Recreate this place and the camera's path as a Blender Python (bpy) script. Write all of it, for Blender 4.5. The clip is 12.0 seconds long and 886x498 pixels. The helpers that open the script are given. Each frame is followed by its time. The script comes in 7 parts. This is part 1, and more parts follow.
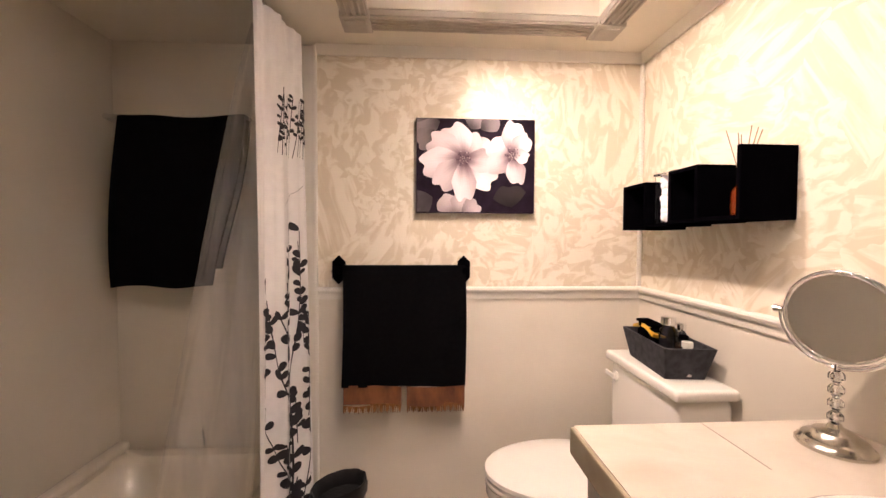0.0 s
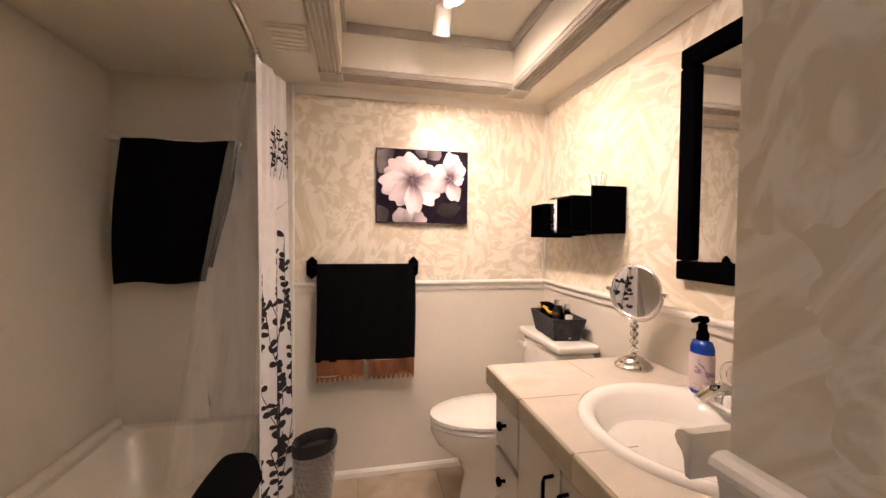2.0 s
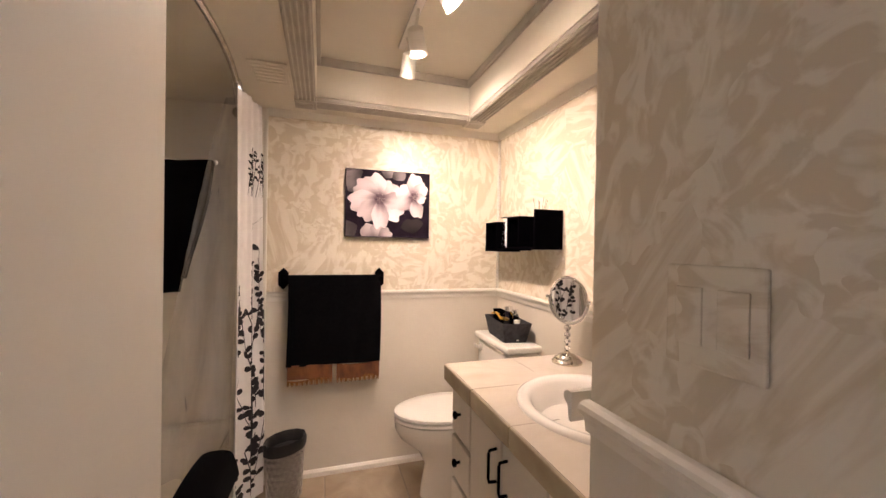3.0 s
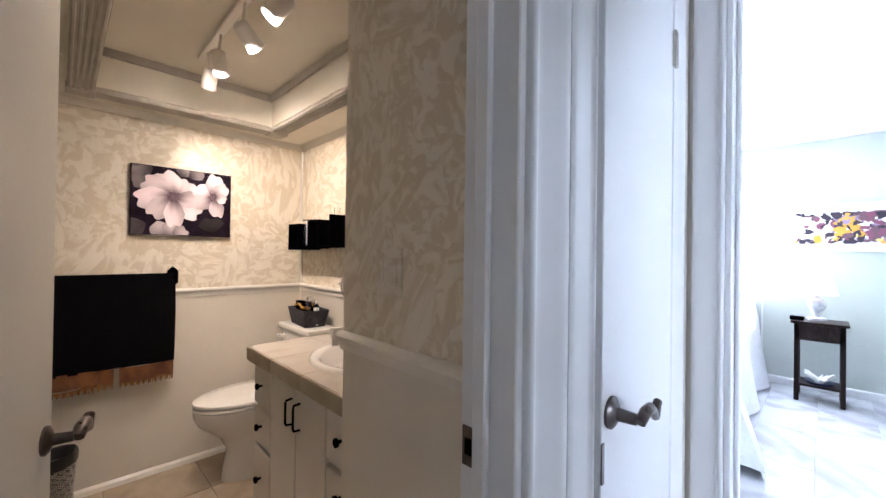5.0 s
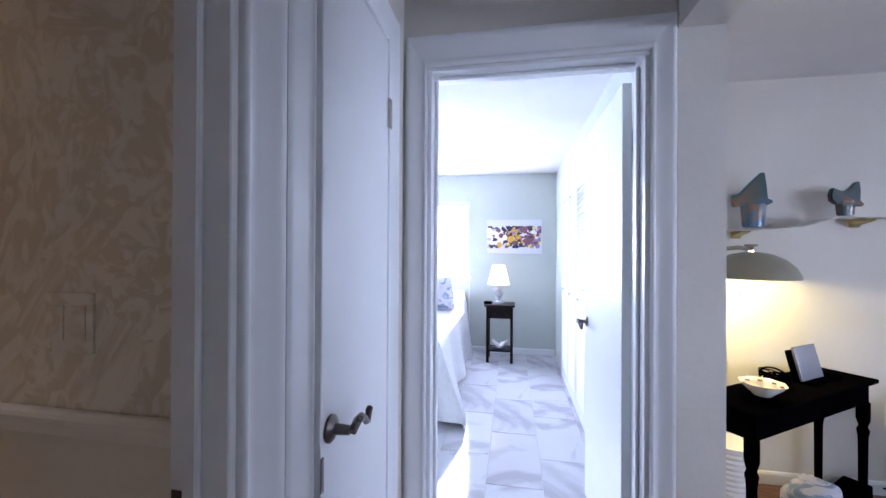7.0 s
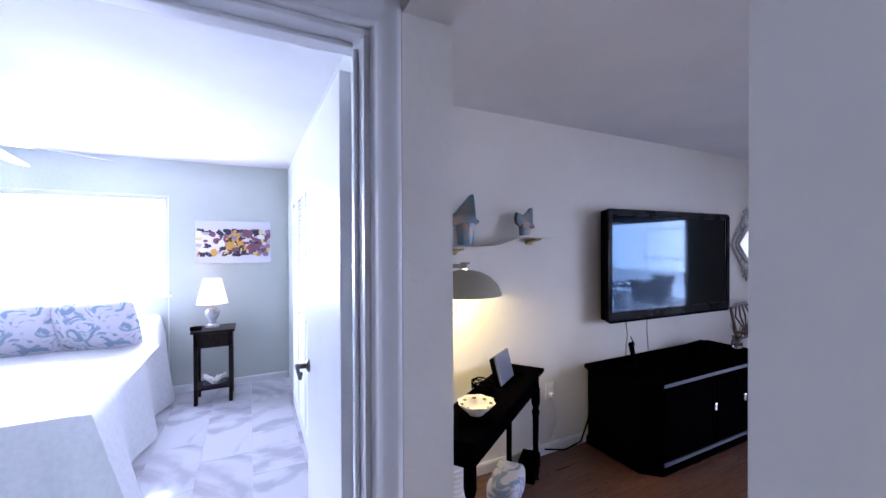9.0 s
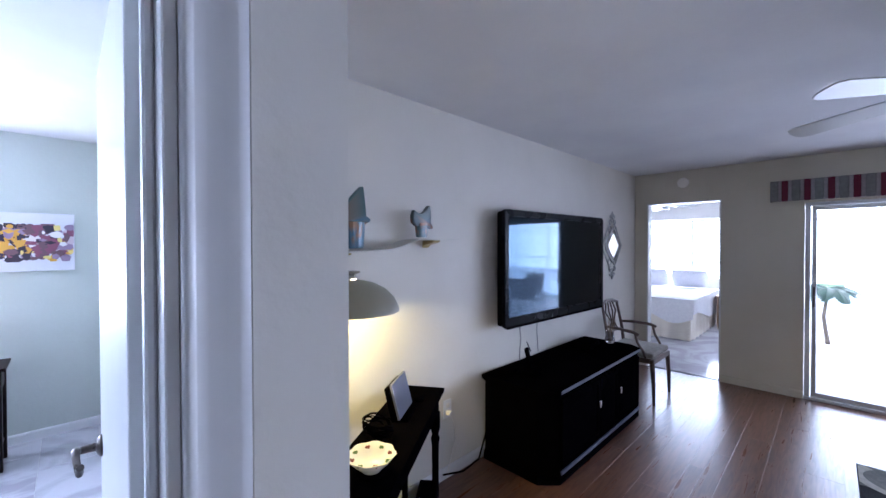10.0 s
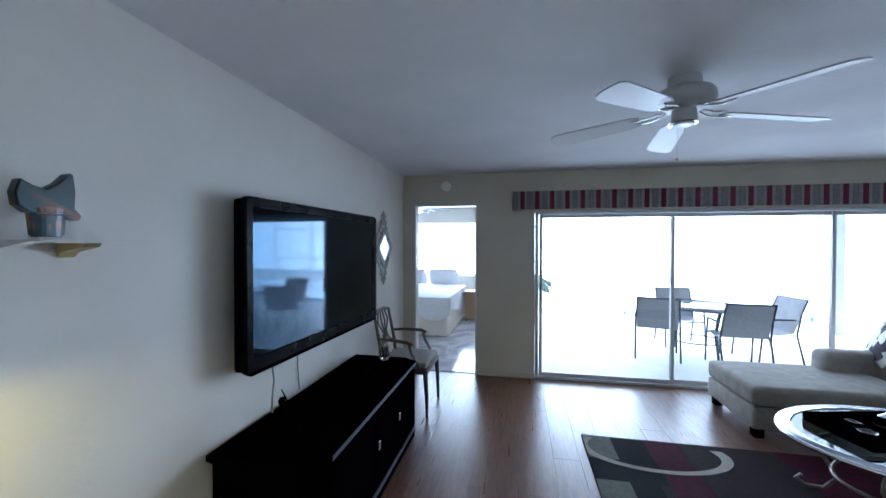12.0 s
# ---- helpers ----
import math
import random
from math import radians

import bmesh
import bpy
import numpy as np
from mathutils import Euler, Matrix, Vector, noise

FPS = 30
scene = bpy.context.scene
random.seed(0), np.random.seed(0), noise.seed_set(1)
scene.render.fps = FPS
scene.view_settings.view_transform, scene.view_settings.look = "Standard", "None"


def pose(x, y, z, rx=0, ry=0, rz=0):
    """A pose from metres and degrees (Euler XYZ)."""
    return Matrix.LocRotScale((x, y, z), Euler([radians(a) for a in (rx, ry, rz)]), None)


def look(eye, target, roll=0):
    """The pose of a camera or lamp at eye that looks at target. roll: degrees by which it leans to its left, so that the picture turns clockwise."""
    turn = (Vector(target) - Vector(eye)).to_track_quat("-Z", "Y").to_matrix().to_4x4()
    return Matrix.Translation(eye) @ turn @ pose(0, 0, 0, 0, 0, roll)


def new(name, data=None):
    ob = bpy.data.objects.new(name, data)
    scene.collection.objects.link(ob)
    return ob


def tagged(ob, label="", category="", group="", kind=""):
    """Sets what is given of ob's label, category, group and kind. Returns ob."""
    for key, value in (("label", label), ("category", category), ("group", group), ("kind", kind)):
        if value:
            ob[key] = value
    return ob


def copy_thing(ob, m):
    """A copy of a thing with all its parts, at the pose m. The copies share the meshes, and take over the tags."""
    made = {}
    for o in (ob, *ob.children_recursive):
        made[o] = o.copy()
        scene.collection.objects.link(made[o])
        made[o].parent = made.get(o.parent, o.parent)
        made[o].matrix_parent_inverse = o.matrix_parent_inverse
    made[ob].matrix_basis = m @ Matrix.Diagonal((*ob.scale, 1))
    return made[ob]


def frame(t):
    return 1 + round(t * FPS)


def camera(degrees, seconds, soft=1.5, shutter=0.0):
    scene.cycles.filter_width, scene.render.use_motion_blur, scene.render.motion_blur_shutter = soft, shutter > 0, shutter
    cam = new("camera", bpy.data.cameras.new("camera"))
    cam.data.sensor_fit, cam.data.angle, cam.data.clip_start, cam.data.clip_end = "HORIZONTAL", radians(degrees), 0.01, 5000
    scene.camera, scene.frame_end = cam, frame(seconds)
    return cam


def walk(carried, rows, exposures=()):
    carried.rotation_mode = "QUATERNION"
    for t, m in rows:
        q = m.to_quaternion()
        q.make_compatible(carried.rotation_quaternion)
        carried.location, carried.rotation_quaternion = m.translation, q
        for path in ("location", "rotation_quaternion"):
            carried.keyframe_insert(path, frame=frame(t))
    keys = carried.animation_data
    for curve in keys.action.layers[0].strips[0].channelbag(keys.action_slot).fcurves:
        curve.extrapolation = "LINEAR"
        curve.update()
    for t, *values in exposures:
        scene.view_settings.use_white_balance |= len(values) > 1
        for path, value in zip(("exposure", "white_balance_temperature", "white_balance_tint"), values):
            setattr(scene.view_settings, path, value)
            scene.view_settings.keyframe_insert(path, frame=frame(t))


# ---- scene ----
cam = camera(98.4, 12.0)
PATH = [
    (0, (1.686, 0.153, 1.254), (1.794, 2.149, 1.194), 0.2),
    (0.5, (1.664, 0.063, 1.264), (1.851, 2.054, 1.207), 0.3),
    (1, (1.646, -0.051, 1.265), (1.899, 1.932, 1.217), 0.3),
    (1.5, (1.623, -0.174, 1.26), (1.954, 1.797, 1.202), 0.4),
    (2, (1.593, -0.29, 1.276), (2.004, 1.666, 1.22), 0.5),
    (2.5, (1.572, -0.396, 1.308), (2.068, 1.541, 1.275), 0.5),
    (2.7, (1.557, -0.434, 1.311), (2.091, 1.493, 1.287), 0.7),
    (4.5, (1.439, -0.846, 1.281), (2.621, 0.768, 1.298), 0.9),
    (5, (1.398, -0.928, 1.284), (2.811, 0.487, 1.299), 0.8),
    (5.5, (1.366, -0.969, 1.301), (2.994, 0.194, 1.309), 0.6),
    (6, (1.325, -1.002, 1.322), (3.113, -0.105, 1.338), 0.5),
    (6.5, (1.308, -1.018, 1.353), (3.206, -0.39, 1.369), 0.4),
    (7, (1.346, -1.032, 1.378), (3.314, -0.679, 1.385), 0.3),
    (9, (1.79, -1.216, 1.515), (3.576, -2.116, 1.5), -0.2),
    (9.5, (1.964, -1.29, 1.526), (3.591, -2.453, 1.509), -0.1),
    (10, (2.155, -1.383, 1.543), (3.583, -2.783, 1.518), -0.1),
    (10.5, (2.32, -1.481, 1.543), (3.475, -3.113, 1.515), 0.2),
    (11, (2.425, -1.635, 1.537), (3.3, -3.434, 1.507), 0.2),
    (11.5, (2.489, -1.83, 1.548), (3.111, -3.73, 1.52), 0.2),
    (12, (2.533, -2.024, 1.565), (2.923, -3.986, 1.54), 0.1),
]
walk(cam, [(t, look(eye, target, roll)) for t, eye, target, roll in PATH],
     [(0, 1.24, 6350, 28), (1.5, 1.18, 6400, 28), (2.7, 1.18, 6500, 27), (4.5, 1.06, 6050, 18), (5.5, 0.60, 5850, 19), (6.5, 0.22, 5720, 23), (7.2, 0.0, 5640, 28), (9.0, -0.14, 5560, 34), (10.5, 0.04, 5400, 19), (12.0, -0.30, 5300, 11)])

# ---- light ----
world = bpy.data.worlds.new("sky")
scene.world = world
world.use_nodes = True
wn = world.node_tree
sky = wn.nodes.new("ShaderNodeTexSky")
sky.sky_type, sky.sun_disc = "NISHITA", False
sky.sun_elevation, sky.sun_rotation = radians(50), radians(200)
wn.links.new(sky.outputs[0], wn.nodes["Background"].inputs[0])
wn.nodes["Background"].inputs[1].default_value = 0.14


def lamp(name, kind, place, energy, color=(1, 1, 1), size=0.1, target=None, **more):
    data = bpy.data.lights.new(name, kind)
    data.energy, data.color = energy, color
    if kind == "AREA":
        data.shape, data.size, data.size_y = "RECTANGLE", size, more.get("size_y", size)
    elif kind == "SUN":
        data.angle = radians(0.6)
    else:
        data.shadow_soft_size = size
    if kind == "SPOT":
        data.spot_size, data.spot_blend = radians(more.get("cone", 60)), more.get("blend", 0.6)
    ob = new(name, data)
    ob.matrix_world = look(place, target) if target else Matrix.Translation(place)
    return ob


sun_dir = Vector((math.sin(radians(200)) * math.cos(radians(50)), math.cos(radians(200)) * math.cos(radians(50)), math.sin(radians(50))))
lamp("sun", "SUN", tuple(sun_dir * 20), 4.0, (1.0, 0.95, 0.88), target=(0, 0, 0))
WARM = (1.0, 0.83, 0.63)
DAY = (0.78, 0.88, 1.0)
lamp("window_light", "AREA", (6.55, 0.24, 1.53), 150, DAY, 1.35, target=(3, 0.24, 1.2), size_y=1.0)
lamp("patio_light", "AREA", (0.12, -6.62, 1.0), 40, DAY, 4.3, target=(0.12, -3, 1.0), size_y=1.9)
lamp("patio_sky_light", "AREA", (-2.3, -10.9, 1.25), 480, DAY, 8.6, target=(-2.3, -6, 0.6), size_y=2.3)
lamp("guest_window_light", "AREA", (4.2, -10.5, 1.5), 80, DAY, 2.4, target=(4.2, -7, 1.0), size_y=1.3)

SPOTS = [(1.885, 1.14, 2.035, (2.02, 1.78, 1.80)), (1.87, 0.93, 2.05, (2.30, 1.78, 1.20)), (1.885, 0.62, 2.05, (2.64, 0.95, 1.50)), (1.90, 0.36, 2.05, (1.10, 0.75, 0.9))]
POWERS = ((10, 40), (20, 150), (15, 130), (46, 130))
for (x, y, z, aim), (power, cone_) in zip(SPOTS, POWERS):
    lamp("track_spot_light", "SPOT", (x, y, z) if y < 1.1 else (1.885, 1.20, 2.00), power, WARM, 0.03, aim, cone=cone_, blend=1.0)
lamp("track_spill_light", "SPOT", (1.90, 1.16, 2.03), 19, WARM, 0.03, (2.45, 1.35, 1.2), cone=150, blend=1.0)
lamp("arc_lamp_light", "POINT", (3.70, -2.32, 1.29), 37, (1.0, 0.80, 0.24), 0.05)
lamp("bedside_light", "POINT", (6.30, -0.87, 1.07), 10, WARM, 0.05)

# ---- materials ----


def material(name, color, rough=0.5, metal=0.0, second=None, scale=8.0, mix=(0.35, 0.65), bump=0.0, bump_scale=60.0, detail=5.0,
             distortion=0.0, stretch=(1, 1, 1), per_object=0.0, rough_var=0.08, **more):
    m = bpy.data.materials.new(name)
    m.use_nodes = True
    n, l = m.node_tree.nodes, m.node_tree.links
    b = n["Principled BSDF"]
    b.inputs["Base Color"].default_value = (*color, 1)
    b.inputs["Roughness"].default_value, b.inputs["Metallic"].default_value = rough, metal
    for key, value in more.items():
        b.inputs[key.replace("_", " ")].default_value = value
    tc = n.new("ShaderNodeTexCoord")
    mp = n.new("ShaderNodeMapping")
    mp.inputs["Scale"].default_value = stretch
    l.new(tc.outputs["Object"], mp.inputs["Vector"])
    t = n.new("ShaderNodeTexNoise")
    t.inputs["Scale"].default_value, t.inputs["Detail"].default_value, t.inputs["Distortion"].default_value = scale, detail, distortion
    l.new(mp.outputs[0], t.inputs["Vector"])
    out = None
    if second:
        r = n.new("ShaderNodeValToRGB")
        r.color_ramp.elements[0].position, r.color_ramp.elements[1].position = mix
        r.color_ramp.elements[0].color, r.color_ramp.elements[1].color = (*color, 1), (*second, 1)
        l.new(t.outputs["Fac"], r.inputs["Fac"])
        out = r.outputs["Color"]
        if per_object:
            info = n.new("ShaderNodeObjectInfo")
            hs = n.new("ShaderNodeHueSaturation")
            mr = n.new("ShaderNodeMapRange")
            mr.inputs["To Min"].default_value, mr.inputs["To Max"].default_value = 1 - per_object, 1 + per_object
            l.new(info.outputs["Random"], mr.inputs["Value"])
            l.new(mr.outputs[0], hs.inputs["Value"])
            l.new(out, hs.inputs["Color"])
            out = hs.outputs["Color"]
        l.new(out, b.inputs["Base Color"])
    if rough_var and rough > 0.12:
        mr = n.new("ShaderNodeMapRange")
        mr.inputs["To Min"].default_value, mr.inputs["To Max"].default_value = rough - rough_var, rough + rough_var
        l.new(t.outputs["Fac"], mr.inputs["Value"])
        l.new(mr.outputs[0], b.inputs["Roughness"])
    if bump:
        t2 = n.new("ShaderNodeTexNoise")
        t2.inputs["Scale"].default_value, t2.inputs["Detail"].default_value = bump_scale, 4
        l.new(mp.outputs[0], t2.inputs["Vector"])
        bp = n.new("ShaderNodeBump")
        bp.inputs["Strength"].default_value, bp.inputs["Distance"].default_value = min(1.0, bump), 0.004
        l.new(t2.outputs["Fac"], bp.inputs["Height"])
        l.new(bp.outputs[0], b.inputs["Normal"])
    return m


def glow(name, color, strength):
    m = material(name, color, 0.5)
    b = m.node_tree.nodes["Principled BSDF"]
    b.inputs["Emission Color"].default_value, b.inputs["Emission Strength"].default_value = (*color, 1), strength
    return m


def clear(name, color=(1, 1, 1), rough=0.0, ior=1.45, tint=None):
    m = bpy.data.materials.new(name)
    m.use_nodes = True
    b = m.node_tree.nodes["Principled BSDF"]
    b.inputs["Base Color"].default_value = (*color, 1)
    b.inputs["Roughness"].default_value, b.inputs["IOR"].default_value, b.inputs["Transmission Weight"].default_value = rough, ior, 1.0
    return m


def faux(name, light, dark):
    """Ragged, feathered strokes of a darker glaze over a light one."""
    m = material(name, light, 0.55, bump=0.25, bump_scale=25)
    n, l = m.node_tree.nodes, m.node_tree.links
    b = n["Principled BSDF"]
    tc = n.new("ShaderNodeTexCoord")
    cells = n.new("ShaderNodeTexVoronoi")
    cells.inputs["Scale"].default_value = 3.6
    warp = n.new("ShaderNodeTexNoise")
    warp.inputs["Scale"].default_value, warp.inputs["Detail"].default_value = 6.0, 3.0
    l.new(tc.outputs["Object"], warp.inputs["Vector"])
    vm = n.new("ShaderNodeVectorMath")
    vm.operation = "MULTIPLY_ADD"
    vm.inputs[1].default_value = (0.25, 0.25, 0.25)
    l.new(warp.outputs["Color"], vm.inputs[0])
    l.new(tc.outputs["Object"], vm.inputs[2])
    l.new(vm.outputs[0], cells.inputs["Vector"])
    rot = n.new("ShaderNodeVectorRotate")
    rot.rotation_type = "EULER_XYZ"
    l.new(tc.outputs["Object"], rot.inputs["Vector"])
    sc = n.new("ShaderNodeVectorMath")
    sc.operation = "SCALE"
    sc.inputs["Scale"].default_value = 6.28
    l.new(cells.outputs["Color"], sc.inputs[0])
    l.new(sc.outputs[0], rot.inputs["Rotation"])
    mp = n.new("ShaderNodeMapping")
    mp.inputs["Scale"].default_value = (1.3, 9.0, 9.0)
    l.new(rot.outputs[0], mp.inputs["Vector"])
    st = n.new("ShaderNodeTexNoise")
    st.inputs["Scale"].default_value, st.inputs["Detail"].default_value, st.inputs["Distortion"].default_value = 2.4, 5.0, 1.1
    l.new(mp.outputs[0], st.inputs["Vector"])
    r = n.new("ShaderNodeValToRGB")
    r.color_ramp.elements[0].position, r.color_ramp.elements[1].position = 0.44, 0.56
    r.color_ramp.elements[0].color, r.color_ramp.elements[1].color = (*light, 1), (*dark, 1)
    l.new(st.outputs["Fac"], r.inputs["Fac"])
    l.new(r.outputs["Color"], b.inputs["Base Color"])
    return m


M_FAUX = faux("ragged_wall_glaze", (0.82, 0.75, 0.63), (0.69, 0.60, 0.46))
M_CREAM = material("cream_satin_paint", (0.76, 0.71, 0.62), 0.4, second=(0.71, 0.655, 0.56), scale=2.5, bump=0.12, bump_scale=40)
M_TUBWALL = material("cream_tub_surround", (0.74, 0.69, 0.60), 0.22, second=(0.70, 0.65, 0.555), scale=2, rough_var=0.04)
M_TRIM = material("cream_gloss_trim", (0.80, 0.76, 0.69), 0.3, second=(0.77, 0.73, 0.655), scale=4, rough_var=0.02)
M_GREYTRIM = material("taupe_moulding_paint", (0.47, 0.43, 0.37), 0.4, second=(0.40, 0.36, 0.31), scale=9)
M_WHITETRIM = material("white_gloss_trim", (0.79, 0.80, 0.81), 0.32, second=(0.765, 0.775, 0.79), scale=3, rough_var=0.015)
M_LIVING = material("offwhite_textured_wall", (0.73, 0.70, 0.64), 0.7, second=(0.675, 0.645, 0.585), scale=1.5, bump=0.3, bump_scale=35)
M_BEIGE = material("warm_beige_wall", (0.62, 0.58, 0.48), 0.7, second=(0.57, 0.53, 0.43), scale=1.5, bump=0.3, bump_scale=35)
M_CEIL = material("textured_ceiling_paint", (0.72, 0.71, 0.71), 0.85, second=(0.67, 0.66, 0.67), scale=2.2, bump=0.45, bump_scale=22)
M_BATHCEIL = material("cream_ceiling_paint", (0.76, 0.71, 0.61), 0.6, second=(0.71, 0.66, 0.56), scale=2, bump=0.1)
M_SAGE = material("pale_sage_wall", (0.56, 0.60, 0.56), 0.7, second=(0.52, 0.56, 0.52), scale=1.5, bump=0.3, bump_scale=35)
M_BLACK = material("black_painted_wood", (0.0014, 0.0012, 0.0018), 0.34, second=(0.0018, 0.0016, 0.0024), scale=8, stretch=(1, 1, 4), rough_var=0.03, Specular_IOR_Level=0.0)
M_ESPRESSO = material("espresso_wood", (0.007, 0.004, 0.004), 0.35, second=(0.022, 0.013, 0.011), scale=14, bump=0.1, stretch=(4, 4, 1), Specular_IOR_Level=0.12)
M_BLACKCLOTH = material("black_terry", (0.0018, 0.0018, 0.0026), 0.98, second=(0.0032, 0.0032, 0.004), scale=60, bump=0.6, bump_scale=260, Specular_IOR_Level=0.08)
M_WHITEPORC = material("white_porcelain", (0.86, 0.83, 0.78), 0.07)
M_CHROME = material("chrome", (0.85, 0.85, 0.86), 0.06, 1.0)
M_NICKEL = material("brushed_nickel", (0.62, 0.58, 0.52), 0.22, 1.0, second=(0.5, 0.47, 0.42), scale=30)
M_BRONZE = material("dark_pewter", (0.16, 0.14, 0.13), 0.3, 1.0, second=(0.09, 0.08, 0.075), scale=25)
M_MIRROR = material("mirror_silver", (0.93, 0.93, 0.93), 0.01, 1.0)
M_GLASS = clear("window_glass")
M_BEDTILE = material("grey_marble_tile", (0.57, 0.57, 0.61), 0.10, second=(0.42, 0.41, 0.45), scale=1.3, distortion=2.6, detail=5, mix=(0.47, 0.60), per_object=0.05, rough_var=0.05)
M_WOOD = material("red_brown_laminate", (0.15, 0.068, 0.038), 0.30, second=(0.085, 0.036, 0.020), scale=5, Specular_IOR_Level=0.7, distortion=1.0, stretch=(9, 0.8, 1), per_object=0.10, bump=0.05)
M_BATHTILE = material("beige_floor_tile", (0.50, 0.41, 0.30), 0.3, second=(0.36, 0.28, 0.19), scale=3.5, distortion=1.5, per_object=0.06, bump=0.1)
M_GROUT = material("sand_grout", (0.34, 0.30, 0.25), 0.9)
M_PALEGROUT = material("pale_grout", (0.55, 0.55, 0.55), 0.9)
M_WHITELINEN = material("white_cotton", (0.80, 0.80, 0.82), 0.9, second=(0.74, 0.74, 0.77), scale=30, bump=0.3, bump_scale=300)
M_COUNTER = material("cream_marbled_tile", (0.66, 0.60, 0.52), 0.22, second=(0.57, 0.49, 0.40), scale=4, distortion=2, mix=(0.3, 0.8), rough_var=0.06)
M_COUNTEREDGE = material("tan_edge_tile", (0.38, 0.32, 0.22), 0.35, second=(0.30, 0.24, 0.16), scale=9)
M_CABWHITE = material("white_cabinet_paint", (0.72, 0.68, 0.62), 0.35, second=(0.68, 0.64, 0.58), scale=5)
M_CONCRETE = material("pale_patio_concrete", (0.52, 0.50, 0.47), 0.8, second=(0.44, 0.42, 0.40), scale=3, bump=0.3)

# ---- mesh helpers ----


def part(name, bm, mat, parent=None, label="", smooth=None, kind=""):
    """One mesh object of a bmesh. smooth: degrees under which edges shade smooth."""
    me = bpy.data.meshes.new(name)
    if smooth:
        for f in bm.faces:
            f.smooth = True
        for e in bm.edges:
            if len(e.link_faces) == 2 and e.calc_face_angle(0) > radians(smooth):
                e.smooth = False
    bm.to_mesh(me)
    bm.free()
    for m in (mat if isinstance(mat, (list, tuple)) else [mat]):
        me.materials.append(m)
    ob = new(name, me)
    if parent:
        ob.parent = parent
    return tagged(ob, label, kind=kind)


def thing(name, label, category, place=(0, 0, 0), turn=0, group=""):
    ob = new(name)
    ob.empty_display_size = 0.1
    ob.matrix_basis = pose(*place, 0, 0, turn)
    return tagged(ob, label, category, group)


def add_box(bm, lo, hi, bevel=0.0, seg=2, m=None, index=0):
    c = [(a + b) / 2 for a, b in zip(lo, hi)]
    mat = Matrix.Translation(c) @ Matrix.Diagonal((*[abs(b - a) for a, b in zip(lo, hi)], 1))
    if m:
        mat = m @ mat
    vs = bmesh.ops.create_cube(bm, size=1, matrix=mat)["verts"]
    fs = {f for v in vs for f in v.link_faces}
    for f in fs:
        f.material_index = index
    if bevel:
        bmesh.ops.bevel(bm, geom=list({e for v in vs for e in v.link_edges}), offset=bevel, segments=seg, profile=0.6, affect="EDGES", clamp_overlap=True)
    return vs


def box(lo, hi, bevel=0.0, seg=2, m=None):
    bm = bmesh.new()
    add_box(bm, lo, hi, bevel, seg, m)
    return bm


def add_cone(bm, p, q, r1, r2=None, seg=16, cap=True):
    p, q = Vector(p), Vector(q)
    d = q - p
    m = Matrix.Translation((p + q) / 2) @ d.to_track_quat("Z", "Y").to_matrix().to_4x4()
    bmesh.ops.create_cone(bm, cap_ends=cap, segments=seg, radius1=r1, radius2=r1 if r2 is None else r2, depth=d.length, matrix=m)


def cone(p, q, r1, r2=None, seg=16):
    bm = bmesh.new()
    add_cone(bm, p, q, r1, r2, seg)
    return bm


def add_lathe(bm, profile, seg=24, m=None, wave=None):
    """Turns (radius, height) pairs round z. wave(angle, i) scales the radius."""
    m = m or Matrix()
    rings = []
    for i, (r, z) in enumerate(profile):
        ring = []
        for k in range(seg):
            a = 2 * math.pi * k / seg
            rr = max(r, 1e-4) * (wave(a, i) if wave else 1)
            ring.append(bm.verts.new(m @ Vector((rr * math.cos(a), rr * math.sin(a), z))))
        rings.append(ring)
    for a, b in zip(rings, rings[1:]):
        for k in range(seg):
            bm.faces.new((a[k], a[(k + 1) % seg], b[(k + 1) % seg], b[k]))
    bm.faces.new(rings[0][::-1])
    bm.faces.new(rings[-1])
    return rings


def lathe(profile, seg=24, m=None, wave=None):
    bm = bmesh.new()
    add_lathe(bm, profile, seg, m, wave)
    bmesh.ops.recalc_face_normals(bm, faces=bm.faces)
    return bm


def add_tube(bm, pts, r, seg=8, closed=False):
    """A round rod along points; r may be a list."""
    pts = [Vector(p) for p in pts]
    n = len(pts)
    rings = []
    up = None
    for i, p in enumerate(pts):
        a, b = pts[(i - 1) % n if closed else max(i - 1, 0)], pts[(i + 1) % n if closed else min(i + 1, n - 1)]
        d = (b - a).normalized()
        if up is None:
            up = d.orthogonal().normalized()
        up = (up - d * up.dot(d)).normalized()
        side = d.cross(up)
        rr = r[i] if isinstance(r, (list, tuple)) else r
        rings.append([bm.verts.new(p + (up * math.cos(2 * math.pi * k / seg) + side * math.sin(2 * math.pi * k / seg)) * rr) for k in range(seg)])
    for i in range(n if closed else n - 1):
        a, b = rings[i], rings[(i + 1) % n]
        for k in range(seg):
            bm.faces.new((a[k], a[(k + 1) % seg], b[(k + 1) % seg], b[k]))
    if not closed:
        bm.faces.new(rings[0][::-1])
        bm.faces.new(rings[-1])


def tube(pts, r, seg=8, closed=False):
    bm = bmesh.new()
    add_tube(bm, pts, r, seg, closed)
    bmesh.ops.recalc_face_normals(bm, faces=bm.faces)
    return bm


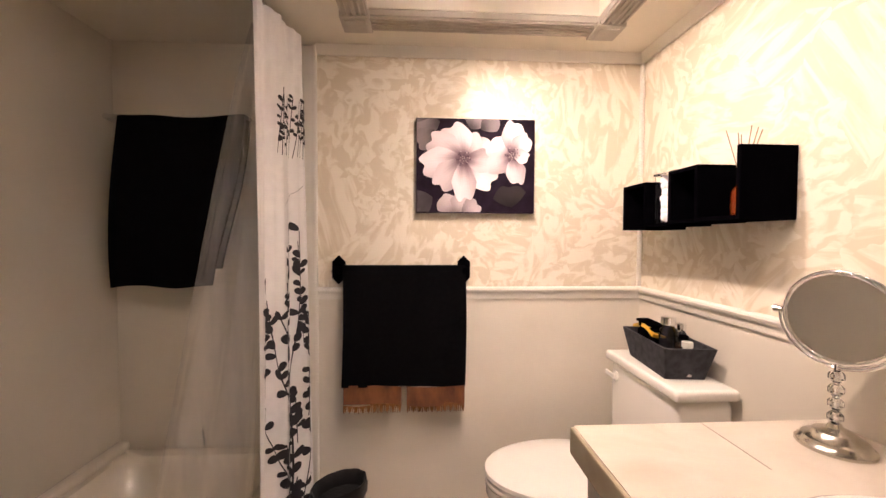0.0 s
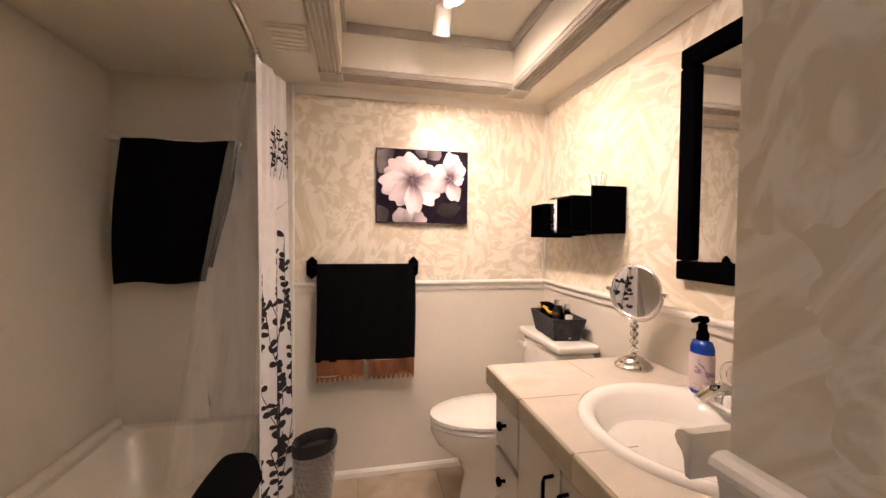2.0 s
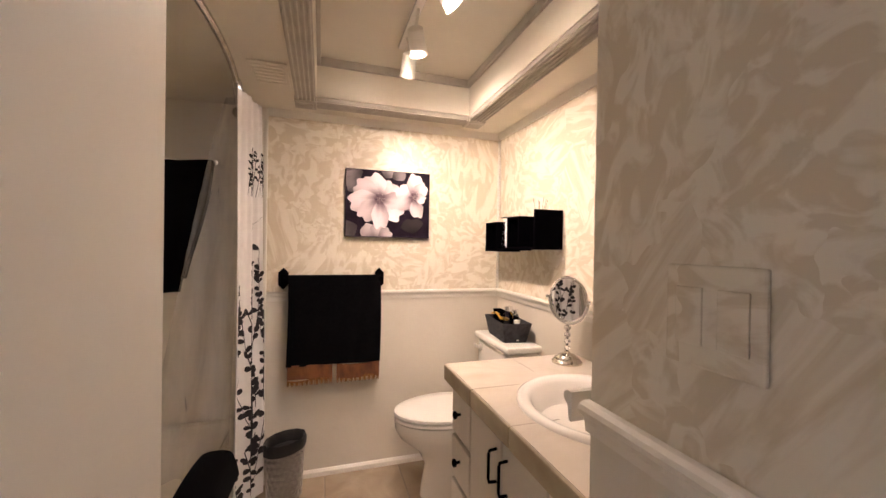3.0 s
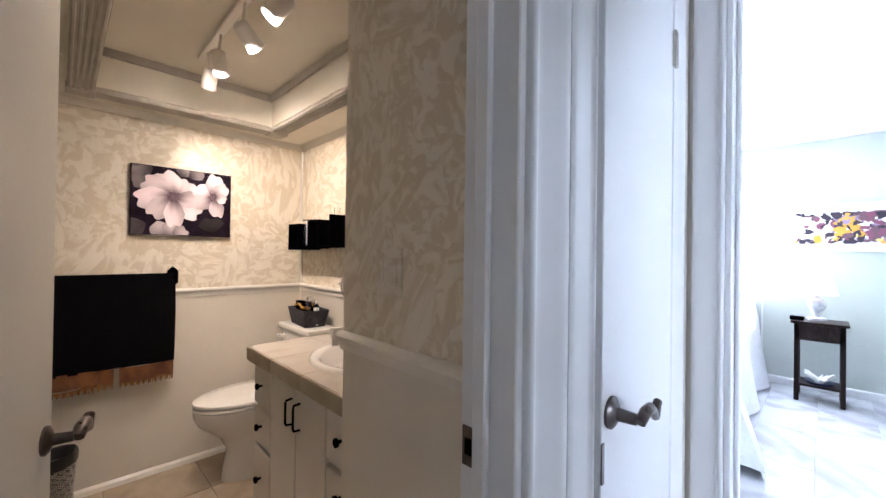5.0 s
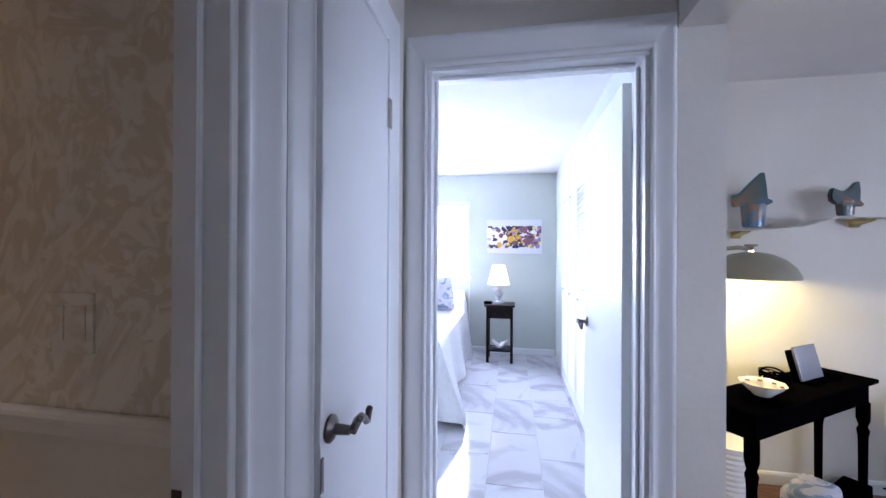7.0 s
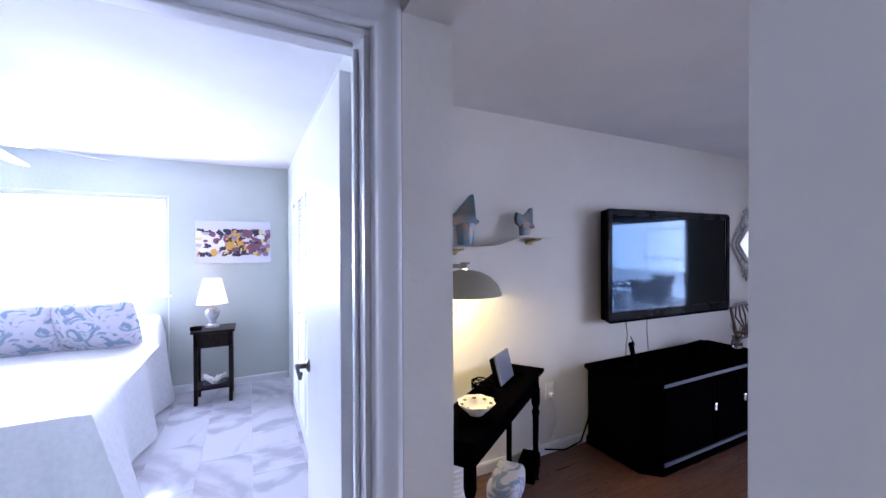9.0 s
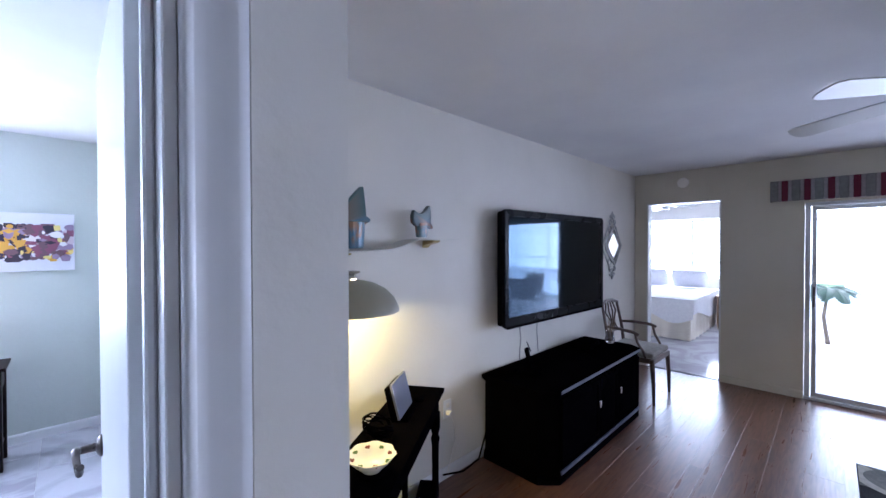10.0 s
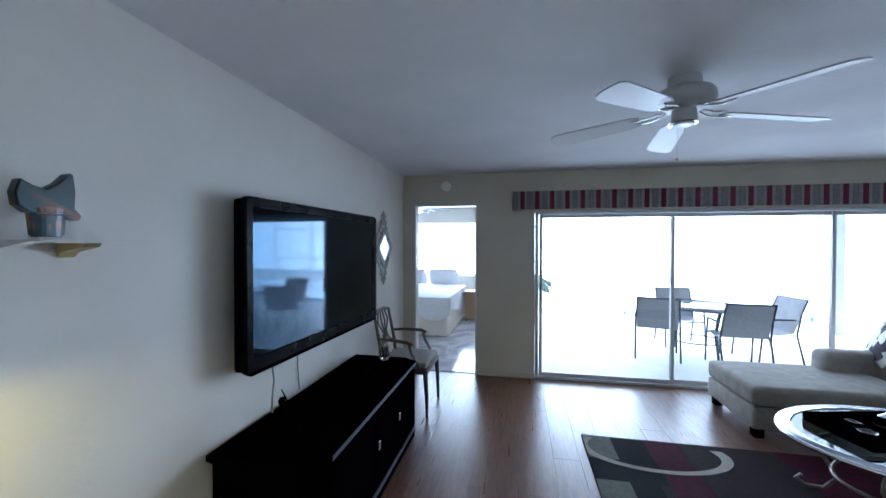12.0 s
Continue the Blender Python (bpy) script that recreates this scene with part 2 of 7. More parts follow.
def add_prism(bm, outline, depth, m=None, index=0):
    """A flat outline (x, y), given thickness along z from 0 to depth."""
    m = m or Matrix()
    a = [bm.verts.new(m @ Vector((x, y, 0))) for x, y in outline]
    b = [bm.verts.new(m @ Vector((x, y, depth))) for x, y in outline]
    fs = [bm.faces.new(a[::-1]), bm.faces.new(b)]
    n = len(a)
    for i in range(n):
        fs.append(bm.faces.new((a[i], a[(i + 1) % n], b[(i + 1) % n], b[i])))
    for f in fs:
        f.material_index = index
    return fs


def prism(outline, depth, m=None):
    bm = bmesh.new()
    add_prism(bm, outline, depth, m)
    bmesh.ops.recalc_face_normals(bm, faces=bm.faces)
    return bm


def sheet(nx, ny, fn, thick=0.0):
    """A surface fn(u, v) for u, v in 0..1, given thickness along its normals."""
    bm = bmesh.new()
    g = [[bm.verts.new(fn(i / nx, j / ny)) for j in range(ny + 1)] for i in range(nx + 1)]
    for i in range(nx):
        for j in range(ny):
            bm.faces.new((g[i][j], g[i + 1][j], g[i + 1][j + 1], g[i][j + 1]))
    if thick:
        bmesh.ops.recalc_face_normals(bm, faces=bm.faces)
        bmesh.ops.solidify(bm, geom=list(bm.faces), thickness=thick)
    bmesh.ops.recalc_face_normals(bm, faces=bm.faces)
    return bm


def arc(c, r, a0, a1, n):
    return [(c[0] + r * math.cos(radians(a0 + (a1 - a0) * i / n)), c[1] + r * math.sin(radians(a0 + (a1 - a0) * i / n))) for i in range(n + 1)]


XY_TO_XZ = Matrix(((1, 0, 0, 0), (0, 0, -1, 0), (0, 1, 0, 0), (0, 0, 0, 1)))
XY_TO_YZ = Matrix(((0, 0, 1, 0), (1, 0, 0, 0), (0, 1, 0, 0), (0, 0, 0, 1)))


def wall(name, lo, hi, openings=(), mats=None, pick=None):
    """A wall box from lo to hi with openings (a, b, z0, z1) along its longer side. pick(centre, normal) gives the material's index."""
    bm = bmesh.new()
    ax = 0 if hi[0] - lo[0] > hi[1] - lo[1] else 1
    cuts = sorted({lo[ax], hi[ax], *[v for o in openings for v in o[:2]]})
    levels = sorted({lo[2], hi[2], *[v for o in openings for v in o[2:]], 1.03} & set([lo[2], hi[2], *[v for o in openings for v in o[2:]], 1.03]))
    levels = [z for z in levels if lo[2] <= z <= hi[2]]
    grid = {}

    def solid(i, k):
        if not (0 <= i < len(cuts) - 1 and 0 <= k < len(levels) - 1):
            return False
        a, z = (cuts[i] + cuts[i + 1]) / 2, (levels[k] + levels[k + 1]) / 2
        return not any(o[0] < a < o[1] and o[2] < z < o[3] for o in openings)

    def vert(a, t, z):
        key = (a, t, z)
        if key not in grid:
            c = [0, 0, z]
            c[ax], c[1 - ax] = a, t
            grid[key] = bm.verts.new(c)
        return grid[key]
    t0, t1 = lo[1 - ax], hi[1 - ax]
    for i in range(len(cuts) - 1):
        for k in range(len(levels) - 1):
            if not solid(i, k):
                continue
            a, b, z, w = cuts[i], cuts[i + 1], levels[k], levels[k + 1]
            for t in (t0, t1):
                bm.faces.new((vert(a, t, z), vert(b, t, z), vert(b, t, w), vert(a, t, w)))
            for di, e in ((-1, a), (1, b)):
                if not solid(i + di, k):
                    bm.faces.new((vert(e, t0, z), vert(e, t1, z), vert(e, t1, w), vert(e, t0, w)))
            for dk, e in ((-1, z), (1, w)):
                if not solid(i, k + dk):
                    bm.faces.new((vert(a, t0, e), vert(b, t0, e), vert(b, t1, e), vert(a, t1, e)))
    bmesh.ops.recalc_face_normals(bm, faces=bm.faces)
    if pick:
        for f in bm.faces:
            f.material_index = pick(f.calc_center_median(), f.normal)
    return part(name, bm, mats or M_LIVING, kind="structure")


# ---- structure ----
CEIL = 2.41
BATH = [M_FAUX, M_CREAM, M_LIVING, M_SAGE, M_TUBWALL, M_BEIGE]


def bath_pick(c, n):
    return 1 if c.z < 1.03 else 0


wall("wall_bath_north", (1.235, 1.78, 0), (2.70, 1.90, 2.5), mats=BATH, pick=bath_pick)
wall("wall_tub_north", (0.32, 1.78, 0), (1.235, 1.90, 2.5), mats=M_TUBWALL)
wall("wall_bath_east", (2.64, 0.06, 0), (2.70, 1.78, 2.5), mats=BATH, pick=bath_pick)
wall("wall_tub_west", (0.32, 0.20, 0), (0.44, 1.78, 2.5), mats=M_TUBWALL)
wall("wall_tub_south", (0.32, 0.08, 0), (1.18, 0.20, 2.5), mats=M_TUBWALL)
wall("wall_bath_west", (1.08, -0.545, 0), (1.18, 0.08, 2.5), mats=BATH, pick=bath_pick)
wall("wall_linen_west", (1.962, -0.545, 0), (2.08, 0.027, 2.5), mats=BATH, pick=bath_pick)
wall("wall_linen_north", (2.08, -0.04, 0), (2.70, 0.06, 2.5), mats=BATH, pick=bath_pick)
wall("wall_hall_north", (0.30, -0.64, 0), (2.70, -0.545, 2.5), [(1.24, 1.84, 0, 2.04), (2.045, 2.495, 0, 2.04)], BATH,
     lambda c, n: 2 if n.y < -0.5 or n.y < 0.5 and c.x > 1.9 else (1 if c.z < 1.03 else 0))
wall("wall_hall_west", (0.20, -1.56, 0), (0.30, -0.56, 2.5))
part("wall_hall_south", box((2.036, -1.695, 2.10), (2.72, -1.56, 2.5)), M_LIVING, kind="structure")
part("wall_hall_stub", box((2.692, -1.70, 0), (2.98, -1.680, 2.5)), M_LIVING, kind="structure")
part("wall_hall_stub", box((2.692, -1.680, 0), (2.82, -1.557, 2.5)), M_LIVING, kind="structure")
wall("wall_hall_south_west", (-2.58, -1.87, 0), (2.035, -1.75, 2.5))
wall("wall_hall_end", (0.20, -1.75, 0), (0.30, -1.56, 2.5))
wall("wall_bedroom_west", (2.70, -1.557, 0), (2.82, 2.0, 2.5), [(-1.478, -0.73, 0, 2.04)], BATH, lambda c, n: 3 if n.x > 0.5 else 2)
wall("wall_bedroom_south", (2.82, -1.68, 0), (6.70, -1.61, 2.5), mats=BATH, pick=lambda c, n: 3 if n.y > 0.5 else 2)
wall("wall_bedroom_east", (6.575, -1.61, 0), (6.70, 2.12, 2.5), [(-0.47, 0.95, 1.02, 2.05)], M_SAGE)
wall("wall_bedroom_north", (2.70, 2.0, 0), (6.575, 2.12, 2.5), mats=M_SAGE)
wall("wall_living_east", (3.94, -6.59, 0), (4.06, -1.68, 2.5))
wall("wall_living_west", (-2.70, -6.71, 0), (-2.58, -1.56, 2.5))
wall("wall_living_south", (-2.58, -6.71, 0), (4.06, -6.59, 2.5), [(3.03, 3.795, 0, 2.04), (-2.10, 2.354, 0, 1.95)], M_BEIGE)
wall("wall_guest_north", (4.06, -6.71, 0), (6.30, -6.59, 2.5))
wall("wall_guest_west", (2.42, -10.72, 0), (2.52, -6.71, 2.5))
wall("wall_guest_east", (6.30, -10.72, 0), (6.42, -6.59, 2.5))
wall("wall_guest_south", (2.52, -10.72, 0), (6.30, -10.60, 2.5), [(3.0, 5.4, 0.85, 2.05)])


def flat(name, lo, hi, mat):
    return part(name, box(lo, hi), mat, kind="structure")


flat("floor_bath", (0.30, -0.60, -0.1), (2.70, 1.90, -0.006), M_GROUT)
flat("floor_bedroom", (2.75, -1.65, -0.1), (6.70, 2.12, -0.006), M_PALEGROUT)
flat("floor_living", (-2.70, -6.65, -0.1), (2.76, -0.60, -0.006), M_ESPRESSO)
flat("floor_living_east", (2.76, -6.65, -0.1), (4.06, -1.66, -0.006), M_ESPRESSO)
flat("floor_guest", (2.42, -10.72, -0.1), (6.42, -6.65, 0.0), M_BEDTILE)
flat("ceiling_living", (-2.70, -6.71, CEIL), (4.06, -1.62, 2.55), M_CEIL)
flat("ceiling_hall", (0.20, -1.62, CEIL), (2.76, -0.58, 2.55), M_CEIL)
flat("ceiling_bedroom", (2.76, -1.62, CEIL), (6.70, 2.12, 2.55), M_CEIL)
flat("ceiling_guest", (2.42, -10.72, CEIL), (6.42, -6.71, 2.55), M_CEIL)
bm = bmesh.new()
TX0, TX1, TY0, TY1 = 1.50, 2.31, -0.10, 1.50
for lo, hi in (((0.32, -0.543, 2.04), (TX0, 1.90, 2.5)), ((TX1, -0.543, 2.04), (2.70, 1.90, 2.5)), ((TX0, TY1, 2.04), (TX1, 1.90, 2.5)), ((TX0, -0.543, 2.04), (TX1, TY0, 2.5)),
               ((TX0, TY0, 2.232), (TX1, TY1, 2.5))):
    add_box(bm, lo, hi)
part("ceiling_bath", bm, M_BATHCEIL, kind="structure")


# ---- trim ----


def strip(name, p, q, out, profile, mat, parent=None, label="", kind="structure"):
    """A moulding from p to q; profile is a list of (outwards, up); out is the horizontal way off the wall."""
    p, q, out = Vector(p), Vector(q), Vector(out)
    bm = bmesh.new()
    a = [bm.verts.new(p + out * x + Vector((0, 0, z))) for x, z in profile]
    b = [bm.verts.new(q + out * x + Vector((0, 0, z))) for x, z in profile]
    bm.faces.new(a)
    bm.faces.new(b[::-1])
    for i in range(len(a)):
        bm.faces.new((a[i], a[(i + 1) % len(a)], b[(i + 1) % len(a)], b[i]))
    bmesh.ops.recalc_face_normals(bm, faces=bm.faces)
    return part(name, bm, mat, parent, label, kind=kind)


RAIL = [(0, -0.032), (0.007, -0.032), (0.009, -0.016), (0.012, -0.006), (0.020, 0.000), (0.023, 0.008), (0.020, 0.015), (0.012, 0.019), (0, 0.019)]
BASE = [(0, 0), (0.013, 0), (0.013, 0.060), (0.008, 0.072), (0, 0.075)]
LOWBASE = [(0, 0), (0.022, 0), (0.018, 0.022), (0.008, 0.032), (0, 0.034)]
COVE = [(0, 0), (0.0, -0.035), (0.008, -0.035), (0.022, -0.012), (0.03, 0)]
strip("chair_rail_north", (1.252, 1.778, 1.025), (2.638, 1.778, 1.025), (0, -1, 0), RAIL, M_TRIM)
strip("chair_rail_east", (2.638, 0.062, 1.025), (2.638, 1.776, 1.025), (-1, 0, 0), RAIL, M_TRIM)
strip("chair_rail_linen", (1.960, -0.54, 1.042), (1.960, 0.029, 1.042), (-1, 0, 0), RAIL, M_TRIM)
strip("chair_rail_linen_end", (1.950, 0.062, 1.042), (2.638, 0.062, 1.042), (0, 1, 0), RAIL, M_TRIM)
strip("baseboard_bath", (1.252, 1.778, 0), (2.638, 1.778, 0), (0, -1, 0), LOWBASE, M_TRIM)
strip("ceiling_moulding_bath", (1.252, 1.778, 2.038), (2.638, 1.778, 2.038), (0, -1, 0), COVE, M_TRIM)
strip("ceiling_moulding_bath_east", (2.638, 0.062, 2.038), (2.638, 1.77, 2.038), (-1, 0, 0), COVE, M_TRIM)
part("corner_bead", box((2.622, 1.762, 1.045), (2.638, 1.778, 2.0), 0.005), M_TRIM, kind="structure")
bm = box((1.190, 1.762, 0.0), (1.252, 1.778, 2.036), 0.004)
add_box(bm, (1.236, 1.754, 0.0), (1.252, 1.762, 2.036), 0.004)
part("tub_edge_trim", bm, M_TRIM, kind="structure")
strip("baseboard_living_south", (2.354, -6.588, 0), (3.03, -6.588, 0), (0, 1, 0), BASE, M_BEIGE)
strip("baseboard_living_east", (3.938, -6.58, 0), (3.938, -1.70, 0), (-1, 0, 0), BASE, M_WHITETRIM)
strip("baseboard_living_north", (2.99, -1.682, 0), (3.93, -1.682, 0), (0, -1, 0), BASE, M_WHITETRIM)
strip("baseboard_bedroom_east", (6.573, -1.60, 0), (6.573, 1.98, 0), (-1, 0, 0), BASE, M_WHITETRIM)
strip("baseboard_hall_north", (0.32, -0.642, 0), (1.14, -0.642, 0), (0, -1, 0), BASE, M_WHITETRIM)

# fluted frame of the ceiling recess
for name, lo, hi, ax in (("recess_trim_west", (1.405, -0.10, 2.018), (1.498, 1.502, 2.038), 1), ("recess_trim_east", (2.312, -0.10, 2.018), (2.405, 1.502, 2.038), 1),
                         ("recess_trim_north", (1.498, 1.502, 2.018), (2.312, 1.595, 2.038), 0), ("recess_trim_south", (1.498, -0.195, 2.018), (2.312, -0.102, 2.038), 0)):
    bm = box(lo, hi)
    for k in range(5):
        a, b = list(lo), list(hi)
        w = (hi[1 - ax] - lo[1 - ax]) / 5
        a[1 - ax], b[1 - ax] = lo[1 - ax] + w * k + w * 0.18, lo[1 - ax] + w * (k + 1) - w * 0.18
        a[2], b[2] = 2.011, 2.018
        add_box(bm, a, b, 0.003, 1)
    part(name, bm, M_GREYTRIM, kind="structure")
for x, y in ((1.451, 1.549), (2.358, 1.549)):
    bm = box((x - 0.052, y - 0.052, 2.005), (x + 0.052, y + 0.052, 2.036), 0.004)
    add_box(bm, (x - 0.036, y - 0.036, 1.999), (x + 0.036, y + 0.036, 2.005), 0.003)
    part("recess_corner_block", bm, M_GREYTRIM, kind="structure")
bm = bmesh.new()
for lo, hi in (((1.502, -0.098, 2.190), (1.520, 1.498, 2.230)), ((2.290, -0.098, 2.190), (2.308, 1.498, 2.230)), ((1.520, 1.480, 2.190), (2.290, 1.498, 2.230))):
    add_box(bm, lo, hi, 0.004)
part("recess_upper_moulding", bm, M_GREYTRIM, kind="structure")


def casing(name, axis, plane, a, b, top, out, mat, w=0.085, floor=0.0, head=None):
    """Moulded, mitred door casing round an opening from a to b on the wall face at plane; out: +1 or -1."""
    ob = new(name)
    tagged(ob, kind="structure")
    h = (head or w) / w
    prof = [(0, 0.0003), (0, 0.008), (0.003, 0.012), (0.008, 0.0135), (0.013, 0.012), (0.016, 0.009), (0.028, 0.010), (w * 0.62, 0.012), (w * 0.80, 0.0155), (w - 0.006, 0.0165), (w - 0.001, 0.0145), (w, 0.010), (w, 0.0003)]

    def at(along, t, z):
        p = [0, 0, z]
        p[axis], p[1 - axis] = along, plane + out * t
        return p

    for nm, ends in (("casing_side", lambda d: ((a - d, floor), (a - d, top + d * h))), ("casing_head", lambda d: ((a - d, top + d * h), (b + d, top + d * h))), ("casing_side", lambda d: ((b + d, top + d * h), (b + d, floor)))):
        bm = bmesh.new()
        rows = [[bm.verts.new(at(l, t, z)) for d, t in prof for l, z in (ends(d)[k],)] for k in (0, 1)]
        n = len(prof)
        for i in range(n):
            bm.faces.new((rows[0][i], rows[0][(i + 1) % n], rows[1][(i + 1) % n], rows[1][i]))
        bm.faces.new(rows[0])
        bm.faces.new(rows[1][::-1])
        bmesh.ops.recalc_face_normals(bm, faces=bm.faces)
        part(nm, bm, mat, ob, smooth=50, kind="structure")
    return ob


def lining(name, axis, t0, t1, a, b, top, mat, stop=None):
    """Jambs, head and door stop in the thickness of a wall."""
    ob = new(name)
    tagged(ob, kind="structure")
    for nm, l, h, z0, z1 in (("jamb", a, a + 0.016, 0, top - 0.016), ("jamb", b - 0.016, b, 0, top - 0.016), ("head", a, b, top - 0.016, top - 0.001)):
        lo, hi = [0, 0, z0], [0, 0, z1]
        lo[axis], hi[axis], lo[1 - axis], hi[1 - axis] = l, h, t0 - 0.001, t1 + 0.001
        part(nm, box(lo, hi, 0.002, 1), mat, ob, kind="structure")
    if stop:
        for l, h, z0, z1 in ((a + 0.017, a + 0.029, 0, top - 0.03), (b - 0.029, b - 0.017, 0, top - 0.03), (a + 0.03, b - 0.03, top - 0.029, top - 0.017)):
            lo, hi = [0, 0, z0], [0, 0, z1]
            lo[axis], hi[axis], lo[1 - axis], hi[1 - axis] = l, h, stop[0], stop[1]
            part("door_stop", box(lo, hi, 0.003, 1), mat, ob, kind="structure")
    return ob


casing("casing_bath_hall", 0, -0.64, 1.24, 1.84, 2.04, -1, M_WHITETRIM, 0.10)
lining("lining_bath_door", 0, -0.64, -0.545, 1.24, 1.84, 2.04, M_WHITETRIM, (-0.60, -0.575))
casing("casing_linen", 0, -0.64, 2.045, 2.495, 2.04, -1, M_WHITETRIM, 0.104)
lining("lining_linen", 0, -0.64, -0.545, 2.045, 2.495, 2.04, M_WHITETRIM)
casing("casing_bedroom_hall", 1, 2.70, -1.478, -0.73, 2.04, -1, M_WHITETRIM, 0.076, head=0.11)
lining("lining_bedroom_door", 1, 2.70, 2.82, -1.478, -0.73, 2.04, M_WHITETRIM, (2.745, 2.77))
lining("lining_guest_door", 0, -6.71, -6.59, 3.03, 3.795, 2.04, M_WHITETRIM)
lining("window_1_lining", 1, 6.575, 6.70, -0.47, 0.95, 2.05, M_WHITETRIM)

# ---- doors ----


def lever(parent, place, turn, mat, flip=1, name="door_handle", size=1.0):
    """A wavy lever on a round rose; x points along the lever, y off the door."""
    m = pose(*place, 0, 0, turn) @ Matrix.Scale(size, 4)
    rose = part(name, lathe([(0.029, 0), (0.029, 0.005), (0.022, 0.010), (0.012, 0.014), (0.010, 0.045)], 20, m @ pose(0, 0, 0, -90)), mat, parent, "dark pewter door lever", 40)
    pts = [m @ Vector((flip * x, 0.050 + 0.004 * math.sin(x * 40), 0.018 * math.sin(x * 48) - 0.004 + (0.02 if x > 0.1 else 0))) for x in (0, 0.02, 0.04, 0.06, 0.08, 0.095, 0.105, 0.112)]
    part("lever", tube(pts, [0.009, 0.010, 0.009, 0.008, 0.0075, 0.0075, 0.008, 0.008], 10), mat, rose, "", 60)
    return rose


def door(name, label, hinge, turn, width, height, mat, levers=(), hinges=(), louvres=False):
    ob = thing(name, label, "door", hinge, turn)
    part("leaf", box((0, -0.0175, 0.012), (width, 0.0175, height), 0.002, 1), mat, ob)
    for side in levers:
        lever(ob, (width - (0.032 if name == "bath_door" else 0.055), side * 0.0175, 0.99), 0 if side > 0 else 180, M_BRONZE, -1 if side > 0 or name == "bath_door" else 1, size=0.75 if name == "bath_door" else 1.0)
    part("latch_plate", box((width - 0.0008, -0.012, 0.90), (width + 0.0012, 0.012, 0.98)), M_BRONZE, ob)
    for z, side in hinges:
        part("hinge", box((0.002, side * 0.0175 - 0.004, z - 0.045), (0.024, side * 0.0175 + 0.004, z + 0.045), 0.002, 1), M_NICKEL, ob, "brushed metal hinge")
    return ob


door("bath_door", "cream painted flush door, open into the bathroom", (1.245, -0.60, 0), 76.5, 0.555, 2.02, M_CREAM, (-1, 1))
linen = thing("linen_door", "white flush linen closet door, closed, in the hall", "door")
part("leaf", box((2.063, -0.655, 0.012), (2.478, -0.622, 2.02), 0.002, 1), M_WHITETRIM, linen)
lever(linen, (2.102, -0.655, 1.0), 180, M_BRONZE, -1)
part("latch_plate", box((2.0625, -0.6575, 0.885), (2.072, -0.6548, 0.955)), M_BRONZE, linen)
for z in (1.80, 0.25):
    part("hinge", box((2.468, -0.664, z - 0.045), (2.492, -0.6555, z + 0.045), 0.002, 1), M_NICKEL, linen, "brushed metal hinge")
door("bedroom_door", "white flush bedroom door, standing open along the wall", (2.900, -1.4625, 0), 0.0, 0.72, 2.02, M_WHITETRIM, (1,), ((1.8, -1), (0.25, -1)))
strike = thing("strike_plate", "dark metal strike plate on the bathroom door jamb", "hardware", (1.822, -0.563, 1.001))
bm = box((-0.0005, -0.012, -0.029), (0.0015, 0.014, 0.029), 0.0006, 1)
part("plate", bm, M_BRONZE, strike)
part("latch_hole", box((-0.0015, -0.006, -0.012), (-0.0005, 0.008, 0.012)), M_BLACK, strike)

# louvred folding closet doors in the bedroom
M_GAP = material("dark_gap", (0.02, 0.02, 0.022), 0.9)
bifold = thing("closet_bifold", "white louvred folding closet door, closed", "closet door", (4.35, -1.605, 0))
for k in range(3):
    x0 = k * 0.46
    leaf = part("leaf", box((x0 + 0.002, 0.0, 0.02), (x0 + 0.052, 0.028, 2.0)), M_WHITETRIM, bifold)
    for lo, hi in (((x0 + 0.405, 0, 0.02), (x0 + 0.455, 0.028, 2.0)), ((x0 + 0.052, 0, 0.02), (x0 + 0.405, 0.028, 0.14)), ((x0 + 0.052, 0, 0.98), (x0 + 0.405, 0.028, 1.07)),
                   ((x0 + 0.052, 0, 1.91), (x0 + 0.405, 0.028, 2.0)), ((x0 + 0.052, 0, 0.14), (x0 + 0.405, 0.006, 1.91))):
        part("frame", box(lo, hi, 0.002, 1), M_WHITETRIM, leaf)
    slat_mesh = None
    for j in range(58):
        z = 0.165 + j * 0.0300
        if 0.95 < z < 1.09:
            continue
        if slat_mesh is None:
            sl = part("slat", box((-0.176, -0.016, -0.003), (0.176, 0.016, 0.003)), M_WHITETRIM, leaf)
            slat_mesh = sl.data
        else:
            sl = new("slat", slat_mesh)
            sl.parent = leaf
        sl.matrix_basis = pose(x0 + 0.2285, 0.018, z, -58)
strip("closet_casing", (4.30, -1.607, 2.02), (5.80, -1.607, 2.02), (0, 1, 0), [(0, 0), (0.014, 0), (0.014, 0.07), (0, 0.07)], M_WHITETRIM)

# ---- bathroom things ----
M_BULB = glow("warm_bulb_face", (1.0, 0.88, 0.68), 18)
M_PETALRIM = None


def vcol(name, rough=0.6, **more):
    """A material that takes its colour from the mesh's colour attribute 'tone'."""
    m = material(name, (0.5, 0.5, 0.5), rough, rough_var=0, **more)
    n = m.node_tree.nodes.new("ShaderNodeAttribute")
    n.attribute_name = "tone"
    m.node_tree.links.new(n.outputs["Color"], m.node_tree.nodes["Principled BSDF"].inputs["Base Color"])
    return m


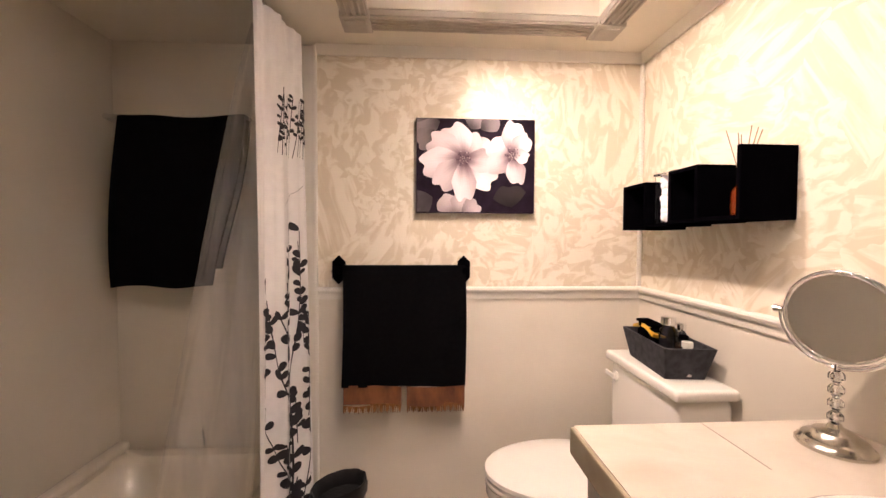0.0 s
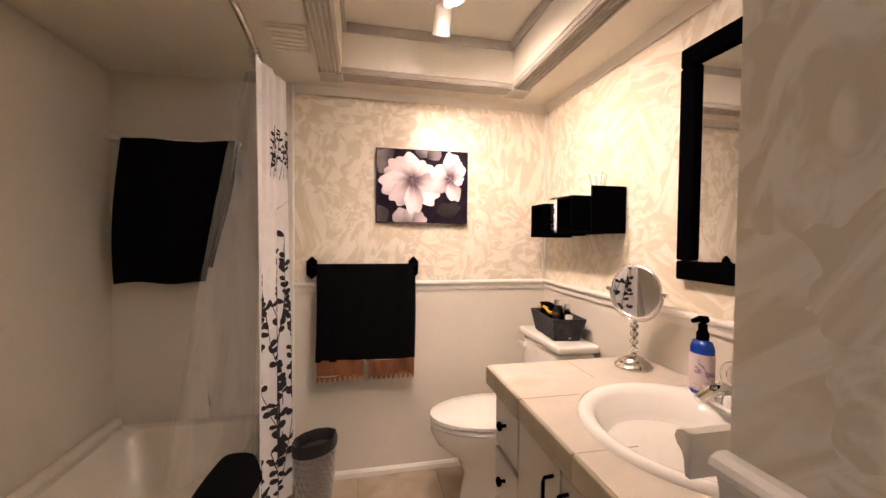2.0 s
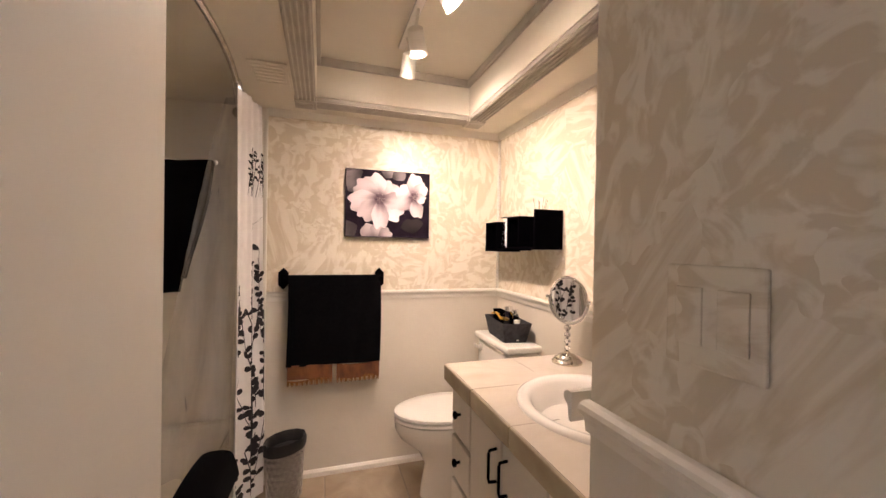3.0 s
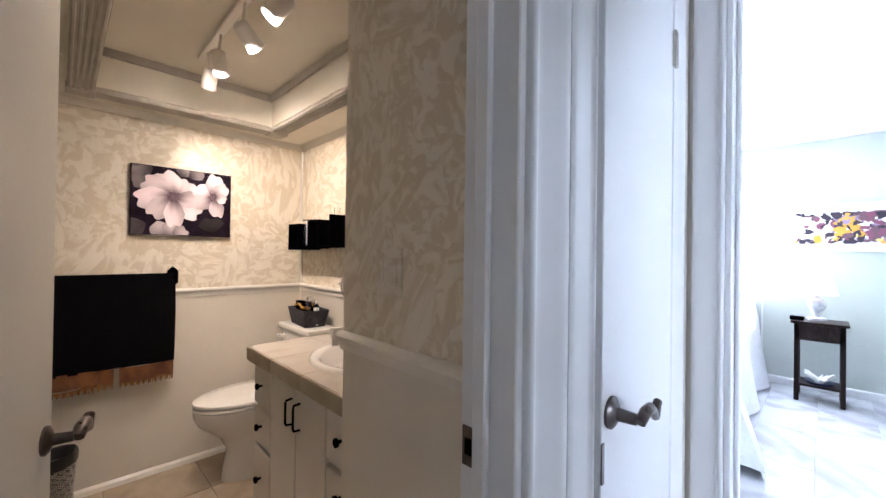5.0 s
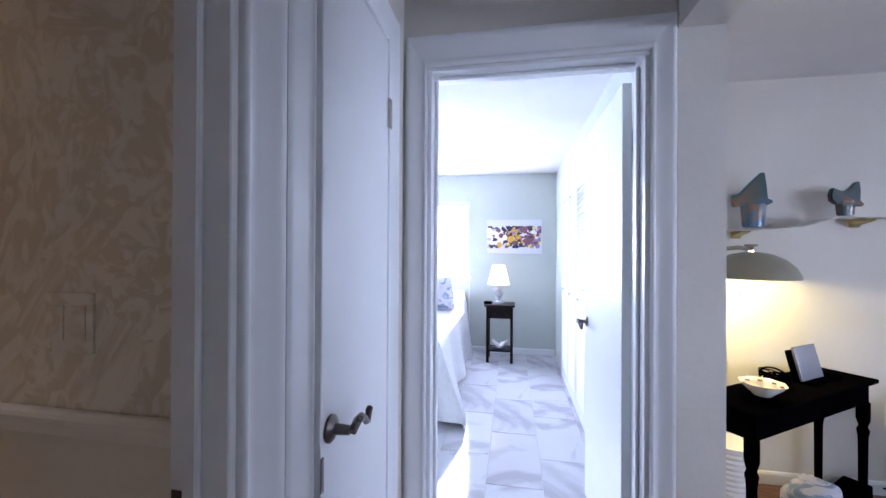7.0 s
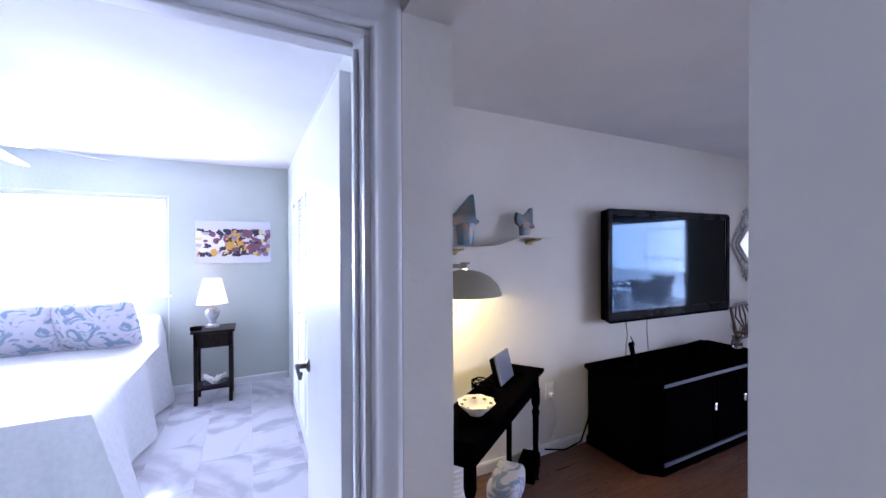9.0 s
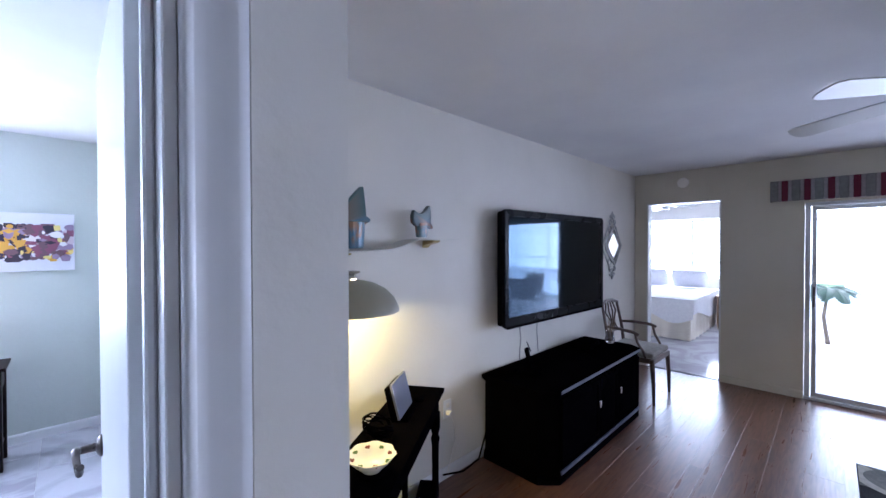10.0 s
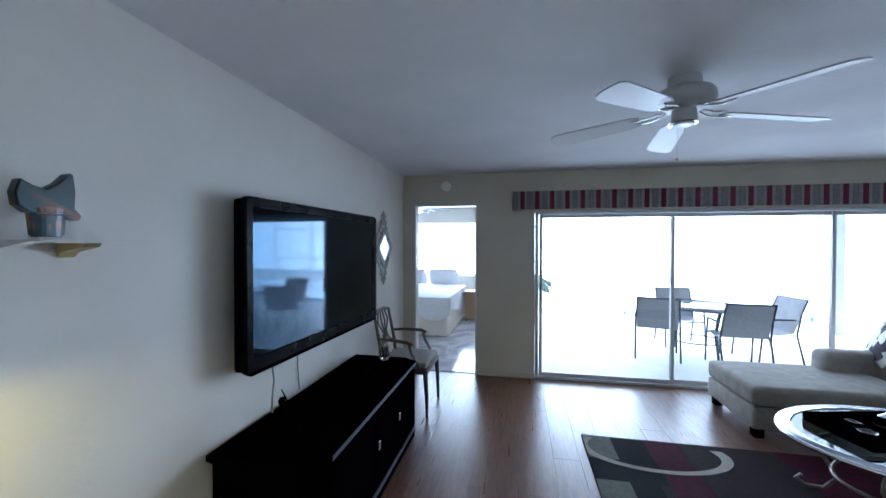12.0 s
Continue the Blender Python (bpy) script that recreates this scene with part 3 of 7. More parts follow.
# canvas with two pale blossoms
canvas = thing("flower_canvas", "black canvas print of two pale pink blossoms", "picture", (1.908, 1.745, 1.552))
part("stretcher", box((-0.248, 0, -0.195), (0.248, 0.032, 0.195), 0.002, 1), material("canvas_black", (0.008, 0.004, 0.009), 0.8, second=(0.020, 0.012, 0.024), scale=9, bump=0.2, bump_scale=500, Specular_IOR_Level=0.1), canvas)
M_PETAL = vcol("printed_petal", 0.8, Specular_IOR_Level=0.1)


def petal(bm, cx, cz, angle, length, width, layer, light, dark, power=1.15):
    """One printed petal: a rounded, notched fan that darkens to its root."""
    n, rings = 18, 6
    col = bm.loops.layers.float_color.get("tone") or bm.loops.layers.float_color.new("tone")
    rows = []
    for i in range(rings + 1):
        r = i / rings
        row = []
        for k in range(n + 1):
            a = -1 + 2 * k / n
            edge = (1 - abs(a) ** 3.2 * 0.45) * (1 + 0.045 * math.sin(5 * a + cx * 40) - 0.05 * math.exp(-(a * 5) ** 2))
            along = r * length * edge
            across = a * width * (r ** 0.75) * (1 - 0.12 * r * r)
            ca, sa = math.cos(radians(angle)), math.sin(radians(angle))
            row.append((bm.verts.new((cx + along * ca - across * sa, -0.0008 - layer * 0.0007 - 0.0003 * r, cz + along * sa + across * ca)), r, a))
        rows.append(row)
    for i in range(rings):
        for k in range(n):
            q = (rows[i][k], rows[i + 1][k], rows[i + 1][k + 1], rows[i][k + 1])
            f = bm.faces.new([v[0] for v in q])
            for lp, v in zip(f.loops, q):
                q0 = min(1, max(0, (v[1] - 0.10) / 0.48))
                t = min(1, max(0, q0 ** power * (0.80 - 0.22 * v[2] + 0.10 * math.sin(v[2] * 24 + v[1] * 5) * (1 - v[1])) + 0.12 * v[1])) * (1 - 0.38 * max(0, v[2]) ** 2) * (1 - 0.12 * max(0, -v[2]) ** 2)
                lp[col] = (*[d + (l - d) * t for l, d in zip(light, dark)], 1)


bm = bmesh.new()
P, D = (0.86, 0.73, 0.76), (0.075, 0.035, 0.055)
for i, (x, z, a, ln, w, li) in enumerate((
        (-0.15, 0.18, 190, 0.13, 0.085, 0.22), (-0.16, 0.14, 215, 0.10, 0.06, 0.17), (-0.19, 0.20, 150, 0.10, 0.07, 0.26), (-0.02, 0.15, 65, 0.10, 0.07, 0.22), (0.02, 0.15, 35, 0.09, 0.05, 0.16), (-0.18, -0.13, 205, 0.11, 0.07, 0.18), (-0.21, -0.17, 250, 0.08, 0.05, 0.24),
        (-0.09, -0.20, 125, 0.09, 0.055, 0.62), (-0.08, -0.20, 72, 0.085, 0.05, 0.72), (-0.06, -0.20, 30, 0.085, 0.05, 0.66), (0.15, -0.17, 100, 0.09, 0.08, 0.07))):
    petal(bm, x, z, a, ln, w, i * 0.3, tuple(c * li * (1.7 if i < 5 else 0.6 if li < 0.5 else 1) for c in P), tuple(c * li * 0.3 for c in P), 1)
for i, (a, ln, w) in enumerate(((20, 0.135, 0.080), (75, 0.120, 0.075), (112, 0.150, 0.085), (150, 0.165, 0.075), (190, 0.180, 0.078), (228, 0.160, 0.070), (320, 0.165, 0.078), (355, 0.140, 0.060), (272, 0.175, 0.060))):
    petal(bm, -0.053, 0.028, a, ln, w, 3 + i * 0.5, tuple(c * (1.12, 0.84, 1.05, 0.92, 1.1, 0.8)[i % 6] for c in P), D)
for i, (a, ln, w) in enumerate(((160, 0.110, 0.066), (210, 0.120, 0.055), (88, 0.140, 0.058), (50, 0.105, 0.050), (282, 0.125, 0.050), (352, 0.070, 0.036))):
    petal(bm, 0.152, 0.046, a, ln, w, 7 + i * 0.5, tuple(c * (1.1, 0.84, 1.15, 1.0, 0.9)[i % 5] for c in P), D)
for cx, cz in ((-0.053, 0.028), (0.152, 0.046)):
    for k in range(44):
        a, r = k * 2.4, 0.004 + 0.030 * ((k * 7) % 10) / 10
        col = bm.loops.layers.float_color.get("tone")
        f = bm.faces.new([bm.verts.new((cx + r * math.cos(a) + 0.0028 * math.cos(b), -0.0085, cz + r * math.sin(a) + 0.0028 * math.sin(b))) for b in (0, 1.57, 3.14, 4.71)])
        for lp in f.loops:
            lp[col] = (0.03, 0.015, 0.03, 1) if k % 3 else (0.5, 0.42, 0.42, 1)
bmesh.ops.bisect_plane(bm, geom=bm.verts[:] + bm.edges[:] + bm.faces[:], plane_co=(0, 0, 0.192), plane_no=(0, 0, 1), clear_outer=True)
bmesh.ops.bisect_plane(bm, geom=bm.verts[:] + bm.edges[:] + bm.faces[:], plane_co=(0, 0, -0.192), plane_no=(0, 0, -1), clear_outer=True)
bmesh.ops.bisect_plane(bm, geom=bm.verts[:] + bm.edges[:] + bm.faces[:], plane_co=(-0.245, 0, 0), plane_no=(-1, 0, 0), clear_outer=True)
part("print", bm, M_PETAL, canvas, "pale pink and plum blossoms")

# towel rack and towel
rack = thing("towel_rack", "black wooden towel bar with diamond end posts", "towel bar", (1.6, 1.778, 1.118))
for x in (-0.262, 0.262):
    bm = prism([(0, -0.060), (0.026, -0.034), (0.026, 0.034), (0, 0.060), (-0.026, 0.034), (-0.026, -0.034)], 0.018, pose(x, 0, 0, 90))
    part("post", bm, M_BLACK, rack)
    part("knob", cone((x, -0.018, 0), (x, -0.082, 0), 0.017, 0.014, 8), M_BLACK, rack)
part("bar", cone((-0.262, -0.062, 0), (0.262, -0.062, 0), 0.009, seg=14), M_BLACK, rack, smooth=40)


def hung_towel(name, label, x0, x1, y, top, bottom, front, mat, folds=0.006, back=None, gap=0.018):
    """A towel folded over a bar; front is the way it faces (-1 or 1)."""
    ob = thing(name, label, "towel", ((x0 + x1) / 2, y, top))
    w, h = x1 - x0, top - bottom
    hb = h * 0.92 if back is None else back

    def fn(u, v):
        x = (u - 0.5) * w
        s = v * (h + hb)
        d = gap + folds * math.sin(u * 9 + 0.7) * min(1, abs(s - hb) / h) + 0.002 * math.sin(u * 31 + s * 9)
        if s < hb:
            return Vector((x * 0.985, -front * gap * 0.6, -(hb - s)))
        t = s - hb
        lean = 0.004 * math.sin(t * 7)
        return Vector((x * (1 + 0.012 * t / h) + lean, front * d, -t))
    part("cloth", sheet(30, 60, fn, 0.008), mat, ob, "", 60)
    return ob


tw = hung_towel("bath_towel", "black towel with brown fringed ends on the wall bar", 1.366, 1.862, 1.716, 1.147, 0.647, -1, M_BLACKCLOTH)
M_BROWNCLOTH = material("brown_woven_border", (0.22, 0.085, 0.03), 0.8, second=(0.09, 0.03, 0.015), scale=14, stretch=(1.5, 1, 0.6), bump=0.6, bump_scale=300)
M_FRINGE = material("gold_brown_fringe", (0.28, 0.13, 0.04), 0.9, second=(0.16, 0.07, 0.02), scale=60, bump=0.6, bump_scale=400)
for x0, x1 in ((-0.246, -0.012), (0.010, 0.246)):
    part("border", sheet(12, 4, lambda u, v: Vector((x0 + (x1 - x0) * u, -0.020 - 0.004 * math.sin(u * 6), -0.497 - 0.078 * v - 0.006 * math.sin(u * 3 + x0 * 9))), 0.006), M_BROWNCLOTH, tw, "brown woven border", 60)
    bm = bmesh.new()
    for k in range(46):
        x = x0 + (x1 - x0) * (k + 0.5) / 46
        add_cone(bm, (x, -0.021, -0.572 - 0.006 * math.sin(k * 0.15)), (x + 0.004 * math.sin(k * 5), -0.024, -0.600 - 0.004 * math.sin(k * 1.7)), 0.0030, 0.0022, 5)
    part("fringe", bm, M_FRINGE, tw, "golden brown fringe")

# black towel in the tub
tub_towel = thing("large_black_towel", "large black towel folded over a bar above the tub", "towel", (0.782, 1.690, 1.722))


def slung(u, v):
    """The towel hangs askew: its hem is narrower and lies to one side; it is folded double."""
    s_ = v * 1.26
    t = abs(s_ - 0.60) / 0.66
    left = -0.222 - 0.038 * math.sin(min(1, t) * 2.2)
    right = 0.232 - 0.118 * t + 0.012 * math.sin(t * 5)
    x = left + (right - left) * u
    z = -(abs(s_ - 0.60)) - 0.012 * (1 - u) * (1 - t) + 0.006 * math.sin(u * 8)
    depth = 0.034 + 0.010 * math.sin(u * 7 + t * 2) * t + 0.016 * math.exp(-((u - 0.02) / 0.05) ** 2)
    return Vector((x, depth * 0.6 if s_ < 0.60 else -depth, z))


part("cloth", sheet(34, 60, slung, 0.014), M_BLACKCLOTH, tub_towel, "", 60)
tubbar = thing("tub_towel_bar", "chrome towel bar above the tub", "towel bar", (0.75, 1.69, 1.712))
part("bar", cone((-0.27, 0, 0), (0.27, 0, 0), 0.008, seg=12), M_CHROME, tubbar, smooth=40)
for x in (-0.27, 0.27):
    part("bracket", cone((x, 0, 0), (x, 0.088, 0), 0.012, 0.018, 12), M_CHROME, tubbar, smooth=40)

# bathtub
tub = thing("bathtub", "cream alcove bathtub with a rounded ledge", "bathtub", (0.44, 0.20, 0))
bm = bmesh.new()
W, L, H = 0.74, 1.575, 0.38


def tubring(inset, z, r):
    pts = []
    for cx, cy, a0 in ((W - inset - r, L - inset - r, 0), (inset + r, L - inset - r, 90), (inset + r, inset + r, 180), (W - inset - r, inset + r, 270)):
        pts += [(p[0], p[1], z) for p in arc((cx, cy), r, a0, a0 + 90, 6)]
    return [bm.verts.new(p) for p in pts]


rings = [tubring(0.004, 0.0, 0.004), tubring(0.004, H - 0.02, 0.006), tubring(0.012, H, 0.02), tubring(0.065, H, 0.09), tubring(0.085, H - 0.03, 0.10), tubring(0.13, 0.10, 0.13), tubring(0.20, 0.06, 0.10)]
for a, b in zip(rings, rings[1:]):
    for k in range(len(a)):
        bm.faces.new((a[k], a[(k + 1) % len(a)], b[(k + 1) % len(a)], b[k]))
bm.faces.new(rings[-1])
bmesh.ops.recalc_face_normals(bm, faces=bm.faces)
part("basin", bm, M_TUBWALL, tub, "", 50)
part("ledge", box((0.006, 0.006, H + 0.001), (0.05, L - 0.006, H + 0.04), 0.015), M_TUBWALL, tub)
mat_ = thing("bath_mat", "black plush bath mat folded over the tub rim", "bath mat", (1.15, 0.97, H))


def fold(u, v):
    y = (u - 0.5) * 0.46
    a = -0.5 + v
    x = 0.062 * math.sin(a * math.pi * 0.9) * 1.1
    z = 0.055 + 0.05 * math.cos(a * math.pi) - 0.30 * max(0, abs(a) - 0.28) + 0.03 * math.cos(y * 6)
    return Vector((x * (1.1 + 0.2 * abs(a)), y * (1 + 0.15 * abs(a)), z))


part("plush", sheet(24, 24, fold, 0.022), M_BLACKCLOTH, mat_, "", 60)

# curtain rod, liner, curtain
rod_pts = [(1.11 + 0.09 * math.sin(math.pi * i / 24), 0.206 + 1.568 * i / 24, 2.0) for i in range(25)]
rod = thing("curtain_rod", "curved brushed steel shower curtain rod", "curtain rod")
part("rod", tube(rod_pts, 0.0125, 12), M_NICKEL, rod, "", 50)
for y0, y1 in ((0.202, 0.214), (1.766, 1.778)):
    part("flange", cone((1.11, y0, 2.0), (1.11, y1, 2.0), 0.032, 0.032, 20), M_NICKEL, rod, smooth=40)
M_CURTAIN = material("white_curtain_fabric", (0.78, 0.76, 0.75), 0.85, second=(0.74, 0.72, 0.71), scale=30, bump=0.2, bump_scale=400)
M_PRINT = material("black_leaf_print", (0.012, 0.010, 0.014), 0.8)
curtain = thing("shower_curtain", "white shower curtain with black branch and leaf print, drawn together", "shower curtain")


def curt(s, z):
    """The curtain's surface: s across the drawn folds, z the height."""
    f = (2.0 - z) / 1.9
    x = 1.180 + (0.060 + 0.03 * f) * s + 0.014 * math.sin(s * 14.5 + 0.5 * f + 1.0) * (0.45 + 0.7 * f) + 0.003 * math.sin(s * 41 + 3 * f)
    y = 1.33 + 0.27 * s + 0.012 * f * math.sin(5 * f)
    return Vector((x, y, z))


part("fabric", sheet(60, 50, lambda u, v: curt(u, 1.985 - 1.90 * v), 0.0015), M_CURTAIN, curtain, "", 80)
part("fabric", sheet(26, 30, lambda u, v: Vector((1.15 + 0.09 * u + 0.03 * v, 1.62 + 0.03 * math.sin(u * 12 + v), 1.985 - 1.90 * v)), 0.0015), M_CURTAIN, curtain, "", 80)
ring_bm = bmesh.new()
for k in range(8):
    y = 1.33 + k * 0.034
    c = Vector((1.11 + 0.09 * math.sin(math.pi * (y - 0.206) / 1.568), y, 1.992))
    add_tube(ring_bm, [c + Vector((0.02 * math.cos(a * math.pi / 6), 0, 0.022 * math.sin(a * math.pi / 6))) for a in range(12)], 0.0018, 6, True)
part("rings", ring_bm, M_CHROME, curtain, "chrome curtain rings", kind="stuff")
rnd = random.Random(7)
pb = bmesh.new()


def on_cloth(s, z, out=0.0045):
    p, q = curt(s, z), curt(s + 0.01, z)
    t = (q - p).normalized()
    return p + Vector((t.y, -t.x, 0)) * out


def leaf(s, z, ang, ln, wd):
    ca, sa = math.cos(ang), math.sin(ang)
    out = []
    for k in range(12):
        a = 2 * math.pi * k / 12
        u, w = 0.5 * ln * (1 - math.cos(a)), wd * math.sin(a) * (1 - 0.25 * math.cos(a))
        out.append(on_cloth(min(1, max(0.0, s + (u * ca - w * sa) / 0.33)), z + u * sa + w * ca))
    mid = pb.verts.new(on_cloth(min(1, max(0.0, s + 0.5 * ln * ca / 0.33)), z + 0.5 * ln * sa, 0.0045))
    ring = [pb.verts.new(p) for p in out]
    for a, b in zip(ring, ring[1:] + ring[:1]):
        pb.faces.new((mid, a, b))


def branch(s0, z0, s1, z1, wd, leaves, size, bend=0.0):
    n = 16
    pts = [(s0 + (s1 - s0) * i / n + bend * math.sin(math.pi * i / n), z0 + (z1 - z0) * i / n) for i in range(n + 1)]
    for (a, b), (c, d) in zip(pts, pts[1:]):
        w = wd * 0.75 / 0.33
        pb.faces.new([pb.verts.new(on_cloth(min(1, max(0, q)), r)) for q, r in ((a - w, b), (a + w, b), (c + w, d), (c - w, d))])
    for k in range(int(leaves * 1.4)):
        i = rnd.randint(3, n)
        side = 1 if k % 2 else -1
        leaf(pts[i][0], pts[i][1], math.pi / 2 - side * rnd.uniform(0.5, 1.3), size * rnd.uniform(0.60, 1.05), size * rnd.uniform(0.20, 0.32))


branch(0.62, 0.10, 0.55, 0.95, 0.004, 14, 0.048, 0.12)
branch(0.56, 0.62, 0.25, 1.05, 0.0028, 9, 0.045, -0.05)
branch(0.66, 0.75, 0.80, 1.28, 0.0028, 12, 0.045, 0.06)
branch(0.50, 0.40, 0.12, 0.72, 0.0022, 6, 0.04)
branch(0.72, 0.20, 0.95, 0.68, 0.0026, 14, 0.048, 0.05)
branch(0.30, 0.10, 0.15, 0.34, 0.0022, 10, 0.040)
branch(0.85, 0.86, 0.78, 1.24, 0.0018, 10, 0.035)
branch(0.52, 1.36, 0.90, 1.44, 0.0015, 1, 0.02)
for k in range(12):
    branch(0.40 + 0.05 * k, 1.52 + 0.02 * rnd.random(), 0.47 + 0.052 * k + rnd.uniform(-0.05, 0.05), 1.74, 0.0016, 6, 0.022)
for k in range(9):
    branch(0.55 + rnd.uniform(-0.12, 0.2), 0.12 + 0.05 * k, 0.6 + rnd.uniform(-0.2, 0.3), 0.2 + 0.06 * k, 0.002, 4, 0.045)
branch(0.45, 0.92, 0.62, 1.30, 0.0024, 12, 0.042, 0.05)
branch(0.22, 0.74, 0.14, 1.10, 0.0022, 12, 0.040, 0.03)
branch(0.88, 0.60, 0.92, 0.98, 0.0022, 12, 0.040, 0.02)
branch(0.60, 0.30, 0.66, 0.72, 0.0032, 8, 0.044, 0.04)
branch(0.45, 0.06, 0.36, 0.36, 0.0026, 8, 0.040, 0.04)
branch(0.68, 0.06, 0.74, 0.40, 0.0026, 8, 0.040, -0.04)
branch(0.58, 0.70, 0.40, 0.98, 0.0026, 10, 0.045, 0.04)
part("leaf_print", pb, M_PRINT, curtain, "black branches and leaves", kind="stuff")
M_LINER = bpy.data.materials.new("clear_vinyl_liner")
M_LINER.use_nodes = True
n, l = M_LINER.node_tree.nodes, M_LINER.node_tree.links
b = n["Principled BSDF"]
b.inputs["Base Color"].default_value, b.inputs["Roughness"].default_value = (0.72, 0.70, 0.66, 1), 0.18
tr, mx = n.new("ShaderNodeBsdfTransparent"), n.new("ShaderNodeMixShader")
crinkle, fade = n.new("ShaderNodeTexNoise"), n.new("ShaderNodeMapRange")
crinkle.inputs["Scale"].default_value, crinkle.inputs["Detail"].default_value = 9.0, 4.0
fade.inputs["To Min"].default_value, fade.inputs["To Max"].default_value = 0.13, 0.42
l.new(crinkle.outputs["Fac"], fade.inputs["Value"])
l.new(fade.outputs[0], mx.inputs[0])
relief = n.new("ShaderNodeBump")
relief.inputs["Strength"].default_value, relief.inputs["Distance"].default_value = 0.6, 0.01
l.new(crinkle.outputs["Fac"], relief.inputs["Height"])
l.new(relief.outputs[0], b.inputs["Normal"])
l.new(tr.outputs[0], mx.inputs[1])
l.new(b.outputs[0], mx.inputs[2])
l.new(mx.outputs[0], n["Material Output"].inputs[0])
liner = thing("shower_liner", "clear vinyl shower liner hanging inside the tub", "shower liner")


def line_fn(u, v):
    left = 1.10 - 0.27 * v ** 0.85
    x = left + (1.17 - left) * u
    return Vector((x, 1.52 - 0.18 * v + 0.022 * math.sin(u * 15 + v * 2) * (0.4 + v), 1.99 - 1.68 * v))


part("vinyl", sheet(70, 30, line_fn), M_LINER, liner, "", 80)

# waste bin with printed hexagons
M_BIN = material("dark_bin_plastic", (0.022, 0.017, 0.018), 0.5, second=(0.03, 0.024, 0.024), scale=30)
M_BINPAT = material("pale_bin_pattern", (0.50, 0.45, 0.40), 0.6)
bin_ = thing("waste_bin", "oval waste bin with pale hexagon pattern and black liner bag", "waste bin", (1.372, 1.602, 0), 38)
oval = Matrix.Diagonal((1.0, 0.72, 1, 1))
part("shell", lathe([(0.085, 0), (0.088, 0.01), (0.105, 0.30), (0.108, 0.305), (0.101, 0.30), (0.082, 0.02)], 40, oval), M_BIN, bin_, "", 50)
bm = bmesh.new()
for row in range(9):
    for k in range(18):
        z = 0.025 + row * 0.033
        r = 0.0885 + 0.0168 * z / 0.3 + 0.0012
        a0 = 2 * math.pi * (k + 0.5 * (row % 2)) / 18
        for ring in (0.0158, 0.0075):
            pts = []
            for j in range(6):
                ang = math.pi / 6 + j * math.pi / 3
                pts.append(oval @ Vector((r * math.cos(a0 + ring * math.cos(ang) / r), r * math.sin(a0 + ring * math.cos(ang) / r), z + ring * math.sin(ang))))
            add_tube(bm, pts, 0.0017, 4, True)
part("pattern", bm, M_BINPAT, bin_, "pale hexagon pattern", kind="stuff")
part("bag", lathe([(0.110, 0.262), (0.112, 0.300), (0.108, 0.318), (0.100, 0.312), (0.090, 0.24), (0.06, 0.06)], 40, oval, lambda a, i: 1 + 0.02 * math.sin(a * 11 + i)), material("black_bin_bag", (0.01, 0.01, 0.011), 0.35, bump=0.8, bump_scale=40), bin_, "black liner bag", 60)

# toilet
toilet = thing("toilet", "white two-piece toilet with closed lid", "toilet", (2.63, 1.440, 0), 180)
toilet.scale = (1, 1, 1.04)


def egg(sx, sy, cx, z, n=36, sq=0.0):
    return [(cx + sx * math.cos(t) * (1 if math.cos(t) > 0 else 0.75), sy * math.sin(t), z) for t in (2 * math.pi * k / n for k in range(n))]


def loft(rings, cap=True):
    bm = bmesh.new()
    vs = [[bm.verts.new(p) for p in r] for r in rings]
    for a, b in zip(vs, vs[1:]):
        for k in range(len(a)):
            bm.faces.new((a[k], a[(k + 1) % len(a)], b[(k + 1) % len(a)], b[k]))
    if cap:
        bm.faces.new(vs[0][::-1])
        bm.faces.new(vs[-1])
    bmesh.ops.recalc_face_normals(bm, faces=bm.faces)
    return bm


part("bowl", loft([egg(0.235, 0.105, 0.35, 0), egg(0.230, 0.100, 0.35, 0.05), egg(0.20, 0.090, 0.36, 0.16), egg(0.215, 0.11, 0.38, 0.23), egg(0.275, 0.155, 0.42, 0.31), egg(0.292, 0.175, 0.43, 0.36), egg(0.295, 0.180, 0.43, 0.395)]), M_WHITEPORC, toilet, "", 50)
part("seat", loft([egg(0.287, 0.178, 0.43, 0.397), egg(0.295, 0.184, 0.43, 0.402), egg(0.295, 0.184, 0.43, 0.412), egg(0.288, 0.178, 0.43, 0.417)]), M_WHITEPORC, toilet, "", 50)
part("lid", loft([egg(0.285, 0.176, 0.43, 0.420), egg(0.297, 0.186, 0.43, 0.426), egg(0.296, 0.185, 0.43, 0.438), egg(0.27, 0.165, 0.43, 0.448), egg(0.15, 0.09, 0.43, 0.453)]), M_WHITEPORC, toilet, "", 50)
part("seat_hinge", box((0.17, -0.09, 0.40), (0.22, 0.09, 0.437), 0.012), M_WHITEPORC, toilet)
part("tank", box((0.005, -0.205, 0.37), (0.185, 0.205, 0.735), 0.03, 4), M_WHITEPORC, toilet, "", 50)
part("tank_lid", box((0.0, -0.218, 0.737), (0.200, 0.218, 0.772), 0.014, 4), M_WHITEPORC, toilet, "", 50)
part("neck", box((0.06, -0.10, 0.20), (0.24, 0.10, 0.385), 0.03, 3), M_WHITEPORC, toilet, "", 50)
part("flush_lever", lathe([(0.018, 0), (0.018, 0.008), (0.010, 0.012)], 16, pose(0.186, -0.150, 0.690, 0, 90)), M_WHITEPORC, toilet, smooth=40)
part("flush_arm", box((0.198, -0.205, 0.683), (0.206, -0.140, 0.700), 0.003), M_WHITEPORC, toilet)

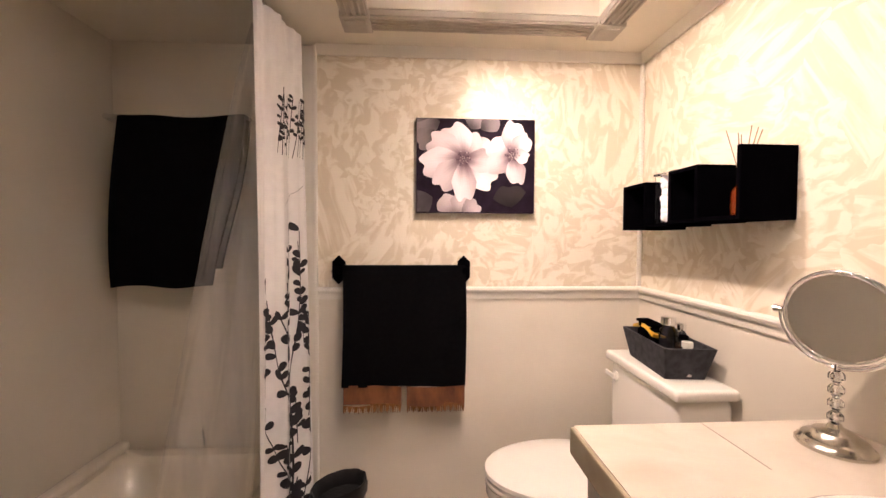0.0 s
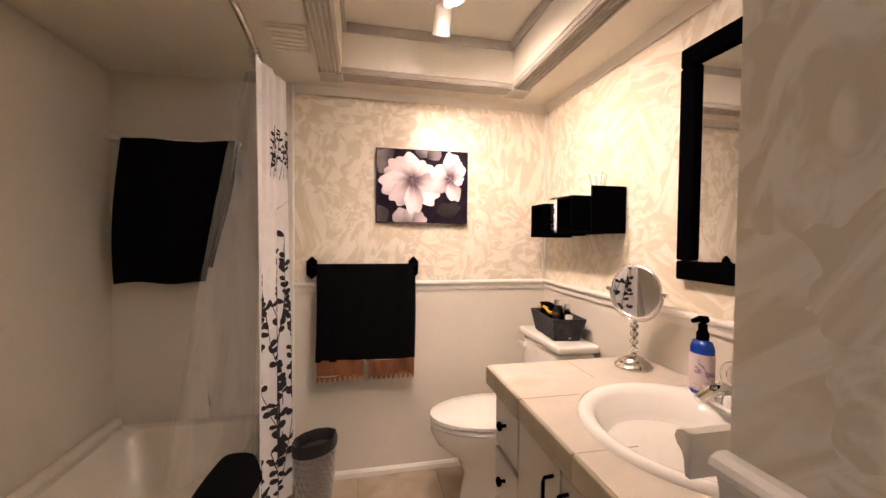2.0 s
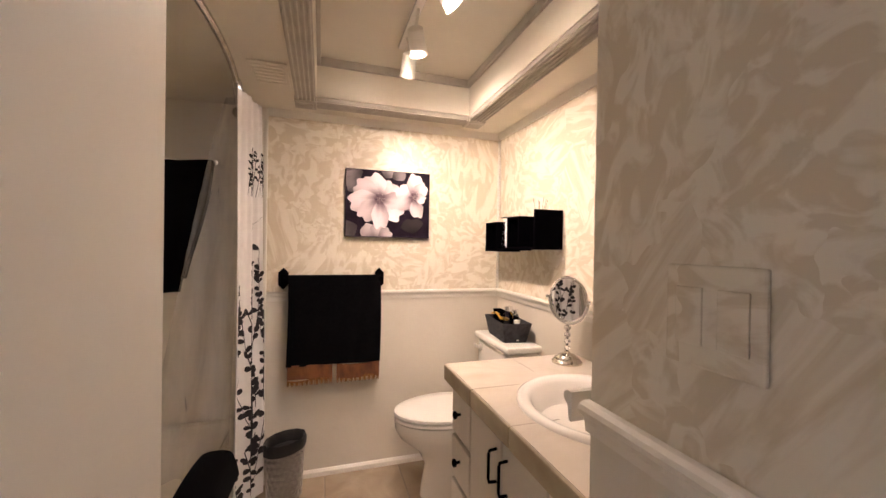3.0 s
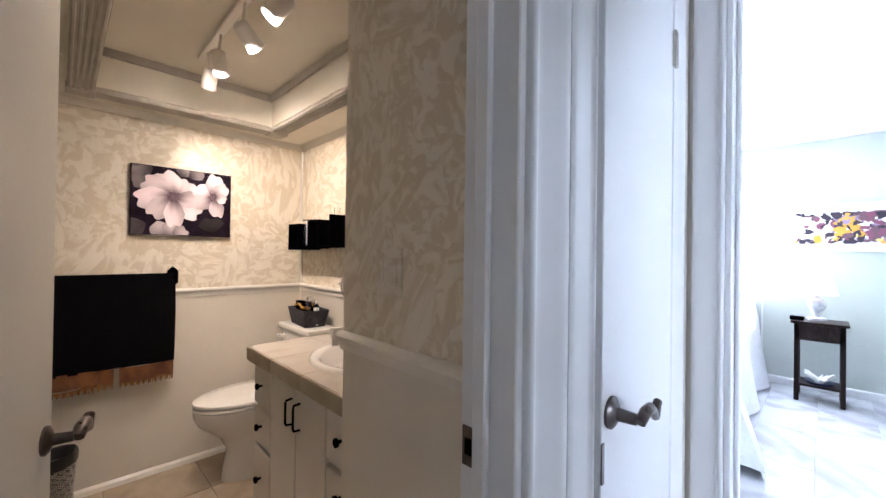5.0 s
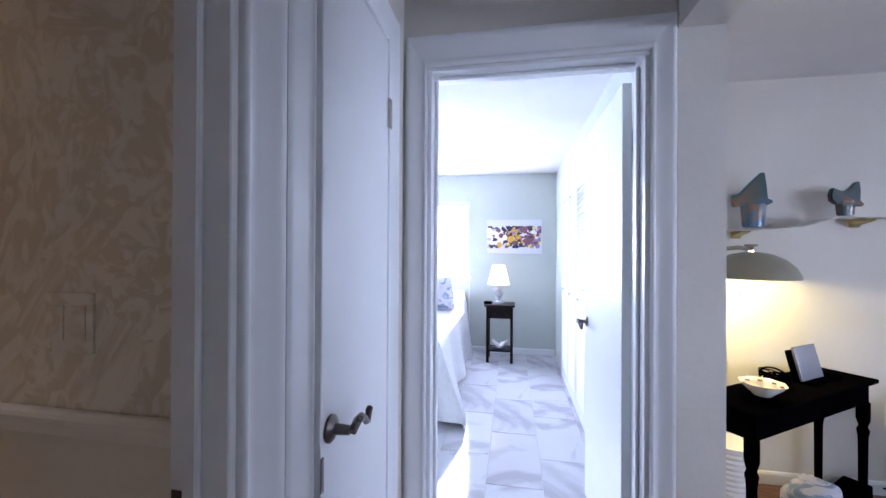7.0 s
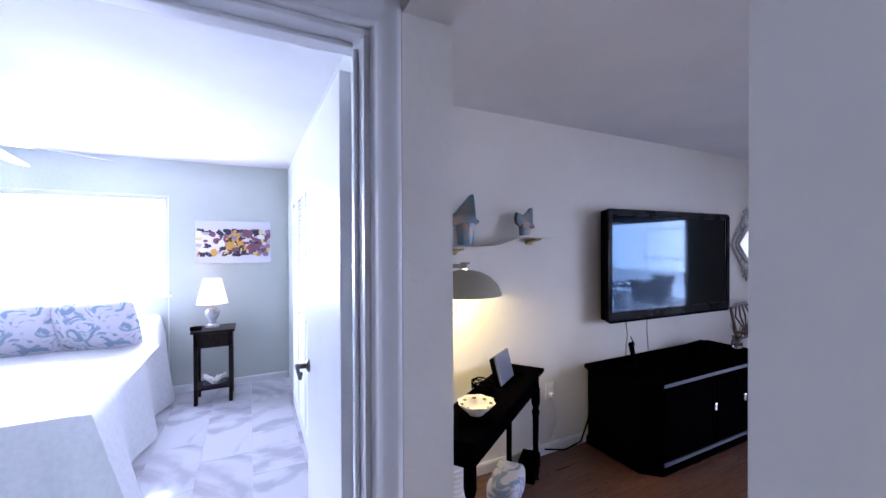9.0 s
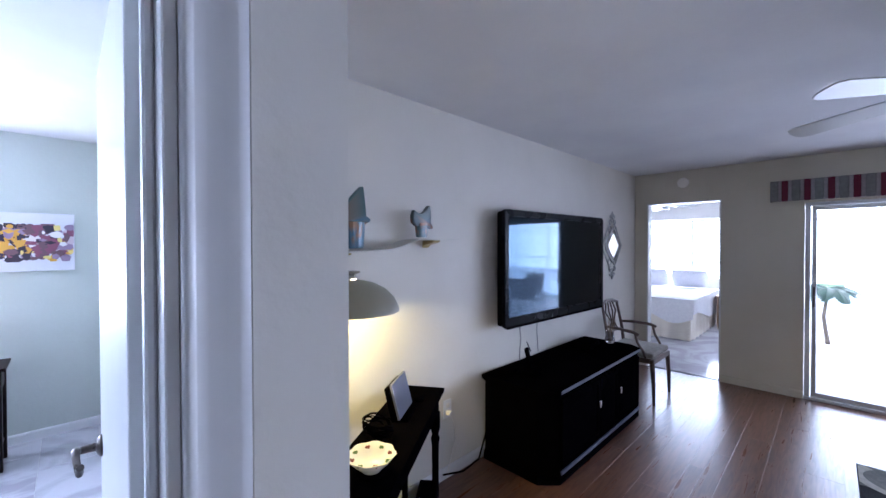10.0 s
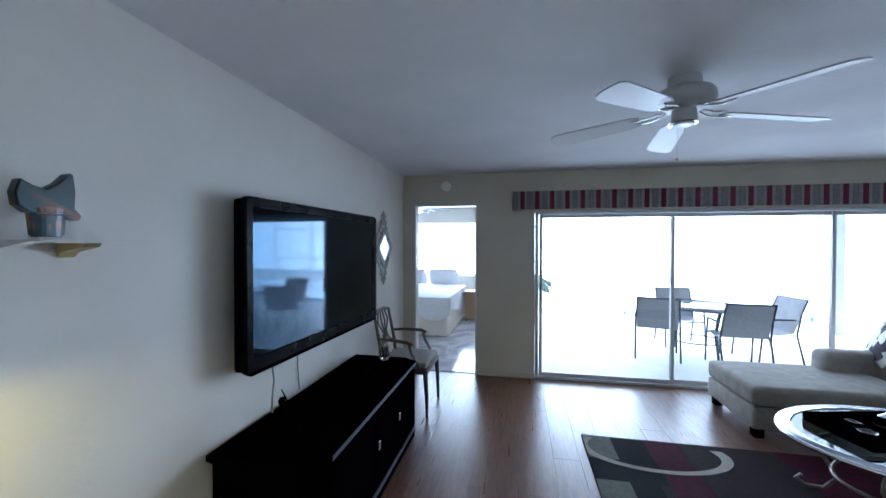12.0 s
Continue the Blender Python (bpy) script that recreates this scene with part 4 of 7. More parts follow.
# basket of toiletries on the tank
M_FELT = material("charcoal_felt", (0.022, 0.022, 0.028), 0.95, second=(0.055, 0.055, 0.065), scale=40, bump=0.8, bump_scale=300)
basket = thing("toiletry_basket", "charcoal felt basket on the toilet tank", "basket", (2.535, 1.440, 0.8045), 84)


def rect(hx, hy, z):
    return [(x * hx, y * hy, z) for x, y in ((1, 1), (-1, 1), (-1, -1), (1, -1))]


part("body", loft([rect(0.125, 0.062, 0), rect(0.155, 0.080, 0.105), rect(0.147, 0.072, 0.105), rect(0.118, 0.056, 0.008)]), M_FELT, basket)
M_AMBER = clear("amber_glass", (0.25, 0.06, 0.02))
M_LILAC = clear("lilac_glass", (0.75, 0.70, 0.90), 0.05)
M_YELLOW = material("yellow_plastic", (0.75, 0.42, 0.03), 0.4)


def bottle(name, label, place, r, h, mat, cap, neck=0.4, cat="bottle"):
    ob = thing(name, label, cat, place)
    part("body", lathe([(r * 0.92, 0), (r, r * 0.1), (r, h * 0.72), (r * neck, h * 0.80), (r * neck, h * 0.84)], 20), mat, ob, "", 50)
    part("cap", lathe([(r * neck * 1.3, h * 0.842), (r * neck * 1.3, h * 0.99), (r * neck * 1.1, h)], 16), cap, ob, "", 50)
    return ob


B = Vector((2.535, 1.440, 0.8135))
bottle("perfume_bottle", "clear bottle with silver cap in the basket", B + Vector((0, -0.02, 0)), 0.030, 0.17, M_LILAC, M_CHROME, 0.6)
bottle("perfume_bottle", "small amber glass bottle in the basket", B + Vector((0.015, -0.075, 0)), 0.024, 0.12, M_AMBER, M_BLACK, 0.5)
bottle("lotion_bottle", "slim clear bottle in the basket", B + Vector((0.04, -0.03, 0)), 0.018, 0.15, M_GLASS, M_CHROME, 0.6)
bottle("jar", "small white capped jar in the basket", B + Vector((0.0, -0.115, 0)), 0.016, 0.11, M_WHITEPORC, M_WHITEPORC, 0.8)
for k in range(3):
    bottle("dark_bottle", "black capped toiletry bottle in the basket", B + Vector((-0.01 + 0.025 * (k % 2), 0.04 + 0.035 * k, 0)), 0.020, 0.115 + 0.008 * k, M_BLACK, M_BLACK, 0.7)
pouch = thing("yellow_pouch", "yellow edged pouch folded in the basket", "pouch", B + Vector((0.0, 0.09, 0.09)), 84)
part("body", sheet(16, 6, lambda u, v: Vector(((u - 0.5) * 0.16, (v - 0.5) * 0.05, 0.020 * math.sin(u * 3.14) + 0.012 * v)), 0.012), M_YELLOW, pouch, "", 60)
part("flap", box((-0.06, -0.03, 0.028), (0.07, 0.02, 0.040), 0.005), M_BLACK, pouch)

# cube shelves
shelf_m = M_BLACK


def cube_shelf(y0, y1, z0, z1, x0, label):
    ob = thing("cube_shelf", label, "wall shelf", (2.638, (y0 + y1) / 2, (z0 + z1) / 2), group="cube shelves on the wall")
    hy, hz, t, d = (y1 - y0) / 2, (z1 - z0) / 2, 0.013, 2.638 - x0
    part("side", box((-d, -hy, -hz), (0, -hy + t, hz), 0.0015, 1), shelf_m, ob)
    part("side", box((-d, hy - t, -hz), (0, hy, hz), 0.0015, 1), shelf_m, ob)
    part("top", box((-d, -hy + t, hz - t), (0, hy - t, hz), 0.0015, 1), shelf_m, ob)
    part("bottom", box((-d, -hy + t, -hz), (0, hy - t, -hz + t), 0.0015, 1), shelf_m, ob)
    return ob


bay = thing("shelf_bay", "black open shelf bay with a tall end panel holding reed sticks", "wall shelf", (2.638, 1.09, 1.302))
part("end_panel", box((-0.154, -0.012, 0.0), (0, 0.001, 0.190), 0.0015, 1), M_BLACK, bay)
part("bottom", box((-0.154, 0.0015, 0.0), (0, 0.1385, 0.013), 0.0015, 1), M_BLACK, bay)
cube_shelf(1.229, 1.363, 1.300, 1.470, 2.484, "black wooden cube wall shelf beside a glass jar")
cube_shelf(1.487, 1.640, 1.285, 1.455, 2.484, "small black wooden cube wall shelf near the corner")
sh = thing("wall_shelf_board", "black shelf board between two cubes", "wall shelf", (2.638, 1.425, 1.300))
part("board", box((-0.150, -0.060, -0.006), (0, 0.073, 0.006), 0.0015, 1), M_BLACK, sh)
jar = thing("glass_jar", "square glass jar of white cotton balls", "jar", (2.560, 1.425, 1.307))
for lo, hi in (((-0.045, -0.055, 0), (-0.0435, 0.055, 0.165)), ((0.0435, -0.055, 0), (0.045, 0.055, 0.165)), ((-0.0434, -0.055, 0), (0.0434, -0.0535, 0.165)), ((-0.0434, 0.0535, 0), (0.0434, 0.055, 0.165)), ((-0.0434, -0.0534, 0), (0.0434, 0.0534, 0.003))):
    side_ = part("glass_side", box(lo, hi), M_GLASS, jar)
    side_.visible_shadow = False
part("lid", box((-0.05, -0.06, 0.166), (0.05, 0.06, 0.174), 0.002), M_GLASS, jar)
rb = random.Random(3)
for k in range(28):
    cb = thing("cotton_ball", "white cotton ball inside the jar", "cotton ball", (2.560 + 0.052 * (k % 2) - 0.026 + rb.uniform(-0.003, 0.003), 1.425 + 0.052 * (k // 2 % 2) - 0.026 + rb.uniform(-0.005, 0.005), 1.328 + (k // 4) * 0.0215), group="cotton balls in the jar")
    bmc = bmesh.new()
    bmesh.ops.create_icosphere(bmc, subdivisions=2, radius=0.0165)
    for v in bmc.verts:
        v.co *= 1 + 0.12 * noise.noise(v.co * 90 + Vector((k, 0, 0)))
    part("cotton", bmc, M_WHITELINEN, cb, "", 80)
reed = thing("reed_diffuser", "reed diffuser with thin sticks in a cube shelf", "reed diffuser", (2.56, 1.16, 1.3155))
part("bottle", lathe([(0.024, 0), (0.026, 0.01), (0.026, 0.07), (0.012, 0.085), (0.012, 0.10)], 16), M_AMBER, reed, "", 50)
M_STICK = material("tan_reed", (0.30, 0.22, 0.14), 0.8)
for k in range(6):
    part("stick", cone((0, 0, 0.09), (rb.uniform(-0.02, 0.02), -0.045 + 0.018 * k, 0.225 + 0.01 * (k % 3)), 0.0014, seg=6), M_STICK, reed)

# track light
track = thing("track_light", "white ceiling track with four spotlight heads", "track light", (1.875, 0.70, 2.230))
part("track", box((-0.017, -0.55, -0.018), (0.017, 0.55, -0.001), 0.003, 1), M_WHITEPORC, track)
M_HEAD = material("cream_metal_head", (0.70, 0.66, 0.60), 0.35)
for (x, y, z, aim) in SPOTS:
    top, c = Vector((0, y - 0.70, -0.02)), Vector((x - 1.875, y - 0.70, z - 2.230))
    d = (Vector(aim) - Vector((x, y, z))).normalized()
    d.z = min(d.z, -0.35)
    d.normalize()
    if y > 1.1:
        d = Vector((0, 0.6, -0.8))
        c = Vector((0.01, y - 0.70, 2.095 - 2.230))
    else:
        c = c + Vector((0, 0, 0.04))
    head = part("head", lathe([(0.018, -0.050), (0.030, -0.042), (0.033, 0.045), (0.036, 0.050), (0.030, 0.048)], 22, Matrix.Translation(c) @ d.to_track_quat("Z", "Y").to_matrix().to_4x4()), M_HEAD, track, "", 45)
    part("bulb_face", lathe([(0.001, 0.0), (0.028, 0.0), (0.028, 0.004), (0.001, 0.008)], 20, Matrix.Translation(c + d * 0.046) @ d.to_track_quat("Z", "Y").to_matrix().to_4x4()), M_BULB, head, "glowing bulb face")
    part("stem", cone(top, c - d * 0.03, 0.006, seg=8), M_HEAD, head)
vent = thing("ceiling_vent", "cream metal exhaust vent grille on the soffit", "vent", (1.315, 1.29, 2.038))
part("frame", box((-0.075, -0.11, -0.008), (0.075, 0.11, -0.001), 0.003), M_BATHCEIL, vent)
for k in range(6):
    part("slat", box((-0.062, -0.092 + k * 0.033, -0.013), (0.062, -0.075 + k * 0.033, -0.008), 0.001, 1), M_BATHCEIL, vent)
switch = thing("light_switch", "cream painted switch plate on the wall above the rail", "light switch", (1.961, -0.177, 1.232))
part("plate", box((-0.006, -0.058, -0.060), (0, 0.058, 0.060), 0.004), M_FAUX, switch)
for y in (-0.026, 0.026):
    part("rocker", box((-0.009, y - 0.017, -0.034), (-0.006, y + 0.017, 0.034), 0.002), M_FAUX, switch)

# vanity
van = thing("vanity_cabinet", "white vanity cabinet with drawers and two doors", "vanity", (2.055, 0.175, 0))
part("body", box((0.012, -0.11, 0.09), (0.58, 0.79, 0.765)), M_CABWHITE, van)
part("toe_kick", box((0.06, -0.11, 0.0), (0.58, 0.79, 0.09)), M_BLACK, van)


def knob(parent, x, y, z):
    return part("knob", lathe([(0.006, 0), (0.005, 0.012), (0.014, 0.018), (0.015, 0.026), (0.008, 0.030)], 16, pose(x, y, z, 0, -90)), M_BLACK, parent, "black round knob", 40)


def fronts(y0, y1, zs):
    for z0, z1 in zs:
        d = part("drawer", box((-0.006, y0, z0), (0.011, y1, z1), 0.004), M_CABWHITE, van)
        knob(d, -0.006, (y0 + y1) / 2, (z0 + z1) / 2 + 0.01)


fronts(0.595, 0.785, ((0.575, 0.745), (0.400, 0.555), (0.110, 0.380)))
fronts(-0.105, 0.10, ((0.575, 0.745), (0.400, 0.555), (0.110, 0.380)))
for y0, y1, hy in ((0.345, 0.585, 0.375), (0.108, 0.337, 0.305)):
    d = part("door", box((-0.006, y0, 0.11), (0.011, y1, 0.745), 0.004), M_CABWHITE, van)
    h = part("handle", tube([(-0.006, hy, 0.600), (-0.030, hy, 0.602), (-0.033, hy, 0.612), (-0.033, hy, 0.688), (-0.030, hy, 0.698), (-0.006, hy, 0.700)], 0.0045, 8), M_BLACK, d, "black bar handle", 60)
# dark strip stands in for the shade below the counter edge
part("shadow_strip", box((0.0, -0.11, 0.748), (0.011, 0.79, 0.765)), M_ESPRESSO, van, "dark strip painted as the counter's shadow")
top = thing("vanity_counter", "cream marbled tile counter with tan tile edge", "countertop", (2.02, 0.172, 0.766))
bm = bmesh.new()
CX, CY, RX, RY = 0.335, 0.288, 0.215, 0.230
outer = [(0.010, 0.0), (0.618, 0.0), (0.618, 0.820), (0.010, 0.820)]
n = 48
ring = [(CX + RX * math.cos(2 * math.pi * k / n), CY + RY * math.sin(2 * math.pi * k / n)) for k in range(n)]


def to_edge(p):
    dx, dy = p[0] - CX, p[1] - CY
    ts = [((0.618 if dx > 0 else 0.010) - CX) / dx if abs(dx) > 1e-6 else 9, ((0.820 if dy > 0 else -0.108) - CY) / dy if abs(dy) > 1e-6 else 9]
    t = min(ts)
    return (CX + dx * t, CY + dy * t)


for zt, zb in ((0.062, 0.040),):
    a = [[bm.verts.new((*p, z)) for p in ring] for z in (zt, zb)]
    b = [[bm.verts.new((*to_edge(p), z)) for p in ring] for z in (zt, zb)]
    for k in range(n):
        j = (k + 1) % n
        bm.faces.new((a[0][k], a[0][j], b[0][j], b[0][k]))
        bm.faces.new((a[1][j], a[1][k], b[1][k], b[1][j]))
        bm.faces.new((a[0][j], a[0][k], a[1][k], a[1][j]))
        bm.faces.new((b[0][k], b[0][j], b[1][j], b[1][k]))
    for c in ((0.618, 0.820), (0.010, 0.820), (0.010, -0.108), (0.618, -0.108)):
        near = sorted(range(n), key=lambda k: (b[0][k].co.x - c[0]) ** 2 + (b[0][k].co.y - c[1]) ** 2)[:2]
        if abs(near[0] - near[1]) in (1, n - 1):
            v = bm.verts.new((*c, zt))
            bm.faces.new((b[0][near[0]], b[0][near[1]], v))
bmesh.ops.recalc_face_normals(bm, faces=bm.faces)
part("slab", bm, M_COUNTER, top)
for k, (y0, y1) in enumerate(((-0.108, 0.250), (0.253, 0.527), (0.530, 0.818))):
    part("edge_tile", box((0.0, y0 + 0.001, 0.0), (0.012, y1, 0.061), 0.005), M_COUNTEREDGE, top)
for k, (x0, x1) in enumerate(((0.013, 0.310), (0.313, 0.618))):
    part("edge_tile", box((x0, 0.812, 0.0), (x1, 0.824, 0.061), 0.005), M_COUNTEREDGE, top)
for p, q in (((0.012, 0.5275), (0.19, 0.5295)), ((0.46, 0.5275), (0.618, 0.5295)), ((0.012, 0.2505), (0.16, 0.2525)), ((0.309, 0.64), (0.311, 0.82))):
    part("grout_line", box((*p, 0.0618), (*q, 0.0626)), M_GROUT, top)
sink = thing("sink", "white oval drop-in sink", "sink", (2.02 + CX, 0.172 + CY, 0.828))
prof = [(1.17, 0.0), (1.165, 0.010), (1.12, 0.016), (1.02, 0.012), (0.95, 0.0), (0.86, -0.05), (0.66, -0.10), (0.35, -0.125), (0.10, -0.13)]
bm = bmesh.new()
rg = []
for f, z in prof:
    shift = -0.015 if f < 0.96 else 0.0
    rg.append([bm.verts.new((shift + RX * f * math.cos(2 * math.pi * k / 48) * (1.0 if f > 0.96 else 0.93), RY * f * math.sin(2 * math.pi * k / 48), z)) for k in range(48)])
for a, b in zip(rg, rg[1:]):
    for k in range(48):
        bm.faces.new((a[k], a[(k + 1) % 48], b[(k + 1) % 48], b[k]))
bm.faces.new(rg[-1])
bmesh.ops.recalc_face_normals(bm, faces=bm.faces)
part("basin", bm, M_WHITEPORC, sink, "", 60)
part("drain", lathe([(0.022, -0.1295), (0.022, -0.127), (0.012, -0.126)], 20), M_CHROME, sink, "chrome drain")
fau = thing("faucet", "chrome faucet with a clear looped handle", "faucet", (2.520, 0.505, 0.844))
part("base", loft([[(0.024 * math.cos(t) * 1.0, 0.085 * math.sin(t), z) for t in (2 * math.pi * k / 28 for k in range(28))] for z in (0, 0.010)]), M_CHROME, fau, "", 40)
for y in (-0.062, 0.062):
    part("tap_body", lathe([(0.022, 0.0), (0.024, 0.02), (0.016, 0.032)], 18, pose(0, y, 0.008)), M_CHROME, fau, "", 50)
part("spout", tube([(0, 0, 0.006), (-0.005, 0, 0.045), (-0.03, 0, 0.058), (-0.07, 0, 0.050), (-0.105, 0, 0.032)], [0.024, 0.020, 0.017, 0.014, 0.012], 14), M_CHROME, fau, "", 60)
part("handle", tube([(0.0, 0.026 * math.cos(a) , 0.085 + 0.030 * math.sin(a)) for a in (2 * math.pi * k / 18 for k in range(18))], 0.008, 8, True), clear("clear_acrylic", (0.97, 0.98, 1)), fau, "clear acrylic loop", 70)
part("lever", tube([(0.0, -0.062, 0.035), (-0.01, -0.085, 0.045), (-0.02, -0.125, 0.040)], [0.010, 0.011, 0.008], 10), M_CHROME, fau, "", 60)
M_BLUE = material("blue_soap_bottle", (0.01, 0.07, 0.50), 0.12, Transmission_Weight=0.4)
M_LABEL = material("pale_label", (0.62, 0.52, 0.52), 0.5, second=(0.30, 0.20, 0.32), scale=22, mix=(0.55, 0.6), distortion=2)
soap = thing("soap_dispenser", "blue pump soap bottle with a pale patterned label", "soap bottle", (2.535, 0.610, 0.844))
part("bottle", lathe([(0.030, 0), (0.033, 0.006), (0.033, 0.13), (0.026, 0.148), (0.012, 0.154)], 28, Matrix.Diagonal((0.75, 1.05, 1, 1))), M_BLUE, soap, "", 50)
part("label", lathe([(0.0335, 0.012), (0.0338, 0.014), (0.0338, 0.112), (0.0335, 0.114)], 28, Matrix.Diagonal((0.75, 1.05, 1, 1))), M_LABEL, soap, "pale patterned label", 50)
pump = part("pump", lathe([(0.016, 0.152), (0.016, 0.172), (0.012, 0.178), (0.012, 0.196), (0.007, 0.198), (0.007, 0.206)], 18), M_BLACK, soap, "black pump", 50)
part("nozzle", tube([(0.012, 0, 0.208), (-0.012, 0, 0.212), (-0.036, 0, 0.206)], [0.010, 0.009, 0.006], 10), M_BLACK, pump)
mir = thing("makeup_mirror", "round chrome makeup mirror on a beaded crystal stem", "mirror", (2.530, 0.880, 0.829))
part("foot", lathe([(0.062, 0), (0.062, 0.006), (0.056, 0.010), (0.052, 0.018), (0.040, 0.024), (0.034, 0.032), (0.014, 0.040), (0.010, 0.048)], 36), M_NICKEL, mir, "", 30)
for k in range(4):
    part("bead", lathe([(0.006, 0), (0.013, 0.008), (0.013, 0.018), (0.006, 0.026)], 8, pose(0, 0, 0.048 + k * 0.028)), clear("crystal", ior=1.6) if k == 0 else bpy.data.materials["crystal"], mir, "faceted crystal bead")
part("stem", cone((0, 0, 0.045), (0, 0, 0.172), 0.004, seg=10), M_CHROME, mir)
hm = pose(0, 0, 0.265, 0, 0, -74) @ pose(0, 0, 0, 90)
ax = hm.to_3x3() @ Vector((1, 0, 0))
yoke = [hm @ Vector((0.103 * math.cos(radians(a)), 0.103 * math.sin(radians(a)), 0)) for a in range(180, 361, 12)]
part("yoke", tube(yoke, 0.0035, 8), M_CHROME, mir, "", 60)
fr = part("rim", tube([hm @ Vector((0.092 * math.cos(2 * math.pi * k / 48), 0.092 * math.sin(2 * math.pi * k / 48), 0)) for k in range(48)], 0.006, 8, True), M_CHROME, mir, "", 60)
part("glass", lathe([(0.088, -0.003), (0.0895, 0), (0.088, 0.003)], 48, hm), M_MIRROR, mir, "round mirror glass")
for sgn in (-1, 1):
    part("pivot", cone(hm @ Vector((sgn * 0.097, 0, 0)), hm @ Vector((sgn * 0.114, 0, 0)), 0.006, 0.008, 12), M_CHROME, mir, smooth=40)
wm = thing("wall_mirror", "wall mirror in a wide black wooden frame above the vanity", "mirror", (2.638, 0.40, 1.52))
Y1, Y0, Z1, Z0, FW = 0.393, -0.33, 0.375, -0.372, 0.062
part("glass", box((-0.012, Y0 + FW, Z0 + FW), (-0.004, Y1 - FW, Z1 - FW)), M_MIRROR, wm, "silvered mirror glass")
for lo, hi in (((-0.030, Y0, Z1 - FW), (0, Y1, Z1)), ((-0.030, Y0, Z0), (0, Y1, Z0 + FW)), ((-0.030, Y0, Z0 + FW + 0.001), (0, Y0 + FW, Z1 - FW - 0.001)), ((-0.030, Y1 - FW, Z0 + FW + 0.001), (0, Y1, Z1 - FW - 0.001))):
    part("frame", box(lo, hi, 0.010, 3), M_BLACK, wm, "black wooden frame")

# ---- bedroom things ----
bed = thing("bed", "bed covered by a white spread reaching the floor", "bed", (4.55, -0.42, 0))
part("base", box((0.03, 0.05, 0.08), (1.98, 1.55, 0.30), 0.02), M_WHITELINEN, bed)
part("mattress", box((0.0, 0.03, 0.30), (2.0, 1.57, 0.57), 0.06, 4), M_WHITELINEN, bed, "", 50)


def spread(u, v):
    """u along the bed from the foot, v across from one floor edge over the top to the other."""
    top_w, drop = 1.60, 0.57
    total = top_w + 2 * drop
    s = v * total
    x = -0.03 + u * 2.03
    near = (1 - u) ** 6
    if s < drop:
        f = 1 - s / drop
        y, z = -0.015 - f * (0.06 + 0.05 * math.sin(u * 16) + 0.20 * near), 0.015 + s * 1.03
        x -= 0.30 * near * f
    elif s > drop + top_w:
        f = (s - drop - top_w) / drop
        y, z = top_w + 0.015 + f * (0.06 + 0.05 * math.sin(u * 19)), 0.60 - (s - drop - top_w) * 1.03
    else:
        y, z = s - drop, 0.605 + 0.012 * math.sin(u * 7) * math.sin(v * 9)
        e = min(s - drop, drop + top_w - s)
        z -= 0.03 * max(0, 1 - e / 0.06) ** 2
    bulge = 0.24 * math.exp(-((u - 0.96) / 0.07) ** 2) * (1 if s < drop + 0.22 else 0.0) * (0.4 if s < drop else 1) * min(1, s / drop)
    return Vector((x, y, z + bulge))


part("bedspread", sheet(70, 80, spread, 0.008), M_WHITELINEN, bed, "white bedspread", 60)


def foot_drop(u, v):
    f = v
    y = -0.015 + u * 1.63 - 0.26 * f * (1 - u) ** 6
    return Vector((-0.03 - f * (0.02 * u + 0.05 * math.sin(u * 21) ** 2 + 0.30 * (1 - u) ** 6), y, 0.60 - 0.54 * f - 0.05 * f * math.sin(u * 3.1)))


part("foot_drape", sheet(60, 16, foot_drop, 0.008), M_WHITELINEN, bed, "white bedspread end", 60)
M_PILLOW = material("blue_floral_pillow", (0.64, 0.62, 0.67), 0.85, second=(0.24, 0.33, 0.45), scale=5.5, distortion=3.5, mix=(0.50, 0.58), bump=0.2, bump_scale=300)


def cushion(name, label, place, rx, ry, rz, w, h, t, mat, group=""):
    ob = thing(name, label, "pillow", group=group)
    ob.matrix_basis = pose(*place, rx, ry, rz)

    def fn(sign):
        def g(u, v):
            a, b = 2 * u - 1, 2 * v - 1
            k = max(0, (1 - a * a)) ** 0.42 * max(0, (1 - b * b)) ** 0.42
            pinch = 1 - 0.06 * (1 - abs(a * b))
            return Vector((a * w / 2 * (1 - 0.05 * b * b), b * h / 2 * (1 - 0.05 * a * a), sign * t / 2 * k * pinch))
        return g
    bm = sheet(16, 16, fn(1))
    other = sheet(16, 16, fn(-1))
    me = bpy.data.meshes.new("tmp")
    other.to_mesh(me)
    other.free()
    bm.from_mesh(me)
    bpy.data.meshes.remove(me)
    bmesh.ops.remove_doubles(bm, verts=bm.verts, dist=0.0005)
    bmesh.ops.recalc_face_normals(bm, faces=bm.faces)
    part("cover", bm, mat, ob, "", 80)
    return ob


for k in range(3):
    cushion("bed_pillow", "pale pillow with blue floral print propped on the bed", (6.20, 0.00 + 0.56 * k, 0.80), 62, 0, 90 + 6 * (k - 1), 0.62, 0.54, 0.20, M_PILLOW, "pillows on the bed")
ns = thing("nightstand", "small espresso nightstand with a drawer and low shelf", "nightstand", (6.08, -0.89, 0))
part("top", box((-0.03, -0.185, 0.690), (0.31, 0.185, 0.712), 0.004), M_ESPRESSO, ns)
part("drawer_box", box((0.0, -0.155, 0.545), (0.29, 0.155, 0.689)), M_ESPRESSO, ns)
part("drawer", box((-0.008, -0.125, 0.56), (-0.001, 0.125, 0.68), 0.003), M_ESPRESSO, ns)
